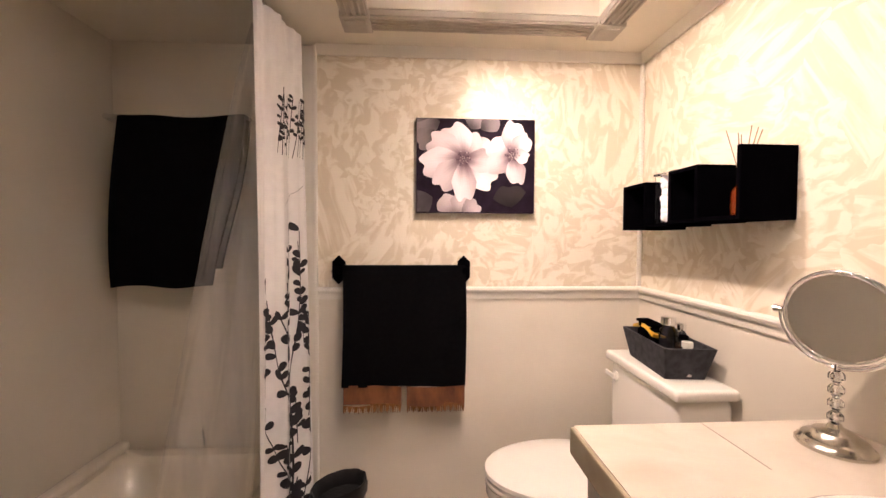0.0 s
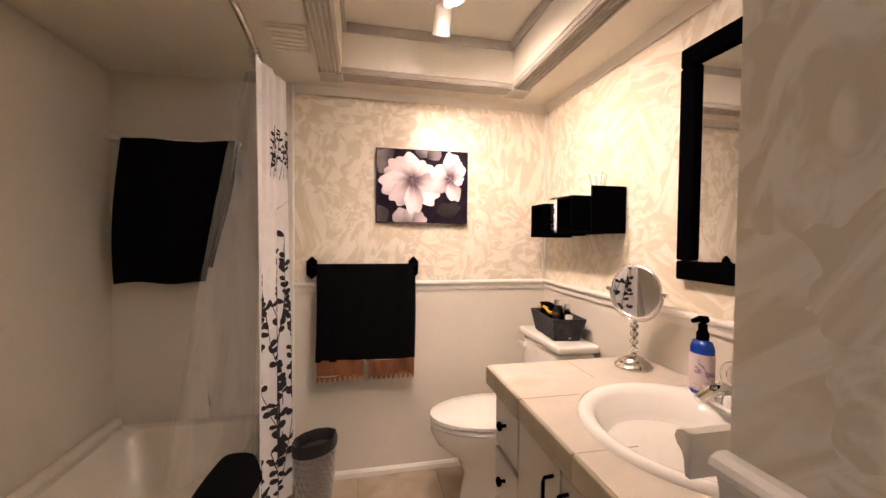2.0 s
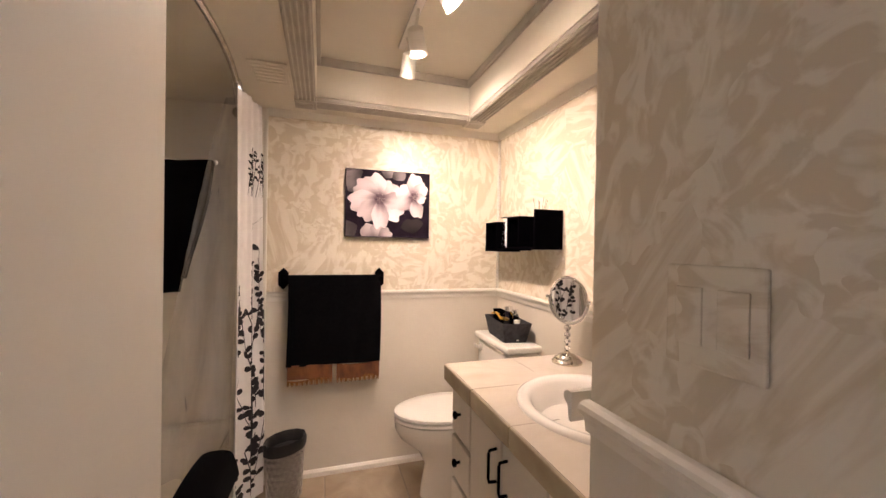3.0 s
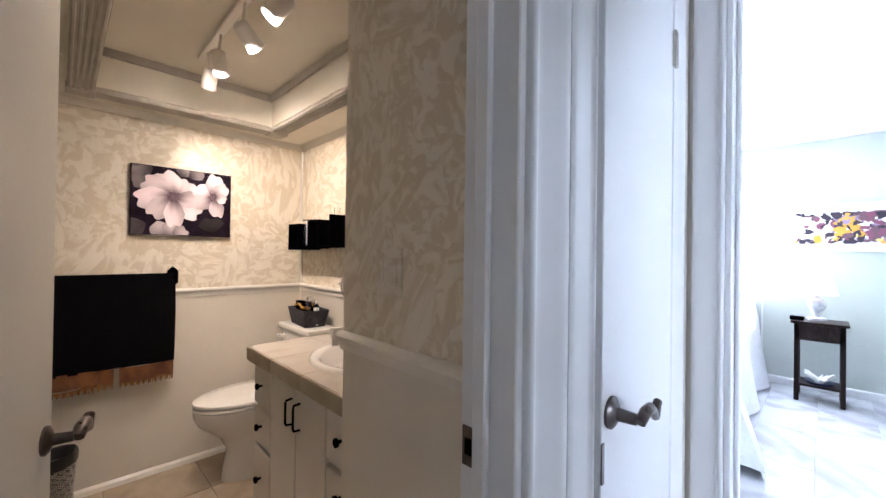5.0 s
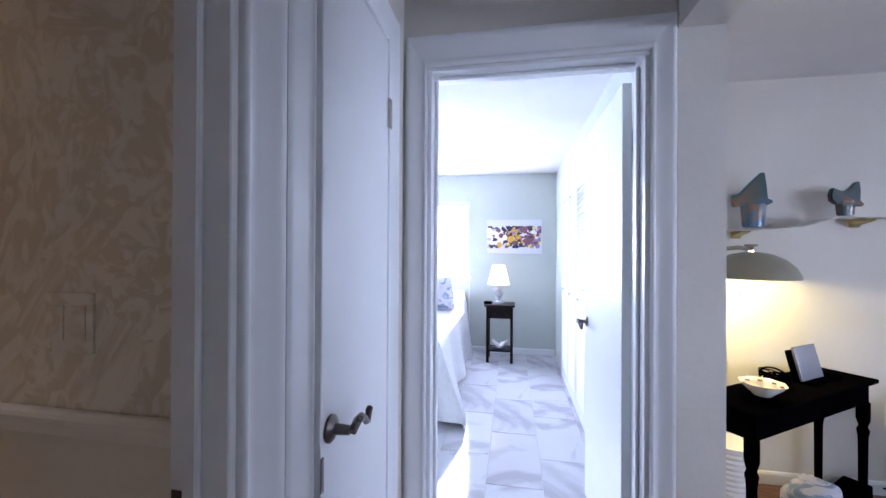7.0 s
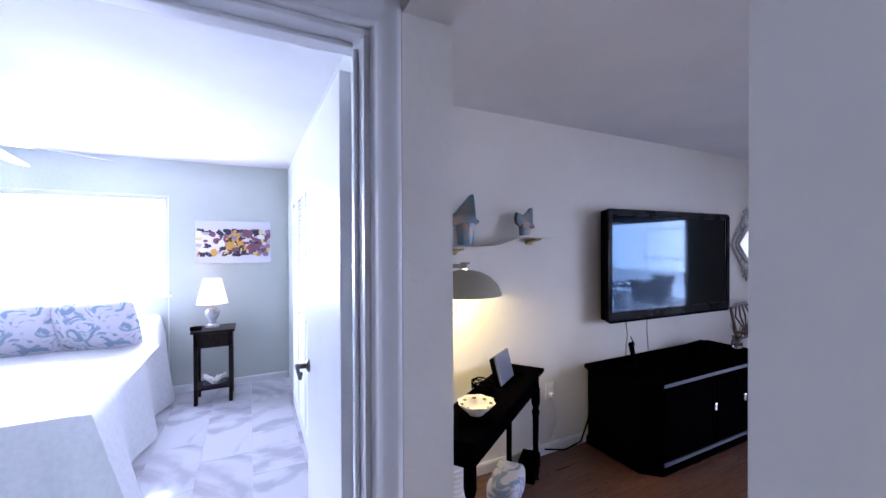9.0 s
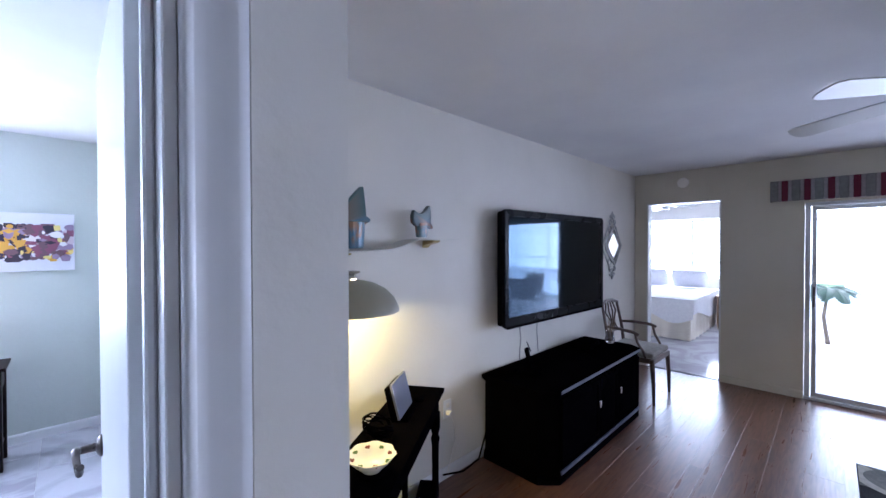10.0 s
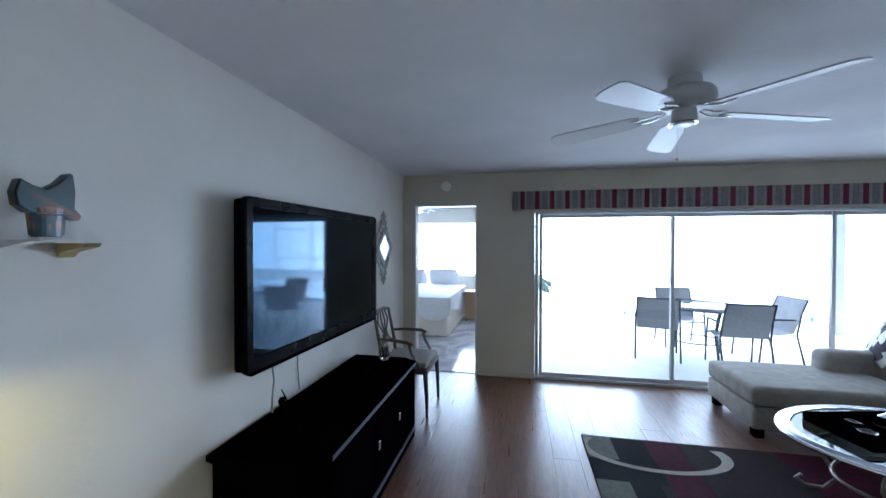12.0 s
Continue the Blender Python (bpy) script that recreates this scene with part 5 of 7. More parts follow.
part("shelf", box((0.01, -0.15, 0.135), (0.28, 0.15, 0.155), 0.003), M_ESPRESSO, ns)
for x in (0.0, 0.256):
    for y in (-0.163, 0.129):
        part("leg", box((x, y, 0.0), (x + 0.034, y + 0.034, 0.689), 0.002, 1), M_ESPRESSO, ns)
M_SHADE = material("cream_lamp_shade", (0.85, 0.78, 0.66), 0.9, Transmission_Weight=0.0)
sb = M_SHADE.node_tree.nodes["Principled BSDF"]
sb.inputs["Emission Color"].default_value, sb.inputs["Emission Strength"].default_value = (1.0, 0.82, 0.58, 1), 0.9
M_CERAMIC = material("silvery_ceramic", (0.55, 0.55, 0.56), 0.15, second=(0.35, 0.35, 0.37), scale=20)
bl = thing("bedside_lamp", "bedside lamp with a cream pleated shade, lit", "table lamp", (6.28, -0.872, 0.712))
part("base", lathe([(0.065, 0), (0.065, 0.02), (0.03, 0.03), (0.035, 0.07), (0.06, 0.12), (0.065, 0.16), (0.04, 0.19), (0.015, 0.20), (0.012, 0.26)], 28), M_CERAMIC, bl, "", 50)
part("shade", lathe([(0.140, 0.235), (0.080, 0.480), (0.078, 0.478), (0.137, 0.237)], 40, None, lambda a, i: 1 + 0.012 * math.sin(a * 40)), M_SHADE, bl, "cream pleated shade, lit", 60)
dish = thing("alarm_clock", "small black clock on the nightstand", "clock", (6.14, -0.745, 0.712))
part("body", box((-0.03, -0.05, 0), (0.03, 0.05, 0.035), 0.01), M_BLACK, dish)
shell = thing("shell_decor", "white coral ornament on the nightstand shelf", "ornament", (6.20, -0.89, 0.156))
bm = bmesh.new()
for k in range(16):
    a = k * 2.4
    add_cone(bm, (0, 0, 0.01), (0.08 * math.cos(a) * (0.5 + (k % 3) * 0.25), 0.10 * math.sin(a), 0.05 + 0.05 * (k % 4) / 3), 0.022, 0.008, 7)
part("coral", bm, M_WHITEPORC, shell, kind="")
part("dish", lathe([(0.09, 0), (0.10, 0.02), (0.095, 0.022), (0.05, 0.006)], 24), material("navy_dish", (0.02, 0.03, 0.08), 0.3), shell, "navy dish", 50)
M_CANVASWHITE = material("pale_lilac_canvas", (0.66, 0.66, 0.72), 0.7, bump=0.2, bump_scale=400)
art = thing("abstract_picture", "pale canvas with a colourful abstract band", "picture", (6.573, -1.06, 1.56))
part("stretcher", box((-0.035, -0.362, -0.222), (-0.001, 0.362, 0.232), 0.002, 1), M_CANVASWHITE, art)
ar = random.Random(11)
tones = [(0.03, 0.02, 0.04), (0.62, 0.34, 0.05), (0.22, 0.07, 0.12), (0.72, 0.70, 0.72), (0.28, 0.20, 0.30), (0.75, 0.62, 0.20), (0.80, 0.78, 0.80), (0.15, 0.08, 0.10), (0.55, 0.45, 0.50)]
bm = bmesh.new()
col = bm.loops.layers.float_color.new("tone")
for k in range(330):
    cy, cz, r = ar.uniform(-0.34, 0.34), ar.uniform(-0.135, 0.135), ar.uniform(0.010, 0.040)
    tone = ar.choice(tones)
    if abs(cy + 0.01) < 0.085 and abs(cz) < 0.07:
        tone = tones[1] if k % 4 else tones[0]
    elif cy > 0.14 and abs(cz) < 0.09 and k % 3:
        tone = tones[6]
        r *= 1.3
    elif cy < -0.10 and k % 2:
        tone = tones[7] if k % 4 == 1 else tones[2]
    elif abs(cz) > 0.11 and k % 2:
        tone = tones[0]
    st = ar.uniform(0.7, 1.5)
    n = ar.choice((4, 5, 6, 9))
    f = bm.faces.new([bm.verts.new((-0.0362 - k * 0.000012, max(-0.358, min(0.358, cy + r * st * math.cos(2 * math.pi * j / n + k))), max(-0.150, min(0.150, cz + r * math.sin(2 * math.pi * j / n + k) / st)))) for j in range(n)])
    for lp in f.loops:
        lp[col] = (*tone, 1)
part("painted_band", bm, vcol("painted_shapes"), art, "colourful abstract shapes")
# no blind is built: the white is the glowing backdrop_east behind the pane
w1 = thing("window_1", "bright window with a clear pane before a glowing backdrop", "window", (6.60, 0.24, 1.535))
M_BLIND = material("white_blind", (0.85, 0.87, 0.9), 0.6)
bb = M_BLIND.node_tree.nodes["Principled BSDF"]
bb.inputs["Transmission Weight"].default_value = 0.0
for lo, hi in (((0, -0.705, -0.50), (0.04, -0.67, 0.50)), ((0, 0.67, -0.50), (0.04, 0.705, 0.50)), ((0, -0.67, 0.465), (0.04, 0.67, 0.50)), ((0, -0.67, -0.50), (0.04, 0.67, -0.465))):
    part("window_frame", box(lo, hi, 0.003, 1), M_WHITETRIM, w1)
pane = part("pane", box((0.018, -0.67, -0.465), (0.022, 0.67, 0.465)), M_GLASS, w1)
pane.visible_shadow = False
part("window_sill", box((-0.045, -0.73, -0.535), (0.0, 0.73, -0.512), 0.004), M_WHITETRIM, w1)

# ceiling fans


def ceiling_fan(name, label, place, turn, mat_body, mat_blade, blades, radius, drop, chain=True):
    ob = thing(name, label, "ceiling fan", place, turn)
    part("canopy", lathe([(0.075, 0), (0.078, -0.03), (0.060, -0.055), (0.045, -0.06)], 32), mat_body, ob, "", 45)
    part("motor", lathe([(0.05, -0.055), (0.125, -0.07), (0.140, -0.09), (0.142, -0.125), (0.125, -0.150), (0.09, -0.165)], 36), mat_body, ob, "", 45)
    part("switch_cup", lathe([(0.055, -0.165), (0.058, -0.20), (0.058, -0.225), (0.045, -0.240)], 28), mat_body, ob, "", 45)
    part("trim_ring", lathe([(0.059, -0.222), (0.063, -0.228), (0.059, -0.234)], 28), M_CHROME, ob, "chrome ring", 45)
    for k in range(blades):
        m = pose(0, 0, 0, 0, 0, 360 * k / blades)
        out = [(0.20, -0.045), (0.25, -0.060), (radius - 0.05, -0.072), (radius - 0.012, -0.055), (radius, -0.02), (radius, 0.02), (radius - 0.012, 0.055), (radius - 0.05, 0.072), (0.25, 0.060), (0.20, 0.045)]
        bl_ = part("blade", prism(out, 0.007, m @ pose(0, 0, -0.172, 12, 4)), mat_blade, ob)
        bmx = bmesh.new()
        for s_ in (-1, 1):
            add_tube(bmx, [m @ Vector(p) for p in ((0.08, 0.012 * s_, -0.160), (0.13, 0.030 * s_, -0.178), (0.18, 0.038 * s_, -0.184), (0.215, 0.020 * s_, -0.186), (0.25, 0.022 * s_, -0.184))], 0.006, 7)
        part("blade_iron", bmx, M_CHROME, bl_, "chrome scrolled bracket", 60)
    if chain:
        part("pull_chain", cone((0.03, 0, -0.235), (0.03, 0, -0.40), 0.0015, seg=6), M_CHROME, ob)
        part("chain_bell", lathe([(0.004, -0.402), (0.009, -0.415), (0.002, -0.420)], 12, pose(0.03, 0, 0)), M_WHITEPORC, ob)
    return ob


M_FANWHITE = material("white_fan_enamel", (0.50, 0.50, 0.50), 0.3)
ceiling_fan("ceiling_fan", "white ceiling fan with chrome brackets and pull chain", (1.715, -4.17, CEIL - 0.001), -26, M_FANWHITE, M_FANWHITE, 5, 0.69, 0)
ceiling_fan("bedroom_fan", "white ceiling fan above the bed", (5.40, 0.40, CEIL - 0.001), 4, M_FANWHITE, M_FANWHITE, 5, 0.72, 0, False)

# ---- living room things ----
M_SCREEN = material("black_glass_screen", (0.001, 0.001, 0.002), 0.05, rough_var=0, Specular_IOR_Level=0.42)
M_SCREEN.node_tree.nodes["Principled BSDF"].inputs["Specular Tint"].default_value = (0.22, 0.60, 1.0, 1)
tv = thing("television", "large black flat television on the wall", "television", (3.80, -4.385, 1.362), -2.5)
part("back", box((0.0, -0.755, -0.425), (0.055, 0.755, 0.425), 0.02), M_BLACK, tv)
bm = bmesh.new()
FW, HY, HZ = 0.052, 0.765, 0.435


def rounded(hy, z0, z1, rad, x):
    pts = []
    for cy, cz, a0 in ((hy - rad, z1 - rad, 0), (-hy + rad, z1 - rad, 90), (-hy + rad, z0 + rad, 180), (hy - rad, z0 + rad, 270)):
        pts += [(x, y, z) for y, z in arc((cy, cz), rad, a0, a0 + 90, 6)]
    return [bm.verts.new(p) for p in pts]


loops = [rounded(HY, -HZ, HZ, 0.035, 0.0), rounded(HY, -HZ, HZ, 0.035, -0.022), rounded(HY - 0.008, -HZ + 0.008, HZ - 0.008, 0.030, -0.030), rounded(HY - FW + 0.004, -HZ + 0.071, HZ - FW + 0.004, 0.006, -0.030), rounded(HY - FW, -HZ + 0.075, HZ - FW, 0.004, -0.019)]
for a, b in zip(loops, loops[1:]):
    for k in range(len(a)):
        bm.faces.new((a[k], a[(k + 1) % len(a)], b[(k + 1) % len(a)], b[k]))
bmesh.ops.recalc_face_normals(bm, faces=bm.faces)
part("bezel", bm, material("black_gloss_plastic", (0.002, 0.002, 0.003), 0.28, Specular_IOR_Level=0.03), tv)
part("screen", box((-0.018, -HY + FW, -HZ + 0.075), (-0.004, HY - FW, HZ - FW)), M_SCREEN, tv, "dark reflecting glass screen")
part("speaker_bar", box((-0.036, -HY + 0.03, -HZ - 0.006), (0.0, HY - 0.03, -HZ + 0.012), 0.005), M_BLACK, tv)
part("mount", box((0.056, -0.22, -0.2), (0.126, 0.22, 0.2)), M_BLACK, tv)
M_CORD = material("grey_cord", (0.30, 0.29, 0.28), 0.6)
cord = thing("hanging_cable", "pale cable hanging from the television to the cabinet", "cord")
part("cord", tube([(3.90, -3.95, 0.96), (3.905, -3.96, 0.86), (3.91, -3.98, 0.78), (3.90, -3.95, 0.70), (3.88, -3.92, 0.625)], 0.005, 8), M_CORD, cord, "", 60)
cord = thing("hanging_cable", "thin pale cable behind the television", "cord")
part("cord", tube([(3.925, -4.25, 0.96), (3.93, -4.25, 0.80), (3.93, -4.27, 0.62)], 0.004, 8), M_CORD, cord, "", 60)

cab = thing("media_cabinet", "long black media cabinet with angled corners and silver handles", "cabinet", (3.66, -4.375, 0))
cab.scale = (1, 1, 1.065)
cx0, cx1, cy0, cy1 = -0.305, 0.255, -0.66, 0.775
outl = [(cx1, 0.88), (-0.20, 0.88), (cx0, cy1), (cx0, cy0), (-0.19, -0.74), (cx1, -0.74)]
part("plinth", prism([(x * 0.97, y * 0.985) for x, y in outl], 0.055), M_BLACK, cab)
part("body", prism([(x * 0.94, y * 0.975) for x, y in outl], 0.475, pose(0, 0, 0.056)), M_BLACK, cab)
part("top", prism(outl, 0.028, pose(0, 0, 0.545)), M_BLACK, cab)
part("top_moulding", prism([(x * 0.97, y * 0.985) for x, y in outl], 0.013, pose(0, 0, 0.5315)), M_BLACK, cab)
M_EDGE = material("silvery_edge", (0.05, 0.06, 0.085), 0.35, 0.5)
part("edge_band", box((cx0 - 0.003, cy0 + 0.01, 0.548), (cx0 - 0.0005, cy1 - 0.01, 0.570), 0.001, 1), M_EDGE, cab, "silvery top edge")
part("edge_band", box((cx0 - 0.0005, cy0 + 0.02, 0.060), (cx0 + 0.010, cy1 - 0.02, 0.082), 0.001, 1), M_EDGE, cab, "silvery lower edge")
for a, b, hyy in ((-0.63, -0.175, -0.195), (-0.165, 0.165, None), (0.175, 0.745, 0.195)):
    if b > a:
        d = part("door", box((cx0 + 0.008, a, 0.095), (cx0 + 0.020, b, 0.515), 0.003), M_BLACK, cab)
        for lo, hi in (((a, 0.095), (b, 0.135)), ((a, 0.475), (b, 0.515)), ((a, 0.136), (a + 0.04, 0.474)), ((b - 0.04, 0.136), (b, 0.474))):
            part("frame", box((cx0 + 0.001, lo[0], lo[1]), (cx0 + 0.0075, hi[0], hi[1]), 0.002, 1), M_BLACK, d)
        if hyy is not None:
            part("handle", box((cx0 - 0.014, hyy - 0.013, 0.315), (cx0, hyy + 0.013, 0.365), 0.005), M_CHROME, d, "silver handle")
boxd = thing("cable_box", "small black cable box on the media cabinet", "electronics", (3.72, -4.72, 0.611), 6)
part("case", box((-0.09, -0.13, 0.004), (0.09, 0.13, 0.055), 0.006), M_BLACK, boxd)
part("base", box((-0.12, -0.17, 0), (0.12, 0.17, 0.004), 0.001, 1), M_BLACK, boxd)
router = thing("cordless_phone", "black cordless phone standing in its cradle on the cabinet", "telephone", (3.66, -3.74, 0.611), 20)
part("cradle", box((-0.06, -0.055, 0), (0.06, 0.055, 0.035), 0.012), M_BLACK, router)
part("handset", box((-0.012, -0.022, 0.0), (0.014, 0.022, 0.165), 0.009, 3, pose(0, 0, 0.025, 0, 12)), M_BLACK, router)
part("antenna", cone((0.0, 0.015, 0.17), (0.03, 0.015, 0.235), 0.005, 0.003, 8), M_BLACK, router)
wires = thing("cable_tangle", "tangle of thin black cables on the cabinet", "cables", (3.78, -3.62, 0.613))
rw = random.Random(5)
for k in range(4):
    pts, a0 = [], rw.uniform(0, 6)
    for i in range(15):
        a = a0 + i * 0.62
        pts.append((0.045 * math.cos(a) * (0.6 + 0.5 * rw.random()), 0.07 * math.sin(a * 1.1) * (0.6 + 0.5 * rw.random()), 0.006 + 0.022 * abs(math.sin(i * 0.9 + k))))
    part("wire", tube(pts, 0.003, 6), M_BLACK, wires, "", 60)
vase = thing("twig_vase", "small glass vase with dried twigs on the cabinet", "vase", (3.62, -5.02, 0.611))
part("glass", lathe([(0.028, 0), (0.045, 0.02), (0.040, 0.06), (0.032, 0.09), (0.038, 0.11), (0.036, 0.11), (0.030, 0.09), (0.036, 0.03)], 20), clear("smoke_glass", (0.6, 0.58, 0.6), 0.05), vase, "", 60)
for k in range(7):
    a = k * 0.9
    part("twig", tube([(0, 0, 0.02), (0.02 * math.cos(a), 0.02 * math.sin(a), 0.12), (0.05 * math.cos(a), 0.05 * math.sin(a), 0.20 + 0.02 * (k % 3))], 0.0018, 5), M_STICK, vase)

M_WROUGHT = material("aged_silver_metal", (0.42, 0.43, 0.42), 0.4, 0.7, second=(0.25, 0.26, 0.25), scale=30)
dm = thing("ornamental_mirror", "diamond shaped wall mirror in a scrolled silver frame", "mirror", (3.936, -5.83, 1.525))
dm.scale = (1, 1.8, 1.1)
part("glass", prism([(-0.085, 0), (0, -0.13), (0.085, 0), (0, 0.13)], 0.006, pose(-0.024, 0, 0) @ XY_TO_YZ), M_MIRROR, dm, "small diamond mirror glass")
part("frame", tube([(-0.020, 0.10 * math.sin(a) * (1 + 0.12 * math.cos(4 * a)), 0.15 * math.cos(a) * (1 + 0.12 * math.cos(4 * a))) for a in (2 * math.pi * k / 40 for k in range(40))], 0.010, 8, True), M_WROUGHT, dm, "", 60)
for z in (-1, 1):
    for side in (-1, 1):
        for r, cz in ((0.055, 0.16), (0.040, 0.235), (0.025, 0.295)):
            pts = [(-0.012, side * (0.012 + r * 0.7 * (1 - math.cos(a)) * (1 - a / 9)), z * (cz + r * 0.9 * math.sin(a) * (1 - a / 9))) for a in (k * 0.35 for k in range(16))]
            part("scroll", tube(pts, 0.0055, 6), M_WROUGHT, dm, "", 60)
    part("finial", lathe([(0.004, 0), (0.016, 0.02), (0.010, 0.045), (0.003, 0.07)], 12, pose(-0.012, 0, z * 0.285, 0 if z > 0 else 180)), M_WROUGHT, dm, "", 50)
part("outer_rim", tube([(-0.008, 0.155 * y, 0.30 * z) for y, z in ((0, 1), (0.45, 0.55), (1, 0), (0.45, -0.55), (0, -1), (-0.45, -0.55), (-1, 0), (-0.45, 0.55))], 0.006, 6, True), M_WROUGHT, dm)

# corner table, laid across the corner
M_DESK = Matrix.Translation((3.11, -2.02, 0)) @ Matrix.Rotation(math.atan2(-0.825, 0.565), 4, "Z")
desk = thing("console_table", "narrow black console table with turned legs set across the corner", "console table")
desk.matrix_basis = M_DESK
DL, DW, DH = 1.095, 0.255, 0.715
part("tabletop", box((-0.01, -0.01, DH - 0.022), (DL, DW, DH), 0.006), M_BLACK, desk)
for lo, hi in (((0.03, 0.015, DH - 0.125), (DL - 0.04, 0.033, DH - 0.023)), ((0.03, DW - 0.035, DH - 0.125), (DL - 0.04, DW - 0.017, DH - 0.023)), ((0.018, 0.034, DH - 0.125), (0.036, DW - 0.036, DH - 0.023)), ((DL - 0.046, 0.034, DH - 0.125), (DL - 0.028, DW - 0.036, DH - 0.023))):
    part("apron", box(lo, hi, 0.002, 1), M_BLACK, desk)
for x in (0.035, DL - 0.045):
    for y in (0.036, DW - 0.038):
        part("leg", lathe([(0.021, 0), (0.016, 0.02), (0.024, 0.05), (0.018, 0.08), (0.020, 0.40), (0.026, 0.44), (0.018, 0.46), (0.028, 0.50), (0.028, DH - 0.126)], 14, pose(x, y, 0)), M_BLACK, desk, "", 40)


def on_desk(x, y, z=0.0):
    p = M_DESK @ Vector((x, y, DH + 0.001 + z))
    return tuple(p)


DT = math.degrees(math.atan2(-0.825, 0.565))
bowl = thing("painted_bowl", "white scalloped bowl with red flowers on the console table", "bowl", on_desk(0.235, 0.095))
part("bowl", lathe([(0.035, 0), (0.040, 0.006), (0.045, 0.012), (0.070, 0.035), (0.088, 0.058), (0.085, 0.058), (0.066, 0.038), (0.03, 0.016)], 40, None, lambda a, i: 1 + (0.045 * math.cos(8 * a) if i in (4, 5) else 0)), M_WHITEPORC, bowl, "", 60)
M_RED = material("red_painted_flower", (0.20, 0.03, 0.025), 0.3)
M_LEAFP = material("green_painted_leaf", (0.08, 0.16, 0.05), 0.3)
for k in range(8):
    a = 2 * math.pi * (k + 0.5) / 8
    c = Vector((0.070 * math.cos(a), 0.070 * math.sin(a), 0.0475))
    bmf = bmesh.new()
    for j in range(4):
        add_cone(bmf, c + Vector((0.006 * math.cos(j * 1.57), 0.006 * math.sin(j * 1.57), 0)), c + Vector((0.006 * math.cos(j * 1.57) - 0.001, 0.006 * math.sin(j * 1.57), 0.0025)), 0.005, 0.004, 8)
    part("painted_flower", bmf, M_RED if k % 2 else M_LEAFP, bowl, "small painted flower")
stand = thing("bowl_stand", "round black stand under the bowl", "stand", on_desk(0.235, 0.095))
stand.matrix_basis = pose(*on_desk(0.235, 0.095))
part("ring", lathe([(0.055, 0), (0.058, 0.004), (0.055, 0.010)], 28), M_BLACK, stand, "", 50)
bowl.matrix_basis = pose(*on_desk(0.235, 0.095, 0.0105))
M_GREYSCREEN = material("grey_screen", (0.16, 0.165, 0.20), 0.25)
df = thing("digital_frame", "grey tablet speaker leaning on a black stand", "electronics")
df.matrix_basis = M_DESK @ pose(0.72, 0.115, DH + 0.001)
part("screen", box((-0.105, -0.012, 0.012), (0.105, 0.0, 0.180), 0.004, 2, pose(0, 0, 0, -14)), M_GREYSCREEN, df, "matt grey face")
part("body", box((-0.100, 0.001, 0.004), (0.100, 0.035, 0.165), 0.008, 2, pose(0, 0, 0, -14)), M_BLACK, df)
part("foot", box((-0.08, -0.04, 0.0), (0.08, 0.075, 0.012), 0.004), M_BLACK, df)
mouse = thing("small_gadget", "small glossy black gadget beside the tablet", "electronics", on_desk(0.885, 0.09))
part("body", lathe([(0.024, 0), (0.030, 0.008), (0.026, 0.022), (0.012, 0.028)], 20), M_BLACK, mouse, "", 50)
tangle = thing("charger_cables", "coiled black charger cables on the console table", "cables", on_desk(0.50, 0.17))
part("adapter", box((-0.045, -0.03, 0.0), (0.045, 0.03, 0.035), 0.006), M_BLACK, tangle)
for k in range(6):
    pts, a0 = [], rw.uniform(0, 6)
    for i in range(18):
        a = a0 + i * 0.5
        pts.append((0.085 * math.cos(a) + 0.01 * rw.random(), 0.050 * math.sin(a), 0.01 + 0.035 * abs(math.sin(i * 0.45 + k)) + 0.004 * k))
    part("wire", tube(pts, 0.0028, 6), M_BLACK, tangle, "", 60)
wire = thing("power_cable", "black cord running down to the floor by the cabinet", "cord")
part("wire", tube([(3.91, -3.10, 0.05), (3.87, -3.25, 0.03), (3.86, -3.40, 0.06), (3.88, -3.50, 0.20), (3.90, -3.58, 0.34)], 0.006, 7), M_BLACK, wire, "", 60)
for y, z in ((-3.165, 0.455), (-2.20, 0.46)):
    o = thing("wall_outlet", "white wall outlet with a plugged in cord", "outlet", (3.938, y, z))
    part("plate", box((-0.006, -0.038, -0.060), (0, 0.038, 0.060), 0.003), M_WHITETRIM, o)
    for dz in (-0.022, 0.022):
        part("socket", box((-0.009, -0.015, dz - 0.014), (-0.006, 0.015, dz + 0.014), 0.002), M_WHITEPORC, o)
    part("plug", box((-0.036, -0.014, -0.036), (-0.0095, 0.014, -0.010), 0.005), M_WHITEPORC, o)
    part("cord", tube([(-0.03, 0, -0.03), (-0.045, -0.02, -0.09), (-0.03, -0.05, -0.20), (-0.02, -0.02, -0.32), (-0.03, 0.03, -0.42)], 0.004, 6), M_WHITEPORC, o, "pale cord", 60)
heater = thing("ribbed_basket", "white ribbed container under the console table", "container", (3.72, -2.22, 0))
part("body", lathe([(0.10, 0)] + [(0.115 + 0.004 * (k % 2), 0.02 + 0.014 * k) for k in range(22)] + [(0.118, 0.33)], 36), M_WHITEPORC, heater, "", 25)
tote = thing("storage_bag", "pale printed bag lying under the console table", "bag", (3.66, -2.58, 0), -50)
part("body", box((-0.15, -0.09, 0), (0.15, 0.09, 0.16), 0.05, 4), M_PILLOW, tote, "", 60)
dbox = thing("black_case", "black case on the floor under the console table", "case", (3.80, -2.86, 0), -50)
part("body", box((-0.12, -0.06, 0), (0.12, 0.06, 0.10), 0.01), M_BLACK, dbox)

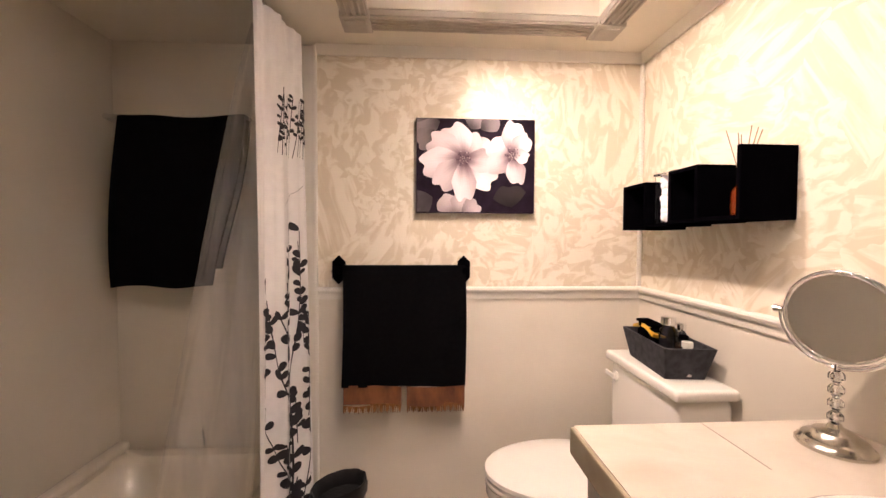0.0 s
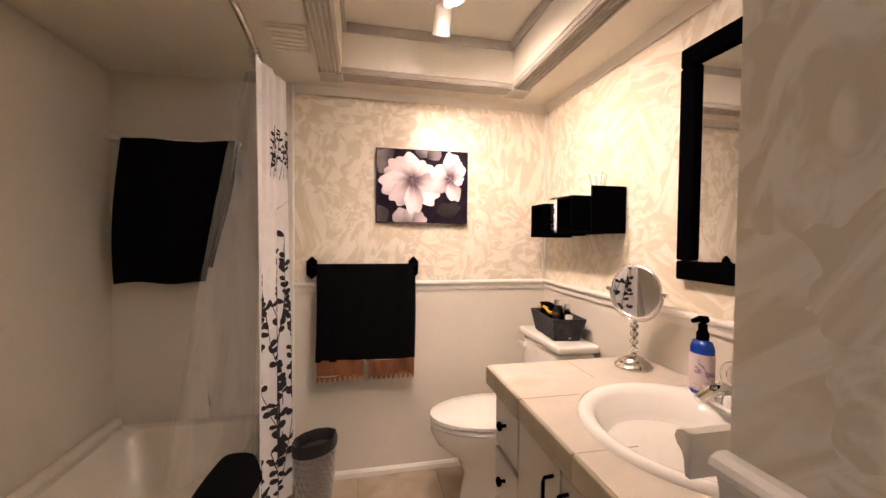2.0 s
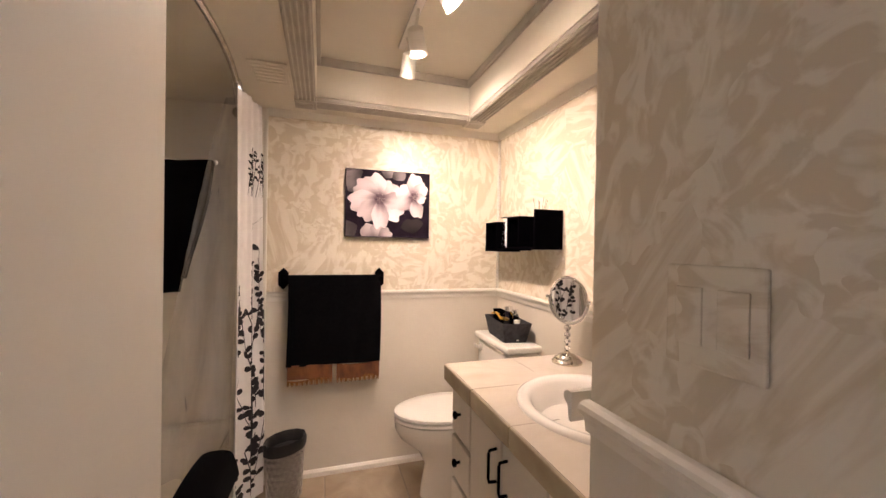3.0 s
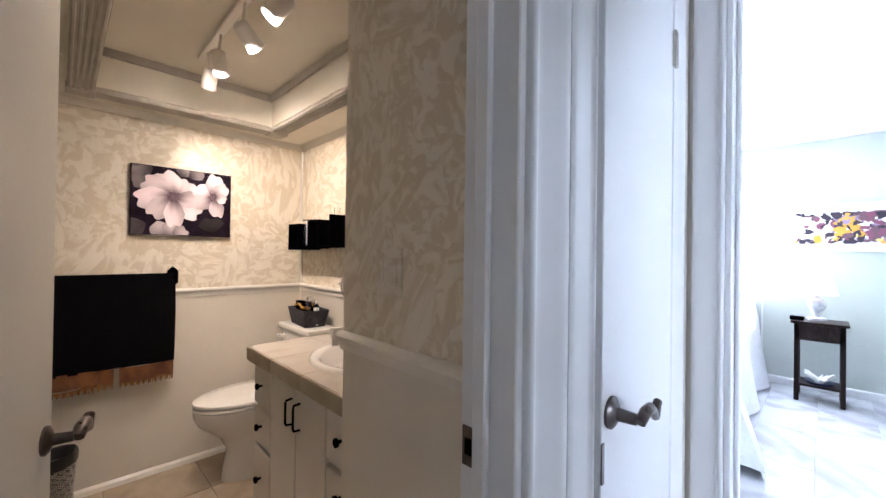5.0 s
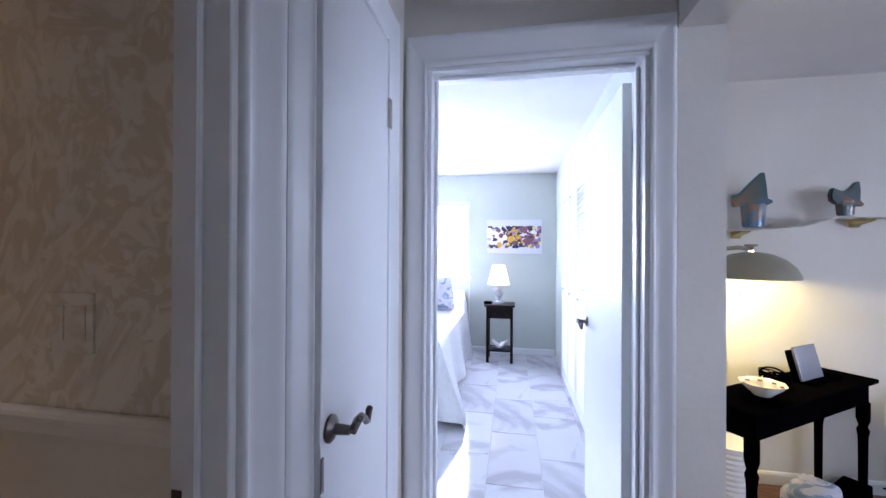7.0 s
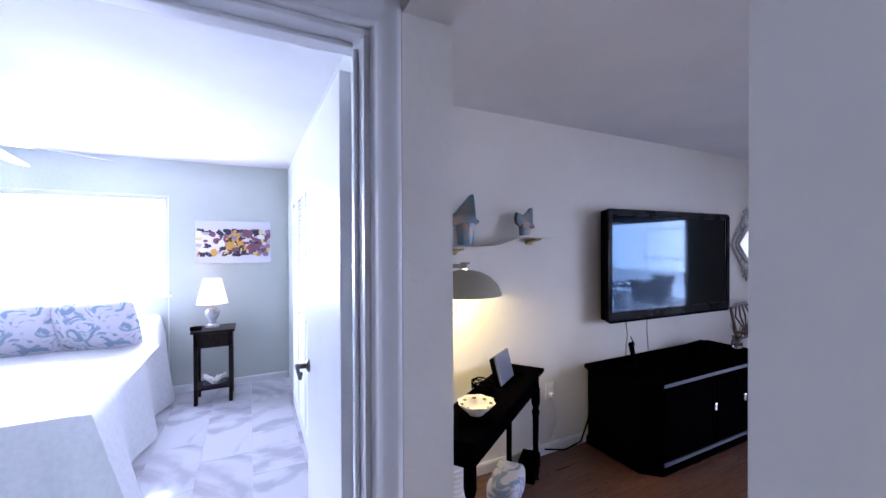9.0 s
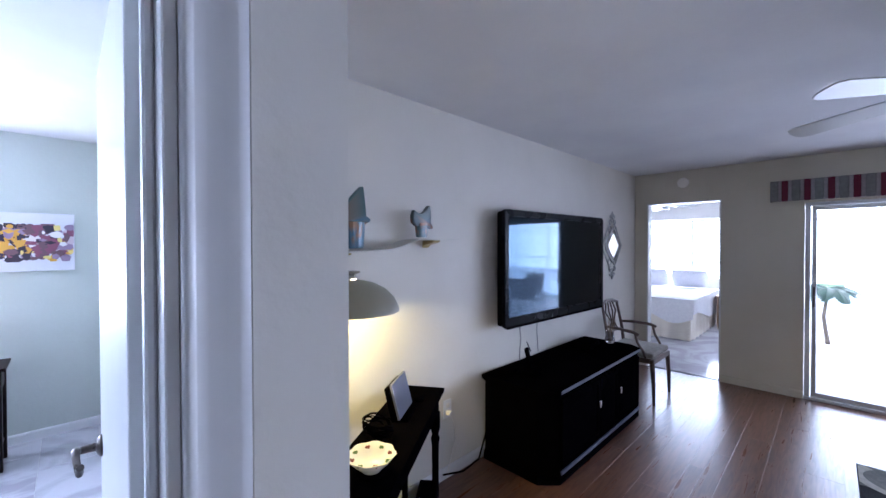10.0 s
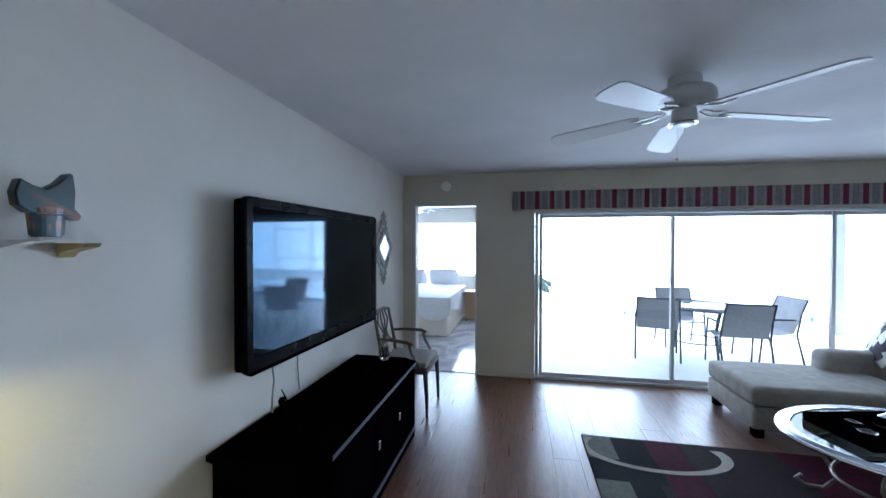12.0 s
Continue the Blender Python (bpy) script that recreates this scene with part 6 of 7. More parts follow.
# arc lamp
M_LAMPGREY = material("warm_grey_enamel", (0.27, 0.25, 0.185), 0.4)
al = thing("arc_lamp", "warm grey arc floor lamp with a wide dome shade, lit", "floor lamp", (3.70, -2.32, 1.236))
dome = [(0.210, 0.0), (0.207, 0.018), (0.187, 0.060), (0.146, 0.101), (0.090, 0.130), (0.03, 0.143), (0.0, 0.144)]
bm = bmesh.new()
add_lathe(bm, dome[:-1] + [(0.004, 0.144)] + [(0.004, 0.141), (0.03, 0.139), (0.088, 0.125), (0.143, 0.097), (0.183, 0.057), (0.203, 0.016), (0.207, 0.0)], 48)
bm.faces.ensure_lookup_table()
for f in [f for f in bm.faces if len(f.verts) > 4]:
    bm.faces.remove(f)
bmesh.ops.recalc_face_normals(bm, faces=bm.faces)
part("shade", bm, M_LAMPGREY, al, "wide dome shade", 40)
part("finial", lathe([(0.010, 0.141), (0.012, 0.170), (0.030, 0.176), (0.030, 0.184), (0.008, 0.186)], 20), M_LAMPGREY, al, "", 50)
arm = [(0.0, 0.0, 0.158), (0.005, 0.06, 0.166), (0.01, 0.14, 0.158), (0.01, 0.22, 0.118), (0.0, 0.29, 0.060), (-0.01, 0.37, -0.06), (-0.01, 0.43, -0.35), (-0.01, 0.46, -0.80), (-0.01, 0.46, -1.215)]
part("arm", tube(arm, 0.012, 12), M_LAMPGREY, al, "curved arm", 60)
part("base", lathe([(0.13, 0), (0.13, 0.012), (0.03, 0.024), (0.015, 0.05)], 32, pose(-0.01, 0.46, -1.235)), M_LAMPGREY, al, "", 40)
part("bulb", lathe([(0.012, 0.15), (0.014, 0.12), (0.030, 0.09), (0.032, 0.07), (0.018, 0.045), (0.004, 0.040)], 20), glow("lamp_bulb", (1.0, 0.82, 0.5), 8), al, "glowing bulb", 60)
part("pull_cord", cone((0.05, 0.03, 0.04), (0.05, 0.03, -0.09), 0.0015, seg=6), M_BRONZE, al)
part("pull_bead", lathe([(0.002, 0.006), (0.008, 0), (0.002, -0.006)], 10, pose(0.05, 0.03, -0.095)), material("brass", (0.5, 0.35, 0.12), 0.3, 1.0), al)

# wavy wall shelf and two ceramic fish
M_SHELF = material("cream_shelf_enamel", (0.66, 0.64, 0.58), 0.4)
shf = thing("wavy_shelf", "thin cream wall shelf with an S shaped step", "wall shelf")


def wave(u, v):
    y = -2.185 - 0.935 * u
    k = min(1, max(0, (u - 0.42) / 0.28))
    return Vector((3.93 - 0.15 * v, y, 1.512 + 0.063 * (3 * k * k - 2 * k ** 3) - 0.006 * math.sin(u * 9) * (1 - k)))


part("board", sheet(50, 4, wave, 0.006), M_SHELF, shf, "", 60)
for y in (-2.34, -2.95):
    part("bracket", prism([(0, 0), (-0.11, 0), (-0.10, -0.012), (-0.02, -0.028), (0, -0.045)], 0.05, pose(3.936, y, 1.503 if y > -2.5 else 1.566) @ XY_TO_XZ), material("brass_bracket", (0.45, 0.36, 0.16), 0.4, 0.6) if y > -2.5 else bpy.data.materials["brass_bracket"], shf, "brass coloured bracket")
M_FISH = vcol("glazed_ceramic", 0.3)


def fish(name, label, place, w, h, body_h, cols, tall):
    """A ceramic fish standing on its tail: a fluted cup below, head and fins above."""
    ob = thing(name, label, "ceramic fish", place)
    bm = bmesh.new()
    col = bm.loops.layers.float_color.new("tone")
    add_lathe(bm, [(w * 0.28, 0), (w * 0.31, body_h * 0.5), (w * 0.345, body_h)], 24, Matrix.Diagonal((0.45, 1, 1, 1)), lambda a, i: 1 + 0.03 * math.cos(7 * a))
    out = [(0.058, 0.125), (0.088, 0.142), (0.083, 0.156), (0.063, 0.165), (0.058, 0.235), (0.048, 0.318), (0.036, 0.316), (0.006, 0.282), (-0.030, 0.240), (-0.062, 0.198), (-0.094, 0.190), (-0.096, 0.150), (-0.090, 0.118), (-0.058, 0.120)] if tall else \
          [(0.040, 0.052), (0.066, 0.050), (0.068, 0.066), (0.054, 0.085), (0.056, 0.140), (0.050, 0.192), (0.038, 0.186), (0.018, 0.158), (-0.008, 0.136), (-0.030, 0.142), (-0.056, 0.158), (-0.066, 0.120), (-0.062, 0.085), (-0.042, 0.066)]
    out = [(x * (1.12 if tall else 1.18), z) for x, z in out]
    m = Matrix.Translation((-0.016, 0, 0)) @ XY_TO_YZ @ Matrix.Diagonal((-1, 1, 1, 1))
    add_prism(bm, out, 0.032, m)
    bmesh.ops.recalc_face_normals(bm, faces=bm.faces)
    bmesh.ops.bevel(bm, geom=[e for e in bm.edges if e.calc_face_angle(0) > 1.0], offset=0.004, segments=2, affect="EDGES", clamp_overlap=True)
    bmesh.ops.subdivide_edges(bm, edges=bm.edges[:], cuts=2)
    for f in bm.faces:
        for lp in f.loops:
            c = lp.vert.co
            k = noise.noise(c * 28 + Vector((place[1] * 3, 0, 0))) * 0.5 + 0.5
            pick = cols[0] if c.z > body_h * 1.25 else (cols[1] if (k > 0.55 and c.z > body_h * 0.25) else cols[2])
            if abs(c.z - body_h * 1.05) < body_h * 0.28 and abs(c.y) < w * 0.2 and k > 0.4:
                pick = cols[1]
            lp[col] = (*[q * (0.75 + 0.5 * k) for q in pick], 1)
    part("body", bm, M_FISH, ob, "")
    part("ridge", box((-0.035, -w * 0.30, body_h * (1.0 if tall else 0.72)), (-0.030, w * 0.30, body_h * (1.0 if tall else 0.72) + 0.004), 0.001, 1), material(name + "_ridge_" + ("a" if tall else "b"), (0.04, 0.09, 0.09), 0.3), ob)
    return ob


fish("ceramic_fish", "tall teal and orange glazed ceramic fish on the shelf", (3.858, -2.415, 1.522), 0.20, 0.32, 0.135, ((0.035, 0.10, 0.10), (0.22, 0.12, 0.06), (0.06, 0.14, 0.20)), True)
fish("ceramic_fish", "small grey green glazed ceramic fish with an orange spot", (3.858, -2.875, 1.584), 0.145, 0.19, 0.085, ((0.022, 0.045, 0.045), (0.20, 0.08, 0.035), (0.028, 0.06, 0.07)), False)

# armchair by the doorway
M_CHAIRW = material("dark_carved_wood", (0.07, 0.045, 0.035), 0.35, second=(0.13, 0.09, 0.07), scale=12)
M_SEAT = material("taupe_seat_fabric", (0.30, 0.28, 0.25), 0.9, second=(0.24, 0.22, 0.19), scale=40, bump=0.5, bump_scale=300)
ch = thing("armchair", "dark wooden armchair with an openwork back and padded seat", "chair", (3.585, -5.60, 0), 180)
for y in (-0.24, 0.24):
    part("leg", tube([(0.245, y * 1.02, 0), (0.24, y, 0.20), (0.225, y, 0.43)], [0.014, 0.019, 0.023], 8), M_CHAIRW, ch, "", 60)
    part("leg", tube([(-0.25, y * 0.9, 0), (-0.22, y * 0.88, 0.25), (-0.20, y * 0.86, 0.44)], [0.014, 0.018, 0.02], 8), M_CHAIRW, ch, "", 60)
    part("back_post", tube([(-0.20, y * 0.86, 0.44), (-0.215, y * 0.85, 0.60), (-0.25, y * 0.82, 0.78), (-0.275, y * 0.80, 0.90)], [0.019, 0.017, 0.015, 0.013], 8), M_CHAIRW, ch, "", 60)
    part("armrest", tube([(-0.235, y * 0.86, 0.68), (-0.10, y * 1.0, 0.685), (0.06, y * 1.10, 0.675), (0.115, y * 1.10, 0.655)], [0.013, 0.015, 0.017, 0.014], 8), M_CHAIRW, ch, "", 60)
    part("arm_support", tube([(0.08, y * 1.09, 0.665), (0.10, y * 1.08, 0.58), (0.15, y * 1.04, 0.50), (0.17, y, 0.44)], 0.013, 8), M_CHAIRW, ch, "", 60)
part("seat_rail", box((-0.22, -0.245, 0.385), (0.245, 0.245, 0.435), 0.008), M_CHAIRW, ch)
part("seat", box((-0.215, -0.24, 0.436), (0.24, 0.24, 0.49), 0.025, 4), M_SEAT, ch, "padded taupe seat", 60)
part("top_rail", tube([(-0.272, -0.20, 0.895), (-0.285, -0.08, 0.925), (-0.285, 0.08, 0.925), (-0.272, 0.20, 0.895)], 0.017, 8), M_CHAIRW, ch, "", 60)
part("lower_rail", tube([(-0.222, -0.20, 0.60), (-0.228, 0, 0.61), (-0.222, 0.20, 0.60)], 0.012, 8), M_CHAIRW, ch, "", 60)
for k, y in enumerate((-0.09, -0.03, 0.03, 0.09)):
    part("splat", tube([(-0.226, y * 1.2, 0.61), (-0.24, y * 0.4, 0.70), (-0.262, y * 1.5, 0.81), (-0.283, y * 0.9, 0.915)], 0.008, 6), M_CHAIRW, ch, "", 60)

# rug
M_RUGS = {"grey": material("grey_rug_wool", (0.15, 0.15, 0.13), 0.95, second=(0.11, 0.11, 0.10), scale=40, bump=0.8, bump_scale=250, Specular_IOR_Level=0.12),
          "black": material("black_rug_wool", (0.004, 0.004, 0.006), 0.95, second=(0.007, 0.007, 0.009), scale=40, bump=0.8, bump_scale=250, Specular_IOR_Level=0.12),
          "red": material("wine_rug_wool", (0.050, 0.004, 0.017), 0.95, second=(0.034, 0.003, 0.012), scale=40, bump=0.8, bump_scale=250, Specular_IOR_Level=0.12),
          "brown": material("brown_rug_wool", (0.018, 0.011, 0.013), 0.95, second=(0.028, 0.017, 0.017), scale=40, bump=0.8, bump_scale=250, Specular_IOR_Level=0.12),
          "ring": material("beige_rug_wool", (0.36, 0.34, 0.29), 0.95, second=(0.30, 0.28, 0.24), scale=40, bump=0.8, bump_scale=250, Specular_IOR_Level=0.12)}
rug = thing("area_rug", "dark patchwork rug with wine stripes and beige rings", "rug", (2.03, -5.30, 0.002))
part("ground", box((-2.6, 0, 0), (0, 1.75, 0.009), 0.003, 1), M_RUGS["black"], rug)
for x0, x1, y0, y1, c in ((-0.215, -0.004, 0.004, 0.34, "grey"), (-0.215, -0.004, 0.345, 0.60, "black"), (-0.215, -0.004, 0.605, 1.745, "grey"), (-0.70, -0.46, 0.004, 1.10, "red"), (-0.46, -0.40, 0.6, 1.10, "brown"),
                          (-1.35, -0.705, 0.004, 0.75, "brown"), (-1.35, -1.02, 0.755, 1.745, "red"), (-2.0, -1.355, 0.004, 1.0, "red"), (-2.596, -2.005, 0.6, 1.745, "brown")):
    part("patch", box((x0, y0, 0.0092), (x1, y1, 0.0105)), M_RUGS[c], rug, "%s coloured patch" % {"grey": "grey", "black": "black", "red": "wine", "brown": "brown"}[c])


def rug_ring(cx, cy, r, a0, a1, w, level):
    bm = bmesh.new()
    pts = [(cx + rr * math.cos(radians(a)), cy + rr * 0.55 * math.sin(radians(a))) for rr, seq in ((r, range(a0, a1 + 1, 6)), (r - w, range(a1, a0 - 1, -6))) for a in seq]
    pts = [(min(-0.004, x), max(0.004, y)) for x, y in pts]
    a = [bm.verts.new((x, y, level)) for x, y in pts]
    n = len(a) // 2
    for i in range(n - 1):
        bm.faces.new((a[i], a[i + 1], a[-2 - i], a[-1 - i]))
    bmesh.ops.recalc_face_normals(bm, faces=bm.faces)
    bmesh.ops.solidify(bm, geom=bm.faces[:], thickness=0.0012)
    part("ring", bm, M_RUGS["ring"], rug, "beige ring")


rug_ring(-0.48, 0.17, 0.53, -30, 200, 0.075, 0.0125)
rug_ring(-1.35, 0.90, 0.42, 0, 360, 0.075, 0.0125)

# chaise sofa
M_SOFA = material("greige_sofa_fabric", (0.33, 0.31, 0.28), 0.9, second=(0.27, 0.25, 0.225), scale=12, bump=0.5, bump_scale=300)
sofa = thing("sectional_sofa", "greige sectional sofa with a chaise beside the glass doors", "sofa", (0.68, -6.27, 0))
part("base", box((-1.75, 0.0, 0.075), (0.0, 0.76, 0.255), 0.03, 3), M_SOFA, sofa, "", 60)
part("chaise_cushion", box((-1.20, -0.005, 0.26), (0.005, 0.765, 0.425), 0.05, 4), M_SOFA, sofa, "", 60)
part("base", box((-1.75, 0.765, 0.075), (-0.95, 2.6, 0.255), 0.03, 3), M_SOFA, sofa, "", 60)
part("seat_cushion", box((-1.75, 0.775, 0.26), (-0.94, 1.66, 0.425), 0.05, 4), M_SOFA, sofa, "", 60)
part("seat_cushion", box((-1.75, 1.67, 0.26), (-0.94, 2.58, 0.425), 0.05, 4), M_SOFA, sofa, "", 60)
part("back", box((-2.0, 0.0, 0.075), (-1.56, 2.6, 0.80), 0.08, 4), M_SOFA, sofa, "", 60)
part("arm", box((-1.85, -0.015, 0.26), (-0.86, 0.20, 0.60), 0.09, 5), M_SOFA, sofa, "rounded arm", 60)
for x, y in ((-0.06, 0.06), (-0.06, 0.70), (-1.0, 2.5), (-1.9, 0.06)):
    part("foot", box((x - 0.035, y - 0.035, 0.0), (x + 0.035, y + 0.035, 0.074), 0.004), M_BLACK, sofa, "black block foot")
M_DOTS = material("floral_cushion_fabric", (0.62, 0.60, 0.55), 0.9, second=(0.03, 0.02, 0.03), scale=9, detail=1, mix=(0.54, 0.57), bump=0.3, bump_scale=300)
cushion("sofa_cushion", "pale cushion with black and wine floral print on the sofa", (-0.72, -6.16, 0.70), 66, 0, 65, 0.52, 0.46, 0.17, M_DOTS)
cushion("sofa_cushion", "second floral cushion leaning on the sofa back", (-0.98, -5.95, 0.68), 66, 0, 80, 0.50, 0.44, 0.16, M_DOTS)

# coffee table
tab = thing("coffee_table", "oval glass coffee table on scrolled iron legs", "coffee table", (0.27, -4.62, 0))
ov = [(0.70 * math.cos(2 * math.pi * k / 64), 0.52 * math.sin(2 * math.pi * k / 64)) for k in range(64)]
part("top", prism(ov, 0.012, pose(0, 0, 0.440)), clear("smoked_table_glass", (0.55, 0.62, 0.66)), tab, "smoked oval glass top")
part("rim", tube([(x * 1.002, y * 1.002, 0.446) for x, y in ov], 0.013, 8, True), M_CHROME, tab, "polished bevelled rim", 60)
bm = bmesh.new()
bands = [[bm.verts.new((x * f, y * f, z)) for x, y in ov] for f, z in ((1.0, 0.4525), (0.985, 0.4575), (0.905, 0.4610), (0.895, 0.4530))]
for a, b in zip(bands, bands[1:] + bands[:1]):
    for k in range(64):
        bm.faces.new((a[k], a[(k + 1) % 64], b[(k + 1) % 64], b[k]))
bmesh.ops.recalc_face_normals(bm, faces=bm.faces)
part("bevel_band", bm, material("bevelled_glass_band", (0.55, 0.60, 0.64), 0.12, 0.7), tab, "wide pale bevelled glass border", 40)
M_IRON = material("bronzed_iron", (0.20, 0.17, 0.14), 0.35, 0.8)
part("ring", tube([(x * 0.62, y * 0.62, 0.20) for x, y in ov[::2]], 0.009, 8, True), M_IRON, tab, "", 60)
for a in (35, 145, 215, 325):
    c, s_ = math.cos(radians(a)), math.sin(radians(a))
    pts = [(0.36, 0.428), (0.46, 0.36), (0.50, 0.28), (0.44, 0.20), (0.40, 0.12), (0.46, 0.04), (0.55, 0.024), (0.60, 0.055), (0.57, 0.085)]
    part("leg", tube([(r * c, r * s_ * 0.8, z) for r, z in pts], 0.011, 9), M_IRON, tab, "scrolled iron leg", 60)
    part("scroll", tube([((0.44 + 0.07 * math.cos(q) * (1 - q / 9)) * c, (0.44 + 0.07 * math.cos(q) * (1 - q / 9)) * s_ * 0.8, 0.31 + 0.07 * math.sin(q) * (1 - q / 9)) for q in (k * 0.4 for k in range(16))], 0.007, 7), M_IRON, tab, "", 60)
tray = thing("serving_tray", "black lacquered serving tray on the coffee table", "tray", (0.42, -4.72, 0.453), 12)
part("bottom", box((-0.30, -0.20, 0), (0.30, 0.20, 0.010)), M_BLACK, tray)
for lo, hi in (((-0.30, 0.19, 0.0105), (0.30, 0.20, 0.05)), ((-0.30, -0.20, 0.0105), (0.30, -0.19, 0.05)), ((-0.30, -0.189, 0.0105), (-0.29, 0.189, 0.06)), ((0.29, -0.189, 0.0105), (0.30, 0.189, 0.06))):
    part("rim", box(lo, hi, 0.003), M_BLACK, tray)
cand = thing("candle_jar", "silver banded glass jar on the tray", "candle", (0.40, -4.74, 0.4635))
part("jar", lathe([(0.045, 0), (0.048, 0.01), (0.048, 0.06), (0.044, 0.07), (0.020, 0.075)], 28), M_BLACK, cand, "", 50)
part("band", lathe([(0.049, 0.028), (0.050, 0.032), (0.049, 0.036)], 28), M_CHROME, cand, "silver band", 50)
part("lid", lathe([(0.030, 0.0755), (0.034, 0.085), (0.010, 0.098), (0.004, 0.11)], 24), M_CHROME, cand, "silver lid", 50)
twigs = thing("twig_diffuser", "slim bottle with thin sticks on the tray", "reed diffuser", (0.30, -4.84, 0.4635))
part("bottle", lathe([(0.02, 0), (0.022, 0.05), (0.01, 0.06), (0.01, 0.075)], 16), M_GLASS, twigs, "", 50)
for k in range(5):
    part("stick", cone((0, 0, 0.03), (0.03 * math.cos(k * 1.3), 0.03 * math.sin(k * 1.3), 0.20), 0.0014, seg=5), M_STICK, twigs)
for x, y, r in ((0.55, -4.66, 0.045), (0.30, -4.63, 0.04), (0.52, -4.80, 0.035)):
    gl = thing("glass_dish", "small clear glass dish on the tray", "dish", (x, y, 0.4635), group="dishes on the tray")
    part("dish", lathe([(r * 0.6, 0), (r, 0.022), (r * 0.95, 0.022), (r * 0.5, 0.005)], 22), M_GLASS, gl, "", 60)

# valance and sliding doors
M_STRIPE = {"red": material("wine_stripe_fabric", (0.105, 0.010, 0.03), 0.9, second=(0.12, 0.01, 0.03), scale=30, bump=0.3), "grey": material("grey_stripe_fabric", (0.20, 0.195, 0.195), 0.9, second=(0.16, 0.155, 0.155), scale=30, bump=0.3),
            "pale": material("pale_stripe_fabric", (0.30, 0.275, 0.275), 0.9, second=(0.25, 0.23, 0.23), scale=30, bump=0.3)}
val = thing("valance", "padded valance in wine, grey and pale stripes", "valance", (2.608, -6.50, 1.965))
xx, k = 0.0, 0
while xx < 4.75:
    w_, c = ((0.060, "grey"), (0.028, "pale"), (0.048, "red"), (0.028, "pale"))[k % 4]
    part("stripe", box((-xx - w_ + 0.0005, -0.012, 0), (-xx, 0.012, 0.205), 0.006, 2), M_STRIPE[c], val, {"red": "wine stripe", "grey": "grey stripe", "pale": "pale stripe"}[c])
    xx, k = xx + w_, k + 1
part("return_end", box((-0.012, -0.086, 0), (0.0, -0.0125, 0.205), 0.003), M_STRIPE["grey"], val)
part("top_board", box((-4.72, -0.086, 0.19), (-0.013, -0.0125, 0.204)), M_STRIPE["grey"], val)
M_ALU = material("anodised_aluminium", (0.55, 0.56, 0.58), 0.45, 0.3)
gd = thing("sliding_doors", "aluminium framed sliding glass doors to the patio", "sliding door", (0, -6.64, 0))
part("head_track", box((-2.09, -0.04, 1.915), (2.35, 0.04, 1.948), 0.002, 1), M_ALU, gd)
part("sill_track", box((-2.09, -0.045, 0.0), (2.35, 0.045, 0.028), 0.002, 1), M_ALU, gd)
for x0, x1, y in ((2.31, 2.348, 0.0), (-2.09, -2.05, 0.0)):
    part("jamb", box((x0, -0.035, 0.029), (x1, 0.035, 1.914), 0.002, 1), M_ALU, gd)
for x0, x1, y in ((0.86, 2.30, 0.012), (-0.64, 0.895, -0.014), (-2.04, -0.60, 0.012)):
    leafp = part("door_frame", box((x0, y - 0.011, 0.030), (x1, y + 0.011, 0.075), 0.002, 1), M_ALU, gd)
    for lo, hi in (((x0, 0.0755), (x0 + 0.035, 1.87)), ((x1 - 0.035, 0.0755), (x1, 1.87)), ((x0, 1.8705), (x1, 1.913))):
        part("stile", box((lo[0], y - 0.011, lo[1]), (hi[0], y + 0.011, hi[1]), 0.002, 1), M_ALU, leafp)
    g = part("pane", box((x0 + 0.034, y - 0.003, 0.074), (x1 - 0.034, y + 0.003, 1.871)), M_GLASS, leafp)
    g.visible_shadow = False
part("pull_handle", box((2.27, 0.0235, 0.92), (2.29, 0.05, 1.12), 0.006), M_BRONZE, gd)
smoke = thing("smoke_detector", "round white smoke detector high on the wall", "smoke detector", (3.40, -6.585, 2.262))
part("body", lathe([(0.062, 0), (0.060, 0.022), (0.045, 0.032)], 32, pose(0, 0, 0, -90)), M_WHITEPORC, smoke, "", 45)

# ---- patio ----
M_PATIO = material("white_patio_coating", (0.74, 0.74, 0.73), 0.7, second=(0.66, 0.66, 0.65), scale=3, bump=0.2)
flat("patio_floor", (-7.0, -11.2, -0.12), (2.42, -6.71, -0.02), M_PATIO)
flat("patio_roof", (-7.0, -10.3, 2.42), (2.42, -6.71, 2.5), M_CEIL)
flat("ground", (-60, -60, -0.5), (60, 60, -0.13), material("lawn_ground", (0.10, 0.16, 0.05), 0.95, second=(0.07, 0.12, 0.03), scale=6, bump=1.0))
M_POOL = material("pool_water", (0.05, 0.42, 0.50), 0.05)
flat("pool_water", (-7.0, -16.5, -0.13), (1.0, -11.21, -0.06), M_POOL)
flat("pool_deck_east", (1.01, -16.5, -0.13), (6.0, -11.21, -0.03), M_PATIO)
flat("pool_deck", (-7.0, -19.5, -0.13), (6.0, -16.51, -0.03), M_PATIO)
SKYW = glow("hazy_bright_sky", (0.82, 0.94, 1.0), 9.0)
part("backdrop", box((-30, -24.2, -0.2), (16, -24.0, 14)), SKYW, kind="structure")
part("backdrop_east", box((7.6, -1.5, 0.2), (7.7, 2.6, 3.5)), SKYW, kind="structure")
part("backdrop_guest", box((2.6, -11.6, 0.2), (6.6, -11.5, 3.2)), SKYW, kind="structure")
cage = thing("pool_screen_frame", "white aluminium pool screen frame", "screen enclosure", (0, -16.6, 0))
for k in range(6):
    part("post", box((-6.9 + 1.9 * k, -0.03, -0.03), (-6.83 + 1.9 * k, 0.03, 3.4)), M_WHITETRIM, cage)
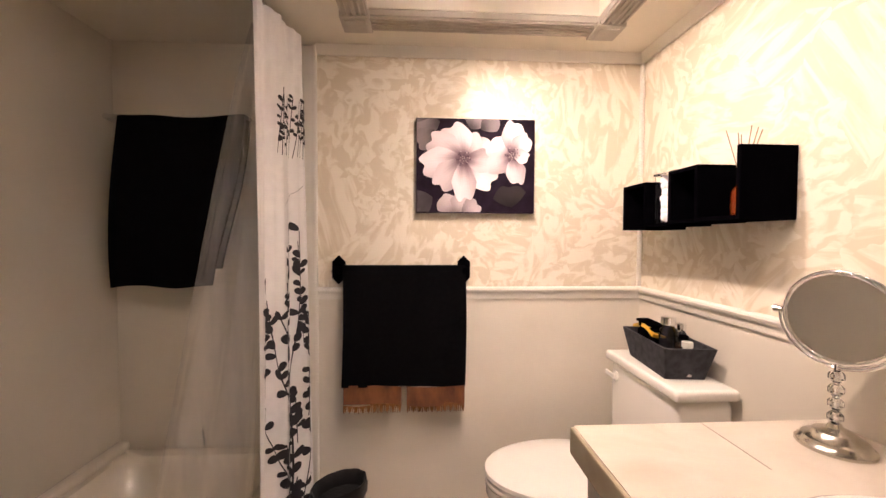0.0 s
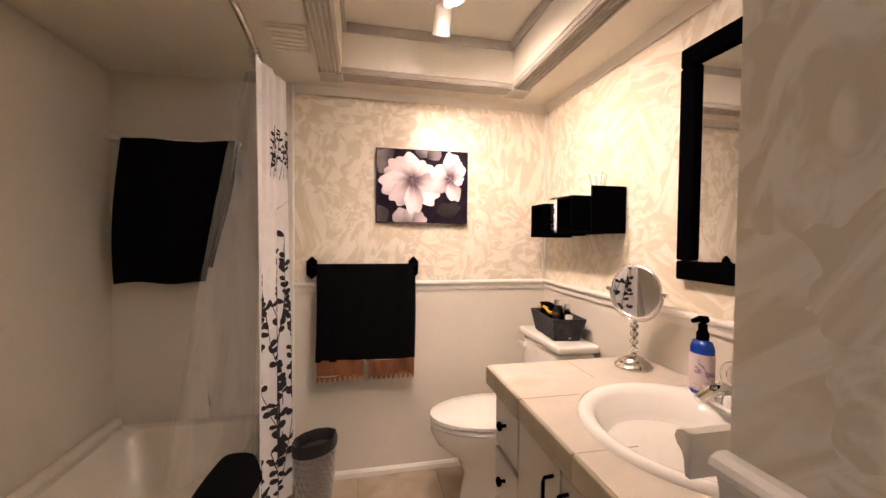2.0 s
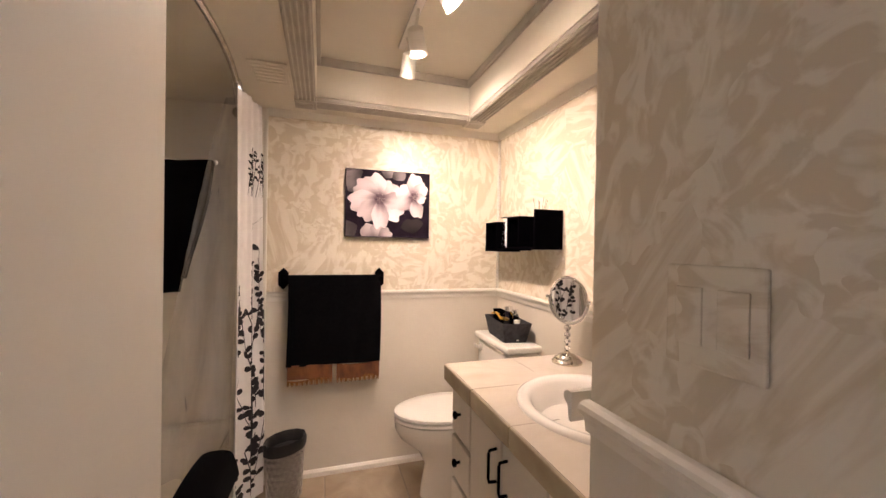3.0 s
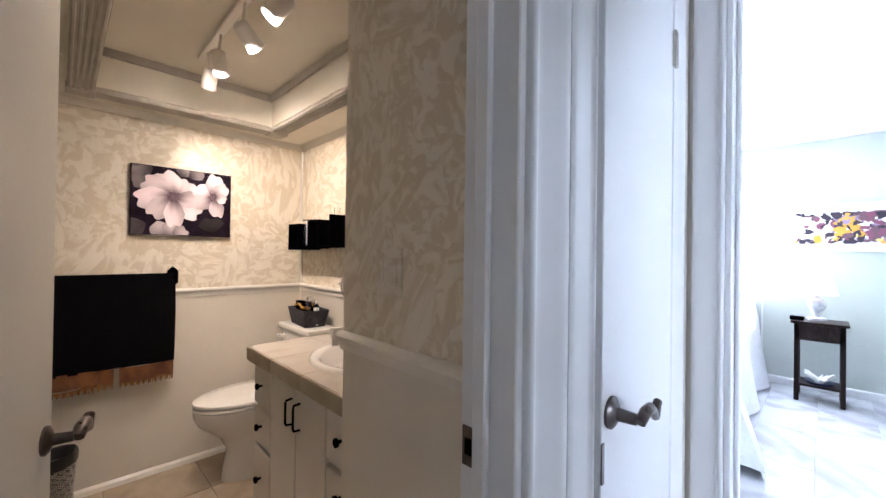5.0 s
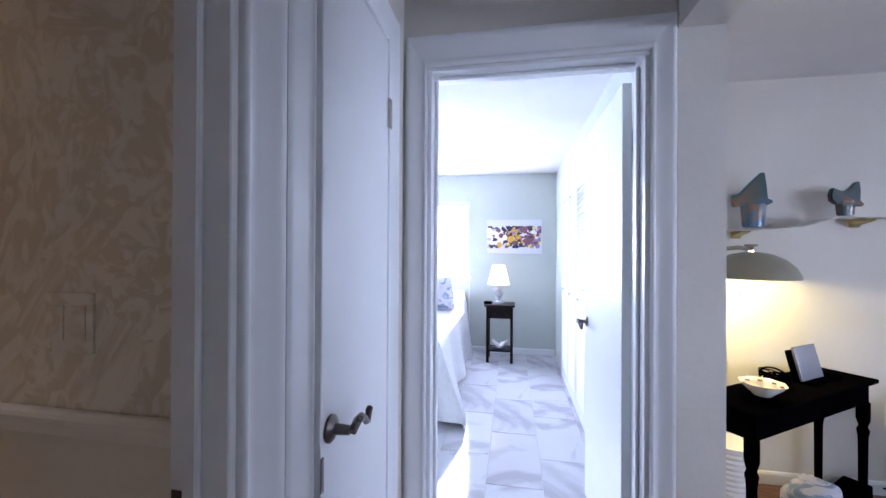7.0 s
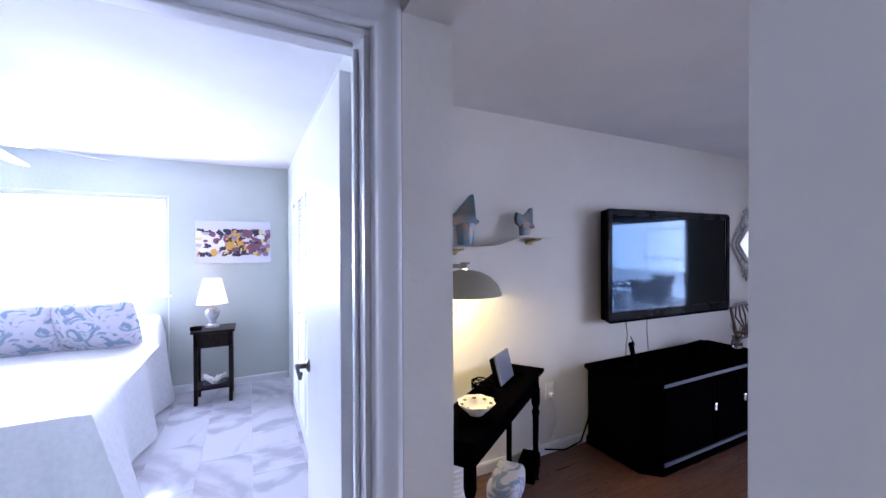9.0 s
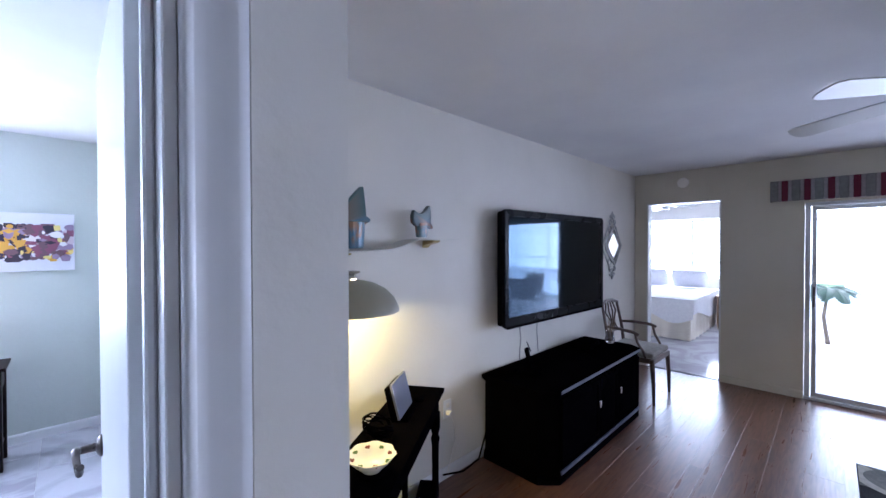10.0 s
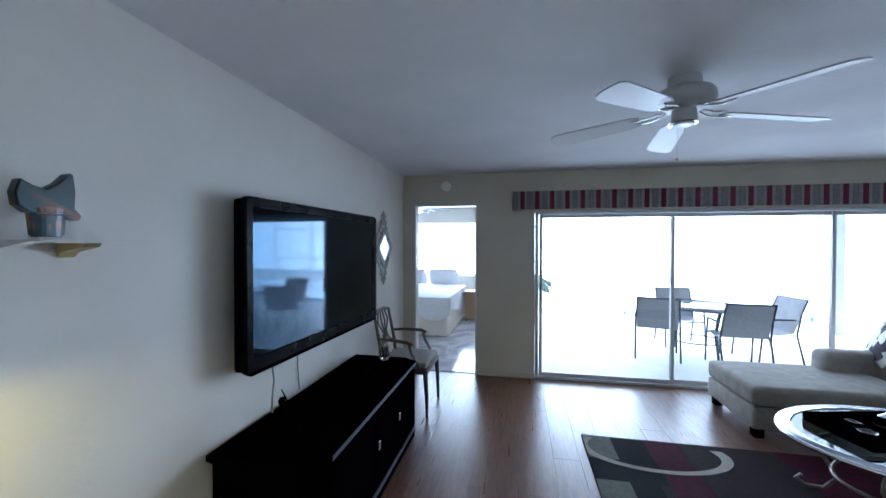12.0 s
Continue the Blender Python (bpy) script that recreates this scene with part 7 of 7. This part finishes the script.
for z in (0.9, 2.2, 3.37):
    part("beam", box((-6.9, -0.025, z), (2.7, 0.025, z + 0.06)), M_WHITETRIM, cage)
for x in (-3.0, -4.2):
    col_ = thing("patio_column", "square white patio column", "column", (x, -10.1, -0.02))
    part("shaft", box((-0.10, -0.10, 0), (0.10, 0.10, 2.439), 0.006), M_WHITETRIM, col_)
M_FROND = material("palm_leaf", (0.03, 0.085, 0.06), 0.6, second=(0.05, 0.12, 0.08), scale=8)
M_TRUNK = material("palm_trunk", (0.22, 0.18, 0.14), 0.9, bump=1.0)


def palm(place, height, fronds, size, seed, thick=1.0, label="palm with arching fronds behind the pool"):
    ob = thing("palm_tree", label, "palm", place)
    part("trunk", tube([(0, 0, 0), (0.05, 0, height * 0.5), (0, 0.03, height)], [0.11 * thick, 0.08 * thick, 0.06 * thick], 10), M_TRUNK, ob, "", 60)
    r_ = random.Random(seed)
    for k in range(fronds):
        a = 2 * math.pi * k / fronds + r_.uniform(-0.2, 0.2)
        L, up = size * r_.uniform(0.8, 1.1), r_.uniform(0.1, 0.7)
        bm = bmesh.new()
        spine = [Vector((math.cos(a) * L * t, math.sin(a) * L * t, height + L * (up * t - 0.9 * t * t))) for t in (i / 12 for i in range(13))]
        add_tube(bm, spine, [0.014 * (1 - i / 14) for i in range(13)], 5)
        for i in range(1, 12):
            d = (spine[i + 1] - spine[i]).normalized()
            sd = d.cross(Vector((0, 0, 1))).normalized()
            for sg in (-1, 1):
                ll = L * 0.28 * math.sin(math.pi * (i + 1) / 14)
                tip = spine[i] + sd * sg * ll + d * ll * 0.5 - Vector((0, 0, ll * 0.35))
                bm.faces.new([bm.verts.new(p) for p in (spine[i] - d * 0.03, spine[i] + d * 0.04, tip)])
        part("frond", bm, M_FROND, ob)
    return ob


palm((0.4, -19.0, -0.1), 2.9, 13, 1.5, 1)
palm((-4.0, -20.5, -0.1), 3.6, 13, 1.6, 2)
palm((2.20, -9.8, -0.02), 0.85, 19, 0.42, 3, 0.3, "slim young palm with arching fronds on the patio")
M_SLING = material("taupe_mesh_sling", (0.34, 0.34, 0.36), 0.8, second=(0.28, 0.28, 0.30), scale=60)
M_PATIOMETAL = material("dark_patio_metal", (0.05, 0.06, 0.08), 0.4, 0.5)


def sling_chair(place, turn):
    ob = thing("patio_chair", "sling patio chair with a dark metal frame at the glass table", "chair", place, turn, "patio chairs round the table")
    for y in (-0.27, 0.27):
        part("frame", tube([(0.26, y, 0), (0.22, y, 0.40), (0.18, y, 0.60), (-0.18, y, 0.60)], 0.012, 8), M_PATIOMETAL, ob, "", 60)
        part("rear_leg", tube([(-0.30, y, 0), (-0.20, y, 0.40), (-0.26, y * 0.96, 0.66), (-0.34, y * 0.94, 0.86)], 0.012, 8), M_PATIOMETAL, ob, "", 60)
    part("sling", sheet(4, 18, lambda u, v: Vector(((0.24 - 0.42 * min(1, v * 2)) if v < 0.5 else (-0.18 - 0.16 * (v - 0.5) * 2), -0.25 + 0.5 * u, (0.42 - 0.03 * math.sin(v * 6.28)) if v < 0.5 else (0.42 + 0.44 * (v - 0.5) * 2))), 0.006), M_SLING, ob, "taupe mesh sling")
    part("top_bar", cone((-0.345, -0.26, 0.86), (-0.345, 0.26, 0.86), 0.012, seg=8), M_PATIOMETAL, ob)
    part("front_bar", cone((0.235, -0.27, 0.40), (0.235, 0.27, 0.40), 0.010, seg=8), M_PATIOMETAL, ob)
    return ob


pc = sling_chair((0.60, -7.97, -0.02), 255)
for x, y, a in ((-0.24, -7.60, 266), (0.03, -8.70, 88), (-0.80, -8.05, 6)):
    copy_thing(pc, pose(x, y, -0.02, 0, 0, a))
pt = thing("patio_table", "round glass patio table on dark metal legs", "patio table", (0.03, -8.14, -0.02))
part("top", lathe([(0.60, 0.71), (0.61, 0.715), (0.60, 0.722)], 48), clear("patio_glass", (0.8, 0.95, 0.95)), pt, "", 40)
part("rim", tube([(0.61 * math.cos(2 * math.pi * k / 40), 0.61 * math.sin(2 * math.pi * k / 40), 0.712) for k in range(40)], 0.014, 8, True), M_PATIOMETAL, pt, "", 60)
for a in (20, 110, 200, 290):
    c, s_ = math.cos(radians(a)), math.sin(radians(a))
    part("leg", tube([(0.40 * c, 0.40 * s_, 0), (0.34 * c, 0.34 * s_, 0.35), (0.42 * c, 0.42 * s_, 0.70)], 0.018, 8), M_PATIOMETAL, pt, "", 60)
part("leg_ring", tube([(0.33 * math.cos(2 * math.pi * k / 30), 0.33 * math.sin(2 * math.pi * k / 30), 0.22) for k in range(30)], 0.010, 8, True), M_PATIOMETAL, pt, "", 60)
ceiling_fan("patio_fan", "dark ceiling fan under the patio roof", (-0.05, -8.6, 2.418), 10, M_PATIOMETAL, M_PATIOMETAL, 5, 0.55, 0, False)
ceiling_fan("patio_fan", "dark ceiling fan under the patio roof, by the guest room", (2.0, -8.6, 2.418), 40, M_PATIOMETAL, M_PATIOMETAL, 5, 0.5, 0, False)
for x, y in ((1.55, -7.7), (0.75, -7.9), (-1.0, -8.1)):
    dl = thing("downlight", "small round downlight in the patio roof", "downlight", (x, y, 2.419), group="patio downlights")
    part("ring", lathe([(0.075, -0.001), (0.075, -0.012), (0.05, -0.02)], 24), M_BRONZE, dl, "", 45)

# ---- guest room seen through the doorway ----
gb = thing("guest_bed", "bed with a white cover and gathered skirt in the guest room", "bed", (3.72, -8.35, 0), 0)
part("mattress", box((0.0, -1.95, 0.32), (1.50, 0.0, 0.64), 0.07, 4), M_WHITELINEN, gb, "", 60)


def skirt(u, v):
    s = u * 3.4
    f = 0.020 * math.sin(s * 26) * v
    if s < 1.95:
        return Vector((-0.015 - f, -1.95 + s, 0.40 - 0.385 * v))
    return Vector((s - 1.95, 0.015 + f, 0.40 - 0.385 * v))


part("skirt", sheet(160, 4, skirt, 0.004), M_CREAM, gb, "gathered cream bed skirt", 60)
part("cover", sheet(40, 12, lambda u, v: Vector((-0.05 - 0.02 * math.sin(u * 15), -1.95 + 2.0 * u, 0.665 - 0.42 * v * (0.75 + 0.25 * math.sin(u * 5)))), 0.008), M_WHITELINEN, gb, "white cover", 60)
part("cover_end", sheet(30, 10, lambda u, v: Vector((-0.05 + 1.58 * u, 0.045 + 0.02 * math.sin(u * 15), 0.665 - 0.30 * v * (1 + 0.3 * math.sin(u * 9)))), 0.008), M_WHITELINEN, gb, "white cover", 60)
part("cover_top", box((-0.05, -1.96, 0.645), (1.53, 0.05, 0.670), 0.01), M_WHITELINEN, gb, "", 60)
for x in (0.40, 1.10):
    cushion("guest_pillow", "white pillow on the guest bed", (3.72 + x, -10.12, 0.86), 60, 0, 0, 0.62, 0.40, 0.18, M_WHITELINEN, "guest bed pillows")
M_PINE = material("light_oak", (0.35, 0.23, 0.13), 0.45, second=(0.28, 0.18, 0.10), scale=10, stretch=(6, 1, 1))
dr = thing("small_dresser", "small light oak chest with three drawers", "chest of drawers", (3.38, -9.95, 0))
part("body", box((-0.24, -0.20, 0.05), (0.24, 0.20, 0.575), 0.004), M_PINE, dr)
part("top", box((-0.26, -0.21, 0.576), (0.26, 0.225, 0.60), 0.005), M_PINE, dr)
for k in range(3):
    d = part("drawer", box((-0.21, 0.201, 0.08 + 0.165 * k), (0.21, 0.214, 0.235 + 0.165 * k), 0.004), M_PINE, dr)
    part("knob", lathe([(0.006, 0), (0.014, 0.012), (0.008, 0.02)], 12, pose(0, 0.214, 0.158 + 0.165 * k, -90)), M_BRONZE, d)
for x in (-0.21, 0.21):
    for y in (-0.17, 0.17):
        part("foot", box((x - 0.02, y - 0.02, 0), (x + 0.02, y + 0.02, 0.049)), M_PINE, dr)
gw = thing("window_2", "bright window with horizontal muntins in the guest room", "window", (4.2, -10.66, 1.45))
for lo, hi in (((-1.19, -0.03, -0.59), (-1.15, 0.03, 0.59)), ((1.15, -0.03, -0.59), (1.19, 0.03, 0.59)), ((-1.15, -0.03, 0.55), (1.15, 0.03, 0.59)), ((-1.15, -0.03, -0.59), (1.15, 0.03, -0.55)), ((-0.02, -0.02, -0.55), (0.02, 0.02, 0.55))):
    part("window_frame", box(lo, hi, 0.002, 1), M_WHITETRIM, gw)
for z in (-0.28, 0.0, 0.28):
    part("muntin", box((-1.15, -0.012, z - 0.012), (1.15, 0.012, z + 0.012)), M_WHITETRIM, gw)
pn = part("pane", box((-1.15, -0.0025, -0.55), (1.15, 0.0025, 0.55)), M_GLASS, gw)
pn.visible_shadow = False
ceiling_fan("guest_fan", "white ceiling fan in the guest room", (4.3, -9.2, CEIL - 0.001), 20, M_FANWHITE, M_FANWHITE, 5, 0.55, 0, False)

# ---- floor pieces ----


def paving(name, parent_name, x0, x1, y0, y1, dx, dy, ox, oy, stagger, mats, gap=0.003, thick=0.005, along_x=True, kindname="tile"):
    """Tiles or planks as objects on shared meshes; stagger shifts every other row."""
    parent = bpy.data.objects[parent_name]
    cache = {}
    j0, j1 = math.floor((y0 - oy) / dy), math.ceil((y1 - oy) / dy)
    made = 0
    for j in range(j0, j1):
        off = (stagger * j) % 1.0 * dx
        i0, i1 = math.floor((x0 - ox - off) / dx), math.ceil((x1 - ox - off) / dx)
        for i in range(i0, i1):
            a, b = max(x0, ox + off + i * dx), min(x1, ox + off + (i + 1) * dx)
            c, d = max(y0, oy + j * dy), min(y1, oy + (j + 1) * dy)
            if b - a < 0.01 or d - c < 0.01:
                continue
            key = (round(b - a, 3), round(d - c, 3), (i * 7 + j * 13) % 4)
            w, h = (b - a) / 2 - gap / 2, (d - c) / 2 - gap / 2
            if not along_x:
                w, h = h, w
            if key not in cache:
                bm = box((-w, -h, -thick), (w, h, 0), min(0.0012, gap / 2), 1)
                me = bpy.data.meshes.new(kindname)
                for v in bm.verts:
                    pass
                bm.to_mesh(me)
                bm.free()
                me.materials.append(mats[key[2] % len(mats)])
                cache[key] = me
            ob = new(kindname, cache[key])
            ob.parent = parent
            cxy = ((a + b) / 2, (c + d) / 2) if along_x else ((c + d) / 2, (a + b) / 2)
            ob.matrix_basis = Matrix.Translation((*cxy, -0.001))
            made += 1
    return made


def varied(base, name, place):
    """A copy of a material whose pattern lies elsewhere and turned."""
    m = base.copy()
    m.name = name
    for nd in m.node_tree.nodes:
        if nd.type == "MAPPING":
            nd.inputs["Location"].default_value, nd.inputs["Rotation"].default_value = place, (0, 0, place[0])
    return m


BT = [varied(M_BEDTILE, "grey_marble_tile_%s" % w_, (k_, k_ * 2.3, 0)) for w_, k_ in (("a", 0.4), ("b", 1.7), ("c", 3.3), ("d", 5.2))]
paving("tile", "floor_bedroom", 2.76, 6.57, -1.60, 1.99, 0.66, 0.333, 3.955, -1.553, 0.5, BT)
paving("tile", "floor_bath", 0.45, 2.69, -0.60, 1.78, 0.42, 0.42, 1.57, 1.41, 0.0, [varied(M_BATHTILE, "beige_floor_tile_%s" % w_, (k_, k_, 0)) for w_, k_ in (("a", 0.0), ("b", 2.1))], 0.005)
WD = []
for w_, k_ in (("a", 0.0), ("b", 3.0), ("c", 6.0)):
    m_ = M_WOOD.copy()
    m_.name = "red_brown_laminate_%s" % w_
    for nd in m_.node_tree.nodes:
        if nd.type == "MAPPING":
            nd.inputs["Location"].default_value = (k_, k_ * 1.7, 0)
    WD.append(m_)
paving("plank", "floor_living", -6.59, -0.66, -2.58, 2.76, 1.25, 0.19, 0.0, 0.0, 0.37, WD, 0.0009, 0.005, False, "plank")
paving("plank", "floor_living_east", -6.59, -1.68, 2.76, 3.94, 1.25, 0.19, 0.3, 0.0, 0.37, WD, 0.0009, 0.005, False, "plank")
